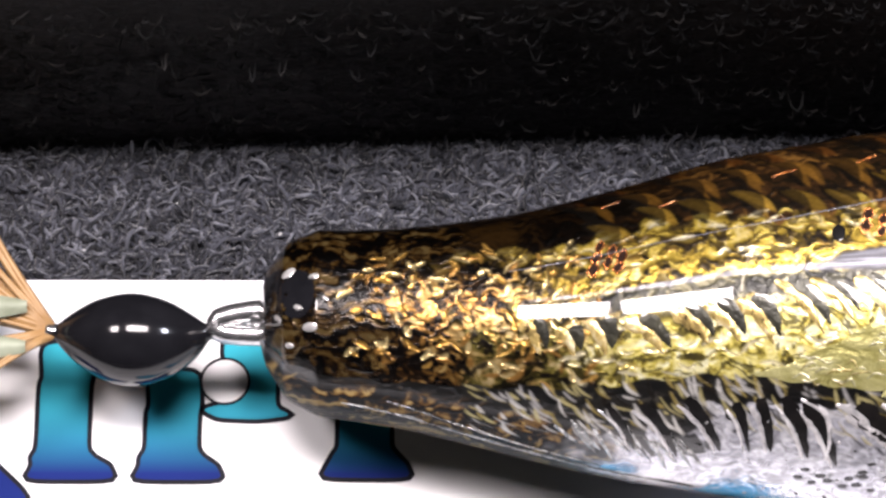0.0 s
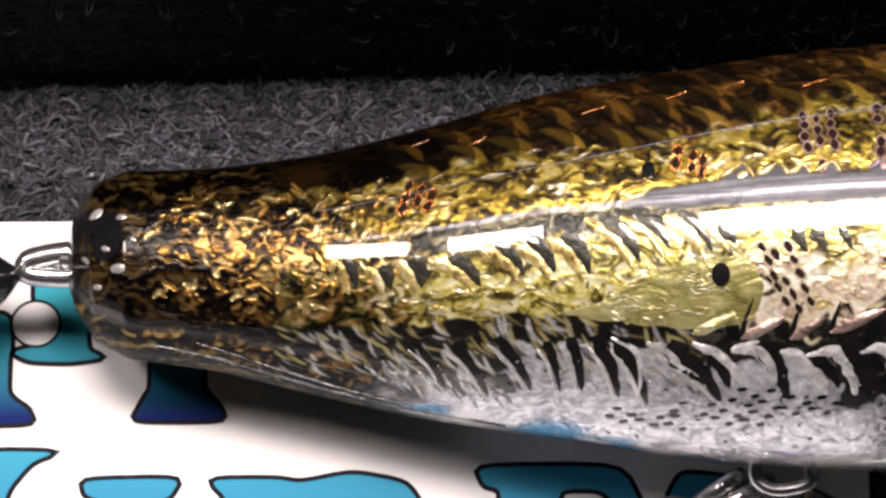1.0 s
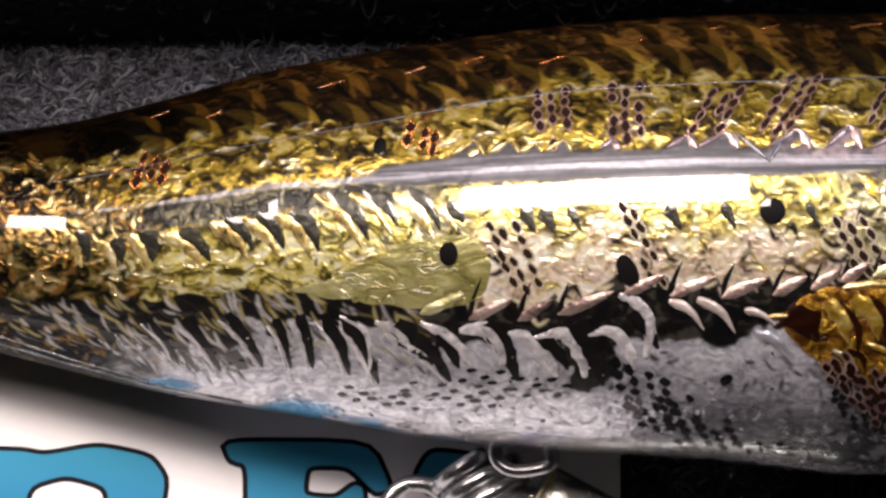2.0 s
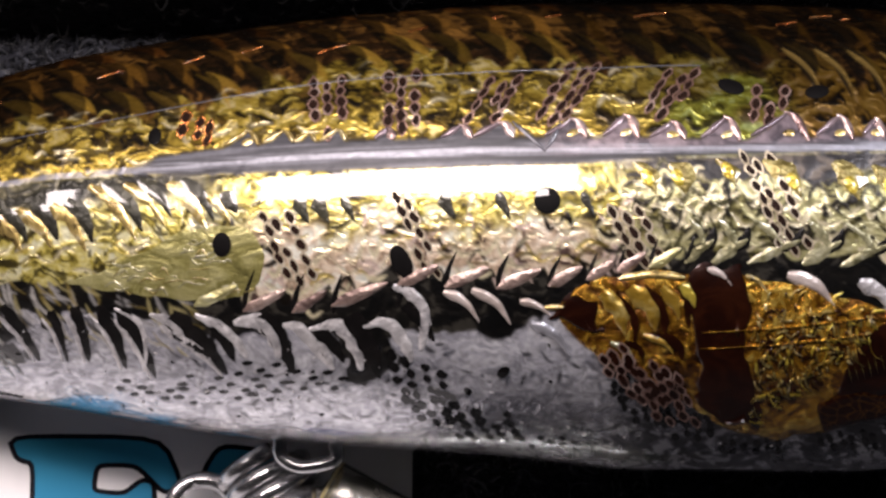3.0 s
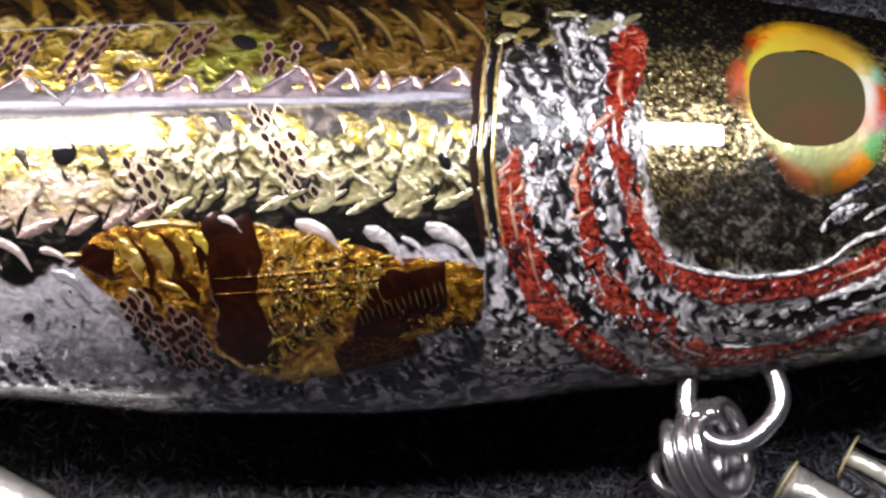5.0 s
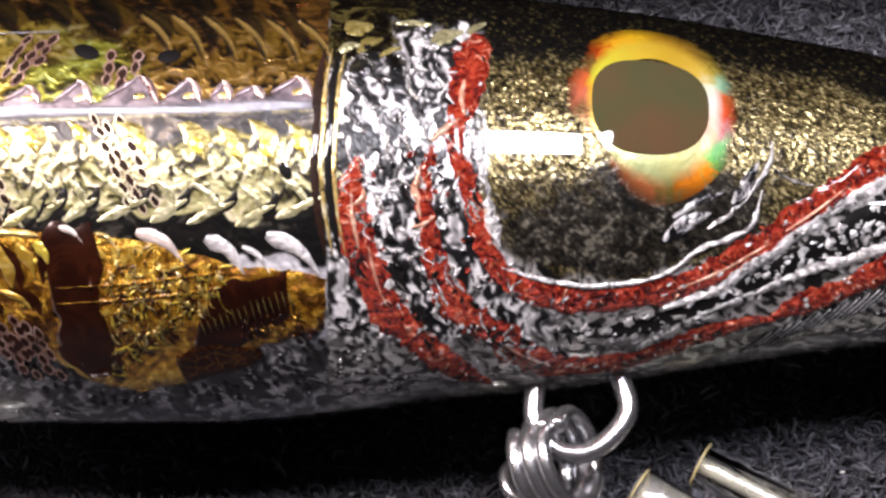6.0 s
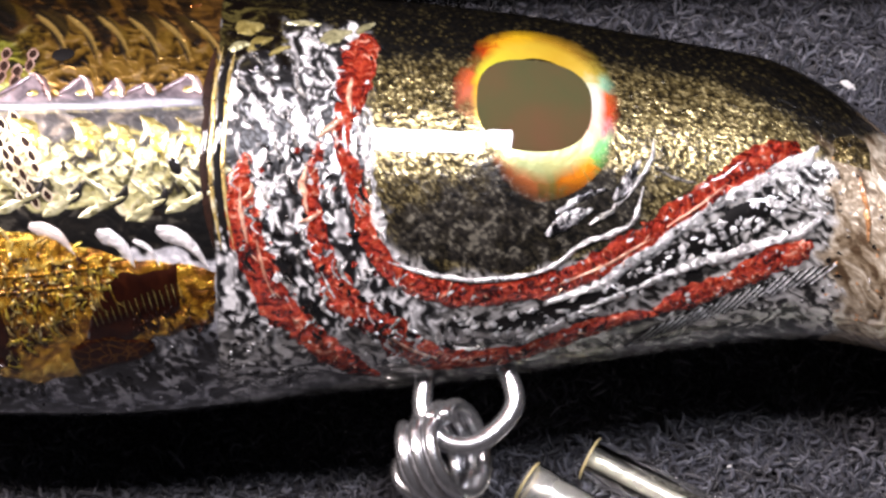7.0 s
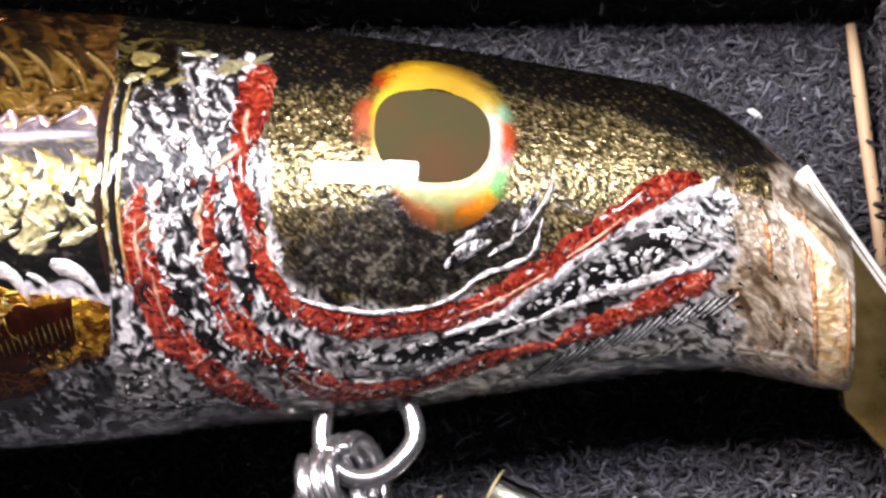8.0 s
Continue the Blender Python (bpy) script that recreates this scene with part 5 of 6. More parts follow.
# black gashes of the belly edge, long and thin by the tail
GASHES = ((2.63, 59, 2.81, 80.7, 0.05), (2.85, 58, 3.08, 81.5, 0.07), (3.13, 55, 3.35, 76.5, 0.08), (3.44, 56, 3.53, 75.2, 0.06), (3.59, 54, 3.67, 74.3, 0.08), (3.74, 53, 3.90, 75.2, 0.09), (3.88, 54, 4.08, 77.4, 0.09),
          (4.18, 55.3, 4.53, 73.0, 0.15), (4.45, 57, 4.58, 68.0, 0.09), (4.75, 53.1, 4.95, 71.5, 0.13), (5.09, 56.2, 5.25, 66.8, 0.10), (5.29, 52.9, 5.47, 71.8, 0.13), (5.62, 50.0, 5.80, 60.0, 0.10))
for x0, a0, x1, a1, w_ in GASHES:
    ribbon("gash", [(x0, a0), (x0 + (x1 - x0) * 0.60, a0 + (a1 - a0) * 0.45), (x1, a1)], w_ * 1.25, M_LINE, 0.0055, 16, lambda s: max(0.08, min(1, 0.6 + 2 * s) * (1 - s) ** 0.55), dome=0.0, cols=5, ragged=0.32)
    if x0 < 4.2:
        ribbon("scale_ridge", [(x0 - 0.06, a0 + 3), (x0 - 0.04 + (x1 - x0) * 0.62, a0 + (a1 - a0) * 0.5), (x1 - 0.03, a1 + 1)], w_ * 0.55, M_LOBE, 0.003, 12, leaf, dome=0.003, cols=4, ragged=0.6)
for k in range(11):
    x = 2.30 + 0.078 * (k + rng.uniform(-0.3, 0.3))
    ribbon("scale_ridge", [(x, 70 + rng.uniform(-2, 5)), (x + 0.08, 78), (x + 0.16, 88 + rng.uniform(-7, 5))], rng.uniform(0.02, 0.045), M_JAW, 0.002, 10, leaf, dome=0.003, cols=4, ragged=0.5)
# pale lobes that hook over the gashes
LOBES = ((3.84, 53.7, 3.99, 58, 4.01, 75.4, 0.06), (4.06, 54.8, 4.16, 56.5, 4.28, 63.4, 0.09), (4.34, 54.0, 4.46, 56.5, 4.66, 66.5, 0.10), (4.58, 56.0, 4.74, 55.5, 4.86, 66, 0.14), (4.88, 56.2, 4.98, 57.2, 5.18, 69.3, 0.12),
         (5.04, 57.2, 5.22, 56.2, 5.36, 69.2, 0.11), (5.37, 56.2, 5.52, 55.1, 5.66, 66.4, 0.12), (5.55, 45.2, 5.71, 49.0, 5.72, 62.7, 0.12))
for x0, a0, x1, a1, x2, a2, w_ in LOBES:
    ribbon("scale_lobe", [(x0, a0), (x1, a1), ((x1 + x2) / 2 + 0.03, (a1 + a2) / 2), (x2, a2)], w_ * 0.72, M_LOBE, 0.003, 26, lambda s: max(0.2, min(1, 0.35 + 2.6 * s)) * min(1, 0.4 + 2 * (1 - s)), dome=0.004, cols=6, ragged=0.35)
CLAWS = ((5.85, 46.8, 6.07, 54.5, 0.085, 0), (6.02, 46.3, 6.26, 55.3, 0.095, 0), (6.31, 49.3, 6.50, 52.9, 0.075, 0), (6.38, 55, 6.62, 64, 0.10, 3), (6.46, 50.9, 6.62, 50.2, 0.05, 1), (7.43, 41.0, 7.58, 45.0, 0.07, 0), (7.66, 42.5, 7.80, 47.0, 0.05, 1),
         (7.91, 42.2, 8.20, 49.8, 0.13, 0), (8.34, 43.6, 8.58, 53.0, 0.14, 2), (8.57, 45.8, 8.74, 52.6, 0.06, 2), (8.72, 42.6, 9.05, 53.0, 0.14, 2))
for x0, a0, x1, a1, w_, k in CLAWS:
    ribbon("scale_claw", [(x0, a0), (x0 + (x1 - x0) * 0.6, a0 + (a1 - a0) * 0.35), (x1, a1)], w_ * 0.9, (M_ROSE_CLAW, M_BLADE_GOLD, M_LOBE, M_SILVER_CLAW)[k], 0.015, 16, lambda s: max(0.06, min(1, 0.35 + 3 * s) * (1 - s) ** 0.65), dome=0.005, cols=6, ragged=0.18)

# thin pale lines of the clear keel under the tail stem
for pts, w_ in (([(0.9, 84), (1.35, 90), (1.9, 96), (2.5, 100), (3.2, 103)], 0.030), ([(1.2, 78), (1.6, 85), (2.1, 92), (2.6, 96)], 0.016)):
    ribbon("keel_line", pts, w_, M_JAW, 0.004, 60, leaf, cols=4, dome=0.006, ragged=1.0)
# pale patch and black spots
patch("pale_patch", [(3.55, 46.0), (3.72, 43.4), (4.0, 37.0), (4.34, 29.9), (4.65, 29.6), (4.76, 37.0)], [(3.56, 46.5), (3.72, 47.5), (4.0, 48.8), (4.35, 49.3), (4.62, 48.1), (4.74, 43.3)], M_PALE_VEIL, 0.002, label="pale green oval patch", ragged=0.03)
for k in range(40):
    x = 3.75 + 0.95 * rng.random()
    a = rng.uniform(max(33, 44 - 12 * (x - 3.4)), 47.5)
    d = rng.uniform(0.05, 0.14)
    ribbon("foil_vein", [(x, a), (x + d * 0.5, a + rng.uniform(-2, 2)), (min(4.72, x + d), a + rng.uniform(-2, 2))], rng.uniform(0.010, 0.024), (M_BLADE_PALE, M_BLADE_PALE, M_OLIVE_LEAF)[k % 3], 0.003, 7, leaf, dome=0.005, cols=3)
for x, a, rx, ry, tilt in ((4.51, 34.1, 0.058, 0.075, 0), (5.60, 39.1, 0.060, 0.110, -25), (4.08, 2.0, 0.042, 0.06, 0), (6.47, 24.6, 0.08, 0.080, 20), (6.22, 69.3, 0.035, 0.05, 30), (7.58, -6.1, 0.085, 0.055, 25), (8.10, -5.0, 0.075, 0.05, -15), (8.84, 26.0, 0.035, 0.06, -30)):
    spot("spot", x, a, rx, ry, tilt, lift=0.012, label="glossy black oval spot")


def cluster(x, a, cols, rows, dx, da, slant, size, mat=M_INK, lift=0.0045, name="scale_mark", rim=None, tall=1.5, skip=0.12):
    """A net of small dark cells, each one a raised mark inside a paler mesh of the net."""
    r = radius_at(x) * math.pi / 180
    for i in range(cols):
        for j in range(rows):
            if rng.random() < skip:
                continue
            cx = x + (i - (cols - 1) / 2) * dx + (j - (rows - 1) / 2) * slant + rng.uniform(-0.008, 0.008)
            ca = a + ((j - (rows - 1) / 2) * da + (0.5 * da if i % 2 else 0) + rng.uniform(-0.008, 0.008)) / r
            w, h = size * rng.uniform(0.8, 1.15), size * tall * rng.uniform(0.85, 1.15)
            lean = slant / da * h
            k8 = [(abs(math.cos(g)) ** 1.5 + abs(math.sin(g)) ** 1.5) ** (-1 / 1.5) * rng.uniform(0.86, 1.1) for g in np.arange(8) * TAU / 8]
            put = lambda grow, up: [skin(cx + grow * (w * k8[q] * math.cos(g) + lean * k8[q] * math.sin(g)), ca + grow * h * k8[q] * math.sin(g) / r, up) for q, g in enumerate(np.arange(8) * TAU / 8)]
            under(mesh_object(name, put(1.0, lift), [tuple(range(8))], mat), lure)
            if rim:
                under(mesh_object("mark_rim", put(1.48, lift - 0.0015), [tuple(range(8))], rim), lure)


for x, a, c, r_, sl in ((2.64, -0.8, 3, 3, -0.02), (4.34, 0.5, 3, 3, -0.015), (5.14, -4.0, 3, 5, 0.004), (5.59, -4.4, 3, 5, 0.0), (6.14, -2.8, 3, 4, -0.04), (6.60, -5.2, 3, 5, -0.045), (7.22, -4.8, 3, 4, -0.04), (7.81, -1.5, 3, 3, -0.01)):
    cluster(x, a, c, r_, 0.082, 0.085, sl, 0.026, rim=M_NET_RIM if x > 4.6 else M_COPPER)
for x, a, c, r_ in ((4.91, 34.5, 3, 5), (5.69, 31.8, 2, 6), (7.00, 32.4, 3, 4), (7.84, 24.0, 3, 7)):
    cluster(x, a, c, r_, 0.082, 0.085, 0.036, 0.025, rim=M_NET_CREAM)
# short dashes and nets on the silver belly
for x, a, c, r_, sl, tall in ((4.36, 77, 3, 2, -0.05, 0.6), (4.72, 74.5, 4, 4, -0.05, 0.6), (5.08, 72.5, 4, 2, -0.05, 0.6), (4.1, 83, 6, 2, -0.04, 0.6), (5.72, 72, 4, 5, 0.02, 1.3), (5.86, 82, 5, 4, 0.03, 1.2), (6.10, 91, 5, 4, 0.03, 1.2), (7.00, 70, 4, 5, 0.0, 1.4),
                              (7.12, 80, 6, 4, 0.01, 1.5), (7.35, 88, 5, 3, 0.01, 1.7), (7.75, 95, 6, 2, 0.0, 1.7), (8.35, 93, 6, 2, 0.02, 1.6), (8.75, 86, 6, 4, 0.03, 1.5), (9.0, 76, 3, 4, 0.03, 1.4), (6.5, 97, 6, 2, 0.02, 1.0)):
    near_ = x < 6.3
    cluster(x, a, c, r_, 0.092 if near_ else 0.068, 0.092 if near_ else 0.080, sl, 0.033 if near_ else 0.025, M_SPOT, tall=tall, skip=0.14)

# a fine mould seam over the upper flank
ribbon("seam", [(2.0, 0), (2.8, -3), (3.5, -4), (4.9, -10.5), (6.4, -11.5), (7.4, -13)], 0.0045, M_BAND_PALE, 0.004, 90, cols=3, dome=0.004, label="fine pale mould seam", ragged=0.6)
# forked lamp reflection on the band, drawn as two pale ribbons
ribbon("fork_reflection", [(6.26, 4.0), (6.36, 8.0), (6.46, 12.2)], 0.032, M_BAND_PALE, 0.006, 10, leaf, cols=3)
ribbon("fork_reflection", [(6.55, 4.0), (6.51, 8.0), (6.45, 12.2)], 0.032, M_BAND_PALE, 0.006, 10, leaf, cols=3)

# dark tail socket with bright chips, and the amber rim of the mouth
spot("tail_socket", 0.60, 12, 0.13, 0.17, 0, M_BEAD, 0.006, "glossy dark tail socket")
for x_, a_, w_ in ((0.55, -4, 0.05), (0.72, 2, 0.035), (0.62, 22, 0.03), (0.48, 30, 0.03), (0.70, 34, 0.05), (0.56, 48, 0.03), (0.80, 16, 0.025)):
    spot("chip", x_, a_, w_, w_ * 0.6, rng.uniform(-40, 40), M_BLADE_SILVER, 0.014)
ribbon("mouth_rim", [(13.66, -4), (13.70, 20), (13.73, 45), (13.75, 70), (13.74, 100)], 0.20, M_MOUTH, 0.006, 50, None, "wrinkled amber rim of the mouth", ragged=0.25)
for pts, w in (([(13.56, -8), (13.60, 20), (13.63, 50), (13.64, 80)], 0.035), ([(13.84, 14), (13.85, 50), (13.85, 80)], 0.03), ([(13.28, 10), (13.32, 22), (13.33, 38)], 0.05), ([(13.5, -2), (13.54, 10), (13.56, 26)], 0.05)):
    ribbon("mouth_line", pts, w, M_ORANGE, 0.014, 30, leaf, "orange stain line at the mouth", ragged=0.5)
ribbon("nose_edge", [(13.40, 5), (13.52, 6.5), (13.64, 8.5), (13.76, 10.5)], 0.13, M_RIM, 0.012, 16, leaf, "white glossy root of the lip", dome=0.03)
patch("glitter_patch", [(13.10, -2), (13.2, -8), (13.34, -14)], [(13.10, 10), (13.22, 8), (13.36, 2)], M_GLITTER, 0.006, 14, 8, "gold glitter patch on the nose", 0.06)

# amber breast fin with umber bands
patch("fin", [(6.52, 50.7), (6.74, 44.2), (7.08, 42.0), (7.46, 43.3), (7.77, 43.9), (8.12, 45.3), (8.44, 49.5), (8.82, 52.2), (9.1, 53.6)],
      [(6.57, 56.1), (6.75, 65.0), (7.1, 73.3), (7.35, 81.7), (7.71, 92.4), (8.0, 92.2), (8.34, 86.4), (8.78, 74.8), (9.07, 70.8)], M_AMBER, 0.012, 60, 20, "amber foil fin patch", 0.05)
patch("fin_band", [(6.50, 50.7), (6.66, 46.5), (6.80, 46.0)], [(6.55, 56.1), (6.68, 60.0), (6.80, 63.0)], M_UMBER, 0.020, 16, 8, "dark red-brown fin band", 0.14)
patch("fin_band", [(7.34, 44.0), (7.45, 43.0), (7.68, 44.0)], [(7.38, 83.0), (7.55, 88.0), (7.78, 91.5)], M_UMBER, 0.020, 24, 18, "dark red-brown fin band", 0.16)
patch("fin_band", [(8.26, 68.0), (8.42, 56.0), (8.62, 53.0), (8.86, 52.0)], [(8.24, 80.0), (8.46, 78.5), (8.68, 72.0), (8.88, 64.5)], M_UMBER, 0.020, 24, 10, "black-brown comb band of the fin", 0.05)
patch("fin_band", [(8.12, 78.0), (8.30, 74.0), (8.52, 74.5), (8.66, 77.0)], [(8.18, 90.0), (8.34, 87.0), (8.52, 84.0), (8.68, 80.5)], M_UMBER_NET, 0.0222, 24, 10, "dark brown netted fin band", 0.06)
for x0, a0, x1, a1, w_, m in ((6.80, 47.0, 6.95, 58.0, 0.13, M_FIN_LOBE), (6.97, 45.5, 7.13, 57.0, 0.15, M_FIN_LOBE), (7.16, 45.5, 7.27, 54.0, 0.09, M_FIN_LOBE), (7.27, 45.0, 7.36, 50.5, 0.11, M_YELLOW_CHIP), (7.05, 58.0, 7.24, 63.0, 0.06, M_FIN_LOBE), (6.86, 60.0, 7.0, 64.0, 0.05, M_BLADE_PALE)):
    ribbon("fin_ray", [(x0, a0), (x0 + (x1 - x0) * 0.7, a0 + (a1 - a0) * 0.45), (x1, a1)], w_, m, 0.016, 20, lobe, cols=6, dome=0.010, ragged=0.5)
    ribbon("fin_gap", [(x0 + 0.09, a0 - 0.5), (x0 + 0.08 + (x1 - x0) * 0.7, a0 + (a1 - a0) * 0.45), (x1 + 0.06, a1 + 2)], rng.uniform(0.03, 0.06), M_UMBER, 0.021, 14, leaf, cols=4, dome=0.0, ragged=0.6)
ribbon("fin_ray", [(6.90, 43.4), (7.10, 42.6), (7.30, 43.2)], 0.05, M_BLADE_GOLD, 0.020, 14, even_, cols=4, ragged=0.3)
for y_ in (57.0, 61.5):
    ribbon("fin_ray", [(7.40, y_), (7.9, y_ - 1.5), (8.42, y_ - 4.5)], 0.006, M_AMBER, 0.022, 16, leaf, cols=3)
# gold and brown scribbles fill the middle of the fin, which narrows towards the gill
for k in range(230):
    x = 7.72 + 0.72 * rng.random() ** 1.2
    a = rng.uniform(46.5 + 6 * (x - 7.7), 86 - 36 * (x - 7.7))
    d, e = rng.uniform(-0.03, 0.09), rng.uniform(-3.5, 5)
    ribbon("fin_vein", [(x, a), (x + d * 0.3, a + e * 0.6), (x + d, a + e)], rng.uniform(0.014, 0.036), (M_BLADE_GOLD, M_UMBER, M_YELLOW_CHIP, M_UMBER, M_FIN_LOBE, M_OLIVE_LEAF)[k % 6], 0.018 + 0.0002 * (k % 7), 7, leaf, cols=3, ragged=0.4)
# fine pale bars of the comb, and dark nicks in the amber tip
for k in range(15):
    q = k / 14
    ribbon("fin_comb", [(8.30 + 0.55 * q, 66.5 - 9.5 * q + rng.uniform(-0.6, 0.6)), (8.33 + 0.55 * q, 71.0 - 8.5 * q)], rng.uniform(0.008, 0.014), M_OLIVE_LEAF, 0.026, 4, leaf, cols=3)
for k in range(46):
    x = rng.uniform(8.55, 9.04)
    a = rng.uniform(max(56, 66 - 12 * (x - 8.5)), 72)
    ribbon("fin_nick", [(x, a), (x + rng.uniform(-0.02, 0.04), a + rng.uniform(1, 3))], rng.uniform(0.014, 0.030), (M_UMBER, M_UMBER, M_TIP)[k % 3], 0.024 + 0.0003 * (k % 5), 5, leaf, cols=3, ragged=0.4)
for x_, a_, c_, r_, sl in ((6.90, 65, 3, 3, 0.03), (7.06, 70, 4, 4, 0.03), (7.22, 76, 4, 5, 0.03)):
    cluster(x_, a_, c_, r_, 0.076, 0.090, sl, 0.026, M_UMBER, 0.028, "fin_cell", M_NET_RIM, skip=0.2)

# collar between body and head
for x_, w_, m_ in ((9.03, 0.05, M_INK), (9.075, 0.028, M_BLADE_GOLD), (9.12, 0.05, M_SPOT), (9.155, 0.026, M_BLADE_GOLD)):
    ribbon("collar_rib", [(x_ + 0.05, -10), (x_ + 0.01, 3), (x_, 14), (x_ - 0.01, 26), (x_ + 0.01, 36), (x_ + 0.06, 48)], w_, m_, 0.008, 40, even_, cols=3, ragged=0.4)
# gill plate and stripes
even = lambda s: min(1, 0.25 + 6 * s, 0.25 + 6 * (1 - s))
trunk = lambda s: (0.62 if s < 0.18 else min(1.0, 0.62 + 2.0 * (s - 0.18))) * min(1, 0.5 + 7 * (1 - s))
ribbon("gill_stripe", [(9.92, 6.0), (9.90, 14.3), (9.92, 21.0), (9.97, 26.0), (10.01, 34.0), (10.08, 44.5), (10.18, 52.3), (10.36, 57.8), (10.61, 62.2), (10.86, 63.3), (11.16, 62.6), (11.45, 58.8),
                       (11.7, 52.6), (11.96, 43.8), (12.21, 34.8), (12.47, 22.9), (12.69, 14.3), (12.88, 8.4)], 0.19, M_RED, 0.010, 190, trunk, "red painted gill stripe", ragged=0.26, cols=7)
ribbon("gill_stripe", [(10.05, -20), (10.03, -14), (10.00, -6), (9.96, 2), (9.93, 8), (9.91, 14)], 0.22, M_RED, 0.009, 70, lambda s: max(0.2, min(1, 0.35 + 4 * s) * min(1, 0.30 + 1.9 * (1 - s))), "broad red top of the gill stripe", ragged=0.3, cols=7)
ribbon("gill_stripe", [(9.93, 10), (9.84, 13), (9.74, 17)], 0.05, M_PINK, 0.012, 24, leaf, "pale pink branch of the gill stripe", ragged=0.5)
ribbon("gill_stripe", [(9.76, 18), (9.72, 26), (9.71, 36), (9.76, 47), (9.86, 59.2), (10.03, 68.6), (10.21, 75.3), (10.43, 86.6), (10.69, 92.0), (10.98, 92.2), (11.24, 88.4), (11.53, 82.2), (11.79, 78.6), (11.97, 78.4)],
       0.19, M_RED, 0.010, 150, lambda s: min(1.0, 0.35 + 2.6 * s) * (1 + 0.5 * math.exp(-((s - 0.52) / 0.14) ** 2)) * min(1, 0.25 + 5 * (1 - s)), "red painted gill stripe", ragged=0.28, cols=7)
ribbon("gill_stripe", [(9.30, 22.0), (9.25, 30.8), (9.28, 41.4), (9.36, 52.3), (9.47, 64.4), (9.63, 72.4), (9.77, 80.4), (9.95, 90.5), (10.13, 96.7)], 0.21, M_RED, 0.010, 110, even, "red painted gill stripe", ragged=0.28, cols=7)
ribbon("gill_stripe", [(11.94, 76.7), (12.19, 71.4), (12.45, 64.8), (12.7, 56.9), (12.97, 47.7)], 0.185, M_RED, 0.010, 70, even, "red painted jaw stripe", ragged=0.28, cols=7)
for pts, w in (([(9.25, 31), (9.26, 38), (9.30, 46)], 0.045), ([(9.33, 30), (9.31, 33), (9.22, 35)], 0.05), ([(9.36, 45), (9.40, 54), (9.47, 62)], 0.03), ([(9.68, 24), (9.66, 30), (9.68, 38)], 0.06), ([(9.77, 37), (9.70, 39), (9.63, 40)], 0.05),
               ([(10.20, 76), (10.36, 83), (10.52, 88)], 0.035), ([(11.30, 61.5), (11.62, 55.5), (11.9, 47)], 0.035), ([(9.96, -2), (9.94, 4), (9.96, 9)], 0.05), ([(12.0, 43), (12.2, 36), (12.4, 27)], 0.03)):
    ribbon("worn_streak", pts, w, M_PINK, 0.014, 30, leaf, "worn pink streak in the red paint", ragged=0.7)
# pale and dark chips in the red paint
for line_at, n_chip in (([(9.92, 8), (9.97, 26), (10.18, 52), (10.61, 62), (11.16, 62.6), (11.7, 52.6), (12.21, 34.8), (12.8, 10)], 90), ([(9.73, 24), (9.76, 47), (10.03, 68.6), (10.43, 86), (10.98, 92), (11.53, 82)], 70), ([(9.27, 26), (9.36, 52), (9.63, 72), (10.0, 92)], 40), ([(12.1, 73), (12.45, 64.8), (12.9, 50)], 24)):
    for k, (x, a) in enumerate(spline(line_at, n_chip)):
        q, d, e = rng.uniform(-0.075, 0.075), rng.uniform(-0.03, 0.05), rng.uniform(-1.5, 1.5)
        ribbon("paint_nick", [(x + q, a + 30 * q), (x + q + d / 2, a + 30 * q + e), (x + q + d, a + 30 * q + 2 * e)], rng.uniform(0.010, 0.024), (M_RIDGE, M_SPOT, M_PINK, M_SPOT, M_INK)[k % 5], 0.019, 5, leaf, cols=3)
ribbon("jaw_line", [(10.57, 73.3), (10.87, 76.4), (11.23, 74.1), (11.6, 67.1), (11.96, 57.4), (12.33, 45.1), (12.88, 28.4)], 0.15, M_SPOT, 0.010, 40, even, "black jaw line", ragged=0.4)
for pts, w in (([(10.01, 12.4), (10.07, 22.0), (10.11, 34.6), (10.18, 44.9)], 0.07), ([(10.19, 51.0), (10.5, 56.0), (10.86, 58.6), (11.23, 56.0), (11.44, 49.0), (11.77, 41.8), (11.85, 29.3)], 0.035),
               ([(11.23, 68.4), (11.56, 63.6), (11.78, 54.8), (12.14, 41.9), (12.51, 28.1), (12.88, 14.5), (13.01, 5.4)], 0.09),
               ([(11.09, 83.6), (11.45, 73.4), (11.78, 65.7), (12.18, 57.9), (12.48, 52.9), (12.84, 45.9), (13.03, 35.6)], 0.07)):
    ribbon("silver_ridge", pts, w, M_RIDGE, 0.014, 60, even, "raised silver ridge", ragged=0.8)
for pts, w in (([(11.22, 45), (11.36, 40), (11.52, 37)], 0.10), ([(11.66, 34), (11.77, 25), (11.83, 20)], 0.08)):
    ribbon("silver_fleck", pts, w, M_CRINKLE, 0.014, 16, leaf, "silver fleck below the eye", ragged=0.4)
for k in range(20):
    x = 11.75 + 0.062 * k
    ribbon("hatch_line", [(x, 97 - 1.6 * k), (x + 0.09, 91 - 1.6 * k), (x + 0.17, 85 - 1.6 * k)], 0.020, M_SPOT, 0.006, 8, leaf, cols=3)
    ribbon("hatch_line", [(x + 0.03, 97 - 1.6 * k), (x + 0.12, 91 - 1.6 * k), (x + 0.20, 85 - 1.6 * k)], 0.016, M_RIDGE, 0.006, 8, leaf, cols=3)


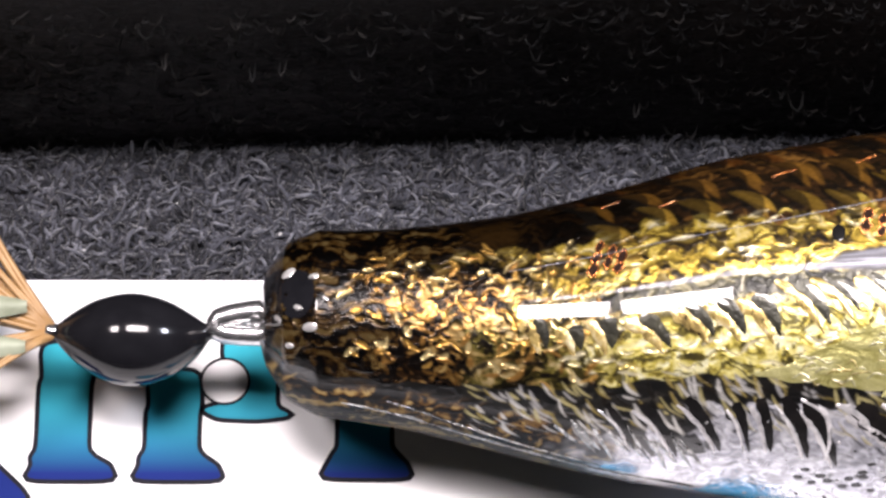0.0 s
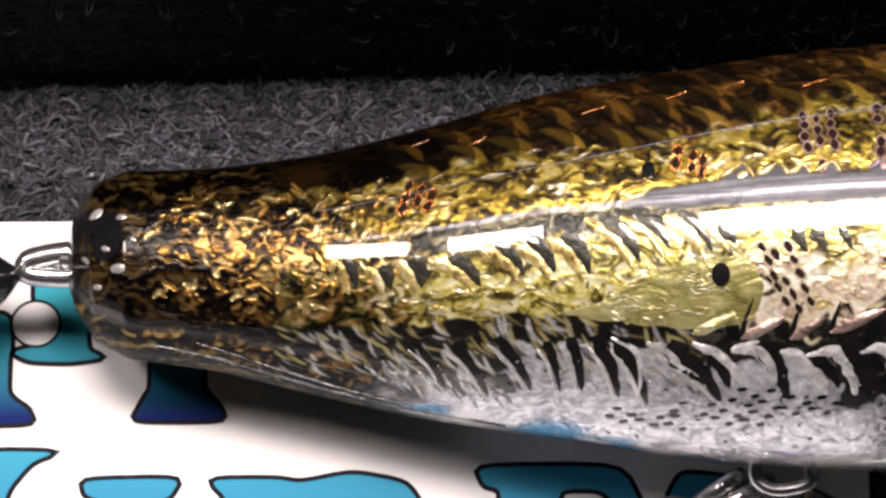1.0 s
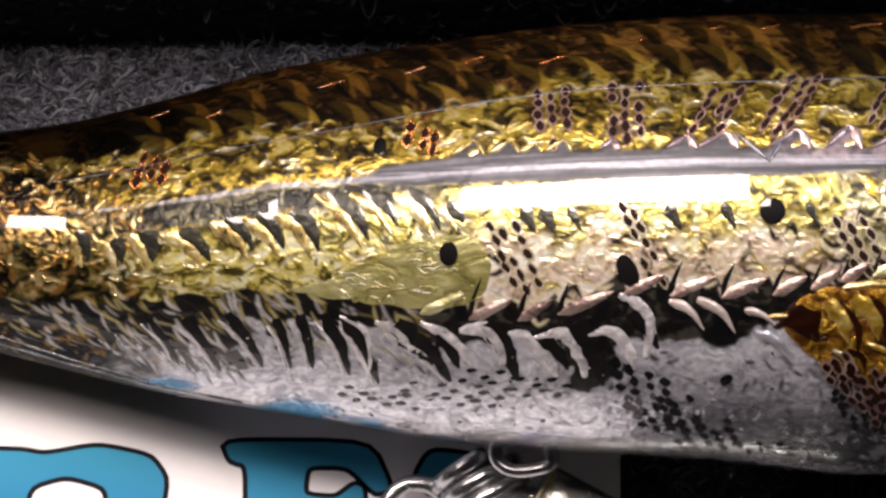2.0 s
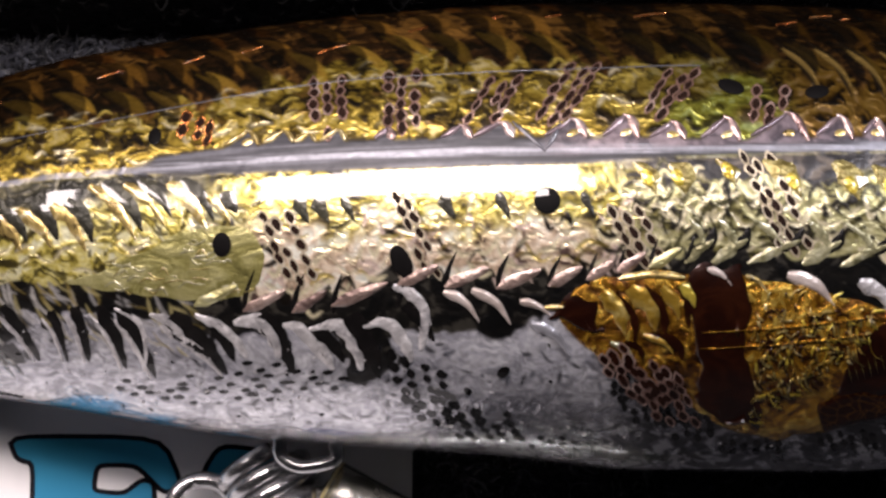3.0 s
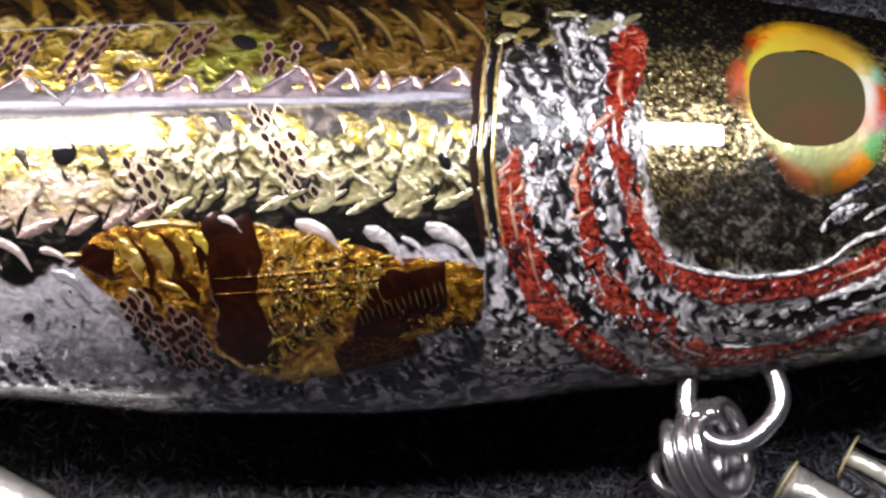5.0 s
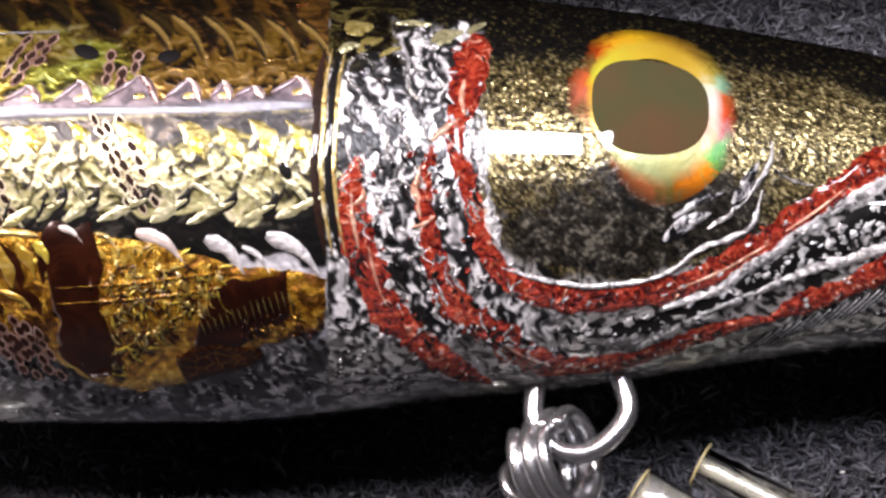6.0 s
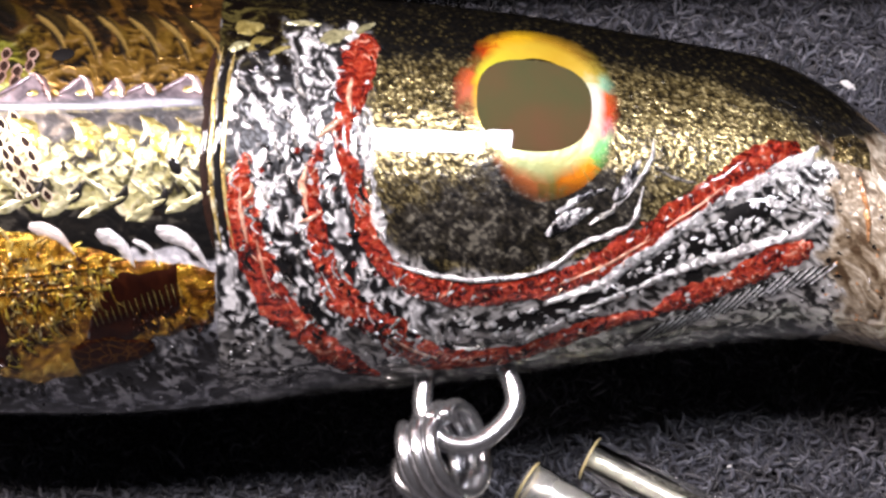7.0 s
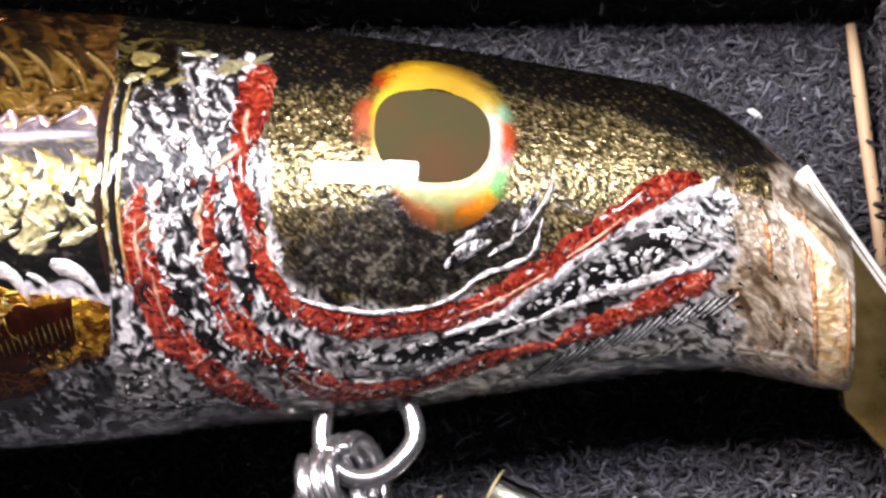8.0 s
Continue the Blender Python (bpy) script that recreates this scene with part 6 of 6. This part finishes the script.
def fleck(name, x, a, size, mat, lift):
    """An uneven little chip of foil."""
    r, tilt, long = radius_at(x) * math.pi / 180, rng.uniform(0, TAU), rng.uniform(0.35, 0.9)
    verts = [skin(x, a, lift + size * 0.4)]
    for g in range(7):
        f, q = g * TAU / 7, size * rng.uniform(0.45, 1.5)
        u, v = q * math.cos(f), q * long * math.sin(f)
        verts.append(skin(x + u * math.cos(tilt) - v * math.sin(tilt), a + (u * math.sin(tilt) + v * math.cos(tilt)) / r, lift))
    under(mesh_object(name, verts, [(0, 1 + g, 1 + (g + 1) % 7) for g in range(7)], mat), lure)


for k in range(120):
    x = rng.uniform(3.2, 9.1)
    fleck("belly_fleck", x, rng.uniform(float(EDGE_BLACK_LOW(x)) + 4, 104), rng.uniform(0.008, 0.020), (M_RIDGE, M_SPOT, M_LOBE)[k % 3], 0.003)
# beaded foil along the jaw line, and chips over the gill plate
for k in range(150):
    x = 10.55 + 2.4 * (k + rng.random()) / 150
    a = float(np.interp(x, [10.57, 10.87, 11.23, 11.6, 11.96, 12.33, 12.88], [74, 77, 75, 68, 58.5, 47, 30])) + rng.uniform(-5, 6)
    fleck("jaw_bead", x, a, rng.uniform(0.016, 0.050), M_RIDGE if k % 5 else M_SPOT, 0.012)
for k in range(110):
    a = rng.uniform(-14, 84)
    x = 9.3 + 0.65 * rng.random() + max(0.0, a - 40) * 0.012
    fleck("foil_chip", x, a, rng.uniform(0.012, 0.04), (M_RIDGE, M_SPOT, M_SPOT, M_RIDGE, M_CRINKLE)[k % 5], 0.014)
for k in range(60):
    x = rng.uniform(12.6, 13.15)
    fleck("foil_chip", x, rng.uniform(10, 80), rng.uniform(0.010, 0.028), M_SPOT if k % 2 else M_RIDGE, 0.008)
for path, n_fleck in (([(10.01, -14.6), (9.92, 14.3), (9.98, 36.3), (10.18, 52.3), (10.61, 62.2), (11.16, 62.6), (11.7, 52.6), (12.21, 34.8), (12.69, 14.3)], 60),
                      ([(9.73, 19.4), (9.73, 45.8), (10.03, 68.6), (10.43, 86.6), (10.98, 92.2), (11.53, 82.2), (11.97, 78.4), (12.45, 64.8), (12.97, 47.7)], 56),
                      ([(9.32, 24.0), (9.32, 41.4), (9.49, 64.4), (9.77, 80.4), (10.13, 96.7)], 36)):
    line = spline(path, n_fleck)
    for k, (x, a) in enumerate(line):
        side = rng.choice((-1, 1)) * rng.uniform(0.06, 0.15)
        fleck("paint_chip", x + side, a + rng.uniform(-3, 3), rng.uniform(0.008, 0.030), (M_RIDGE, M_RED, M_SPOT, M_RED, M_RIDGE)[k % 5], 0.016)
for k in range(90):
    x = rng.uniform(9.15, 9.75)
    fleck("foil_chip", x, rng.uniform(66, 98), rng.uniform(0.010, 0.032), M_RIDGE if k % 2 else M_SPOT, 0.004)
for k in range(70):
    fleck("nose_fleck", rng.uniform(13.05, 13.55), rng.uniform(4, 90), rng.uniform(0.006, 0.018), (M_RIDGE, M_SPOT, M_ORANGE)[k % 3], 0.003)
for k in range(80):
    a = rng.uniform(-10, 86)
    x = 9.22 + 0.85 * rng.random() + max(0.0, a - 40) * 0.013
    d, e = rng.uniform(-0.06, 0.06), rng.uniform(3, 8)
    ribbon("foil_shred", [(x, a), (x + d, a + e * 0.5), (x + d * 0.6 + 0.05, a + e)], rng.uniform(0.020, 0.048), (M_RIDGE, M_SPOT, M_RIDGE, M_JAW)[k % 4], (0.016 if k % 2 else 0.009) + 0.0003 * (k % 5), 8, leaf, cols=4, dome=0.008, ragged=0.5)
for x0, a0, x1, a1, w_, m in ((9.20, -17, 9.38, -20, 0.16, M_OLIVE_LEAF), (9.52, -22, 9.75, -23, 0.06, M_BLADE_PALE), (9.74, -14, 9.95, -21, 0.13, M_BLADE_PALE), (9.62, -15, 9.80, -13, 0.10, M_RIDGE), (9.16, -9, 9.30, -12, 0.07, M_BLADE_PALE), (9.28, -9, 9.44, -15, 0.08, M_OLIVE_LEAF),
                          (9.98, -20, 10.10, -26, 0.06, M_BLADE_PALE), (9.42, -8, 9.56, -12, 0.05, M_OLIVE_LEAF)):
    ribbon("foil_leaf", [(x0, a0), ((x0 + x1) / 2, (a0 + a1) / 2 - 1), (x1, a1)], w_, m, 0.006, 12, leaf, cols=5, dome=0.008, ragged=0.35)
# wrinkles of clear lacquer round the cheek
for pts, w, m in (([(11.28, 38), (11.45, 33), (11.62, 30)], 0.05, M_CRINKLE),
                  ([(11.74, 33), (11.82, 27), (11.90, 20), (11.92, 12)], 0.03, M_RIDGE), ([(11.5, 42), (11.62, 38), (11.74, 33)], 0.04, M_JAW), ([(11.92, 22), (12.06, 26), (12.2, 27)], 0.03, M_JAW)):
    ribbon("lacquer_wrinkle", pts, w, m, 0.012, 20, leaf, ragged=0.6, cols=4)


# ---- the eye ----
def eye_disc(name, x, a, rx, ry, inner, mat, height, square=2.0, parent=None, label=""):
    r = radius_at(x) * math.pi / 180
    rings, segs, verts = 10, 56, []
    for i in range(rings):
        rho = inner + (1 - inner) * i / (rings - 1)
        for k in range(segs):
            f = k * TAU / segs
            c, s = math.cos(f), math.sin(f)
            q = (abs(c) ** square + abs(s) ** square) ** (-1 / square)
            u, v = rx * rho * q * c, ry * rho * q * s
            up = height(math.hypot(u / 0.57, v / 0.64))
            verts.append(skin(x + u, a - v / r, up if i < rings - 1 or inner == 0 else 0.0015))
    faces = grid_faces(rings, segs, True)
    centre = skin(x, a, 0)
    turn = Euler((radians(a - 10), 0, 0)).to_matrix()
    local = [turn.transposed() @ (v - centre) for v in verts]
    ob = mesh_object(name, local, faces, mat, None, label)
    ob.matrix_world = Matrix.Translation(centre) @ turn.to_4x4()
    return ob


dome = lambda rho: 0.003 + 0.016 * max(0.0, 1 - rho * rho)
eye = eye_disc("eye", 11.165, 1.5, 0.56, 0.69, 0.5, M_EYE, dome, label="holographic yellow and red eye ring")
pupil = eye_disc("pupil", 11.14, 2.6, 0.375, 0.345, 0.0, M_PUPIL, lambda rho: dome(rho) + 0.0018, 2.5, label="olive brown pupil")
bpy.context.view_layer.update()
for ob, up in ((eye, lure), (pupil, eye)):
    ob.parent = up
    ob.matrix_parent_inverse = up.matrix_world.inverted()
    bpy.context.view_layer.update()

# ---- nose lip ----
lip_line = [(13.587, 0.27, 1.70), (14.153, -0.42, 1.30), (15.3, -1.75, 0.55), (15.1, -2.35, 0.20), (14.19, -1.33, 0.60), (13.90, -1.06, 0.72)]
n_ = Vector((0.3, -0.5, 0.8)).normalized() * 0.05
lv = [(Vector(p) + n_ * s) * U for s in (-1, 1) for p in lip_line]
k_ = len(lip_line)
under(mesh_object("lip", lv, [tuple(range(k_))[::-1], tuple(range(k_, 2 * k_))] + [(i, (i + 1) % k_, k_ + (i + 1) % k_, k_ + i) for i in range(k_)], M_LIP, None, "clear tan plastic diving lip", smooth=False), lure)
under(mesh_object("lip_edge", *tube([lip_line[0], lip_line[1], lip_line[2]], 0.050, 6, 20), M_RIM, None, "frosted edge of the lip"), lure)

# ---- tail wire, bead and feather ----
swivel = thing("tail_swivel", (0.2, 0.28, 0.9), "nickel wire swivel linking lure tail to bead", "swivel")
loop = [(0.62, 0.235, 0.93), (0.36, 0.25, 0.94), (0.10, 0.215, 0.91), (0.05, 0.165, 0.89), (0.10, 0.115, 0.88), (0.36, 0.095, 0.89), (0.62, 0.11, 0.92)]
under(mesh_object("ring", *tube(loop, 0.074, 12, 40), M_STEEL), swivel)
under(mesh_object("pin", *tube([(-0.12, 0.135, 0.85), (0.02, 0.15, 0.86), (0.14, 0.15, 0.89)], 0.038, 10, 12), M_STEEL), swivel)
under(mesh_object("ring", *tube([(0.30, 0.20, 0.94), (0.46, 0.16, 0.99), (0.60, 0.20, 0.98)], 0.06, 10, 14), M_STEEL), swivel)

bead = thing("bead", (-0.52, 0.2, 0.45), "glossy black oval bead before the feathered tail", "bead")
under(mesh_object("bead_body", *tube([(-1.06, 0.16, 0.77), (-0.8, 0.13, 0.77), (-0.5, 0.10, 0.78), (-0.2, 0.11, 0.81), (0.02, 0.135, 0.85)], 0.315, 24, 40,
                                     lambda s: max(0.12, math.sin(math.pi * min(0.97, max(0.03, s))) ** 0.75)), M_BEAD), bead)
under(mesh_object("collar", *tube([(-0.16, 0.12, 0.82), (-0.10, 0.125, 0.83)], 0.10, 16, 4), M_STEEL), bead)
under(mesh_object("collar", *tube([(-1.10, 0.165, 0.77), (-1.02, 0.16, 0.77)], 0.055, 14, 4), M_STEEL), bead)

feather = thing("feather_dressing", (-1.5, 0.25, 0.6), "brown and pale green feather fibres tied behind the bead", "feather")
for k in range(90):
    deg_ = rng.uniform(14, 60) if k % 3 else rng.uniform(-44, -14)
    u_, v_, q = math.cos(radians(deg_)), math.sin(radians(deg_)), rng.uniform(-0.14, 0.22)
    y0_ = 0.16 + rng.uniform(-0.03, 0.03)
    under(mesh_object("barb", *tube([(-1.04, y0_, 0.78), (-1.04 - 0.7 * u_, y0_ + 0.62 * v_, 0.80 + q * 0.5), (-1.04 - 1.7 * u_, y0_ + 1.7 * v_, 0.80 + q)], rng.uniform(0.012, 0.026), 5, 10, lambda s_: 1.1 - 0.6 * s_), M_BARB), feather)
for y_, z_ in ((0.30, 0.88), (0.02, 0.86)):
    v_ = []
    for i in range(14):
        s = i / 13
        w = 0.11 * math.sin(math.pi * (0.08 + 0.84 * s)) ** 0.7
        for j in range(5):
            q = j / 2 - 1
            v_.append(Vector((-1.22 - 1.1 * s, y_ + w * q - 0.02 * s, z_ + 0.05 * (1 - q * q) + 0.04 * s)) * U)
    under(mesh_object("plume", v_, grid_faces(14, 5), M_PLUME, None, "pale green soft feather"), feather)


# ---- belly hardware ----
def coil(centre, axis, up, radius, wire, turns, pitch):
    a, u = Vector(axis).normalized(), Vector(up)
    u = (u - a * u.dot(a)).normalized()
    v = a.cross(u)
    n = int(turns * 22)
    pts = [Vector(centre) + u * radius * math.cos(TAU * turns * k / n) + v * radius * math.sin(TAU * turns * k / n) + a * pitch * turns * (k / n - 0.5) for k in range(n + 1)]
    return tube([tuple(p) for p in pts], wire, 10, n * 2)


def eyelet(x, a, half, depth, wire):
    base = [(x - half, a), (x + half, a)]
    o = (skin(x, a, 1.0) - skin(x, a, 0.0)).normalized()
    p0, p1 = (skin(*b, -0.12) / U for b in base)
    mid = (p0 + p1) / 2
    return [tuple(p0), tuple(p0 + o * (0.12 + depth * 0.5) - Vector((0.02, 0, 0))), tuple(mid + o * (0.12 + depth) - Vector((half * 0.5, 0, 0))), tuple(mid + o * (0.12 + depth) + Vector((half * 0.5, 0, 0))),
            tuple(p1 + o * (0.12 + depth * 0.5) + Vector((half * 0.45, 0, 0))), tuple(p1)]


under(mesh_object("eyelet", *tube(eyelet(10.68, 104, 0.24, 0.46, 0.05), 0.068, 12, 40), M_STEEL, None, "nickel wire belly eyelet"), lure)
under(mesh_object("eyelet", *tube(eyelet(4.98, 118, 0.14, 0.14, 0.05), 0.045, 12, 40), M_STEEL, None, "nickel wire belly eyelet"), lure)

ring_a = thing("split_ring", (10.45, -1.5, 0.1), "coiled nickel split ring hanging from the belly eyelet", "split ring", "split rings")
axis_a = Vector((0.84, 0.05, 0.52)).normalized()
for k in (-1, 0, 1):
    under(mesh_object("loop", *coil(tuple(Vector((10.57, -1.73, 1.04)) + axis_a * 0.108 * k), axis_a, (0, 0.5, 0.85), 0.31 - 0.01 * abs(k), 0.052, 1.02, 0.10), M_STEEL), ring_a)
ring_b = thing("split_ring", (4.6, -1.45, 0.1), "coiled nickel split ring beside the lettered card", "split ring", "split rings")
under(mesh_object("coil", *coil((4.76, -1.41, 0.42), (0.45, -0.88, -0.15), (0, 0.5, 0.85), 0.26, 0.058, 3.3, 0.12), M_STEEL), ring_b)
under(mesh_object("coil", *coil((4.318, -1.544, 0.34), (0.0, -0.4, 1.0), (0, 0.9, 0.2), 0.21, 0.056, 1.05, 0.06), M_STEEL), ring_b)


def sleeve(start, way, length, outer, shank, label):
    """A clear tube over a hook shank."""
    w = Vector(way).normalized()
    a, b = Vector(start), Vector(start) + w * length
    ob = thing("hook_sleeve", start, label, "hook sleeve", "hook sleeves")
    n, segs = 2, 20
    u = w.cross(Vector((0, 0, 1))).normalized()
    v = w.cross(u)
    verts = [(p + (u * math.cos(f) + v * math.sin(f)) * r) * U for p, r in ((a, outer), (b, outer), (b, outer * 0.72), (a, outer * 0.72)) for f in np.arange(segs) * TAU / segs]
    faces = [(i * segs + j, i * segs + (j + 1) % segs, ((i + 1) % 4) * segs + (j + 1) % segs, ((i + 1) % 4) * segs + j) for i in range(4) for j in range(segs)]
    under(mesh_object("sleeve", verts, faces, M_TUBE, None, "clear yellowish vinyl sleeve"), ob).visible_shadow = False
    rim = [tuple(a + (u * math.cos(f) + v * math.sin(f)) * outer * 0.95) for f in np.linspace(0, TAU, 25)]
    under(mesh_object("sleeve_rim", *tube(rim, outer * 0.065, 6, 40), M_SLEEVE_RIM, None, "yellowed cut edge of the sleeve"), ob)
    if shank:
        under(mesh_object("shank", *tube([tuple(a - w * 0.03), tuple(a + w * 0.3), tuple((a + b) / 2), tuple(b)], shank, 12, 12), M_SHANK, None, "pale tinned hook shank"), ob)
    return ob


sleeve((11.12, -1.68, 0.26), (0.644, -0.40, -0.02), 2.4, 0.170, 0.132, "clear vinyl sleeve over a nickel hook shank on felt")
sleeve((11.56, -1.46, 0.16), (0.82, -0.44, 0.0), 2.4, 0.160, 0.060, "clear vinyl sleeve over a thin hook shank on felt")
sleeve((5.13, -1.42, 0.46), (0.872, -0.47, -0.06), 2.2, 0.195, 0.150, "clear vinyl sleeve over a nickel hook shank beside card")
sleeve((5.645, -1.50, 0.22), (0.392, -0.22, -0.02), 2.2, 0.085, 0.0, "thin clear vinyl sleeve beside the card")
hook_a = thing("treble_hook", (10.7, -1.8, 0.2), "nickel treble hook hanging on the split ring", "hook", "hooks")
under(mesh_object("hook_eye", *coil((10.40, -1.66, 0.40), (0.3, 0.2, 1.0), (1, 0, 0), 0.17, 0.045, 1.0, 0.02), M_STEEL), hook_a)
under(mesh_object("shank", *tube([(10.45, -1.72, 0.40), (10.78, -1.96, 0.34), (11.3, -2.35, 0.28)], 0.065, 10, 16), M_STEEL), hook_a)
hook_b = thing("treble_hook", (4.9, -1.6, 0.2), "nickel treble hook beside the lettered card", "hook", "hooks")
under(mesh_object("shank", *tube([(4.85, -1.45, 0.50), (5.05, -1.52, 0.42), (5.6, -1.95, 0.34)], 0.07, 10, 16), M_STEEL), hook_b)

# ---- small things ----
stick = mesh_object("toothpick", *tube([(14.12, 2.05, 0.10), (14.20, 1.15, 0.09), (14.28, 0.17, 0.08), (14.28, -1.2, 0.08)], 0.052, 8, 30, lambda s: min(1, 0.75 + 2 * s)), M_WOOD)
tagged(stick, "pale wooden toothpick lying along the felt wall", "toothpick")


def lint(name, x, y, z, r, stretch=1.0):
    bm = bmesh.new()
    bmesh.ops.create_icosphere(bm, subdivisions=1, radius=r * U)
    for v in bm.verts:
        v.co.x *= stretch * rng.uniform(0.8, 1.2)
        v.co.z *= 0.5
    me = bpy.data.meshes.new(name)
    bm.to_mesh(me)
    bm.free()
    me.materials.append(M_LINT)
    ob = new(name, me)
    ob.matrix_world = pose(x * U, y * U, z * U, 0, 0, rng.uniform(0, 180))
    return tagged(ob, "tiny white lint crumb caught on dark felt", "lint", "lint crumbs")


lint("lint", 13.417, 1.387, 0.06, 0.03, 2.2)
for k in range(46):
    x = rng.uniform(-1.5, 14.2)
    y = rng.uniform(1.0, wall_y(x) - 0.05) if k % 2 else rng.uniform(-2.6, -1.1)
    if k % 2 or x > 5.9:
        lint("lint", x, y, 0.05, rng.uniform(0.006, 0.012), rng.uniform(1, 2.2))
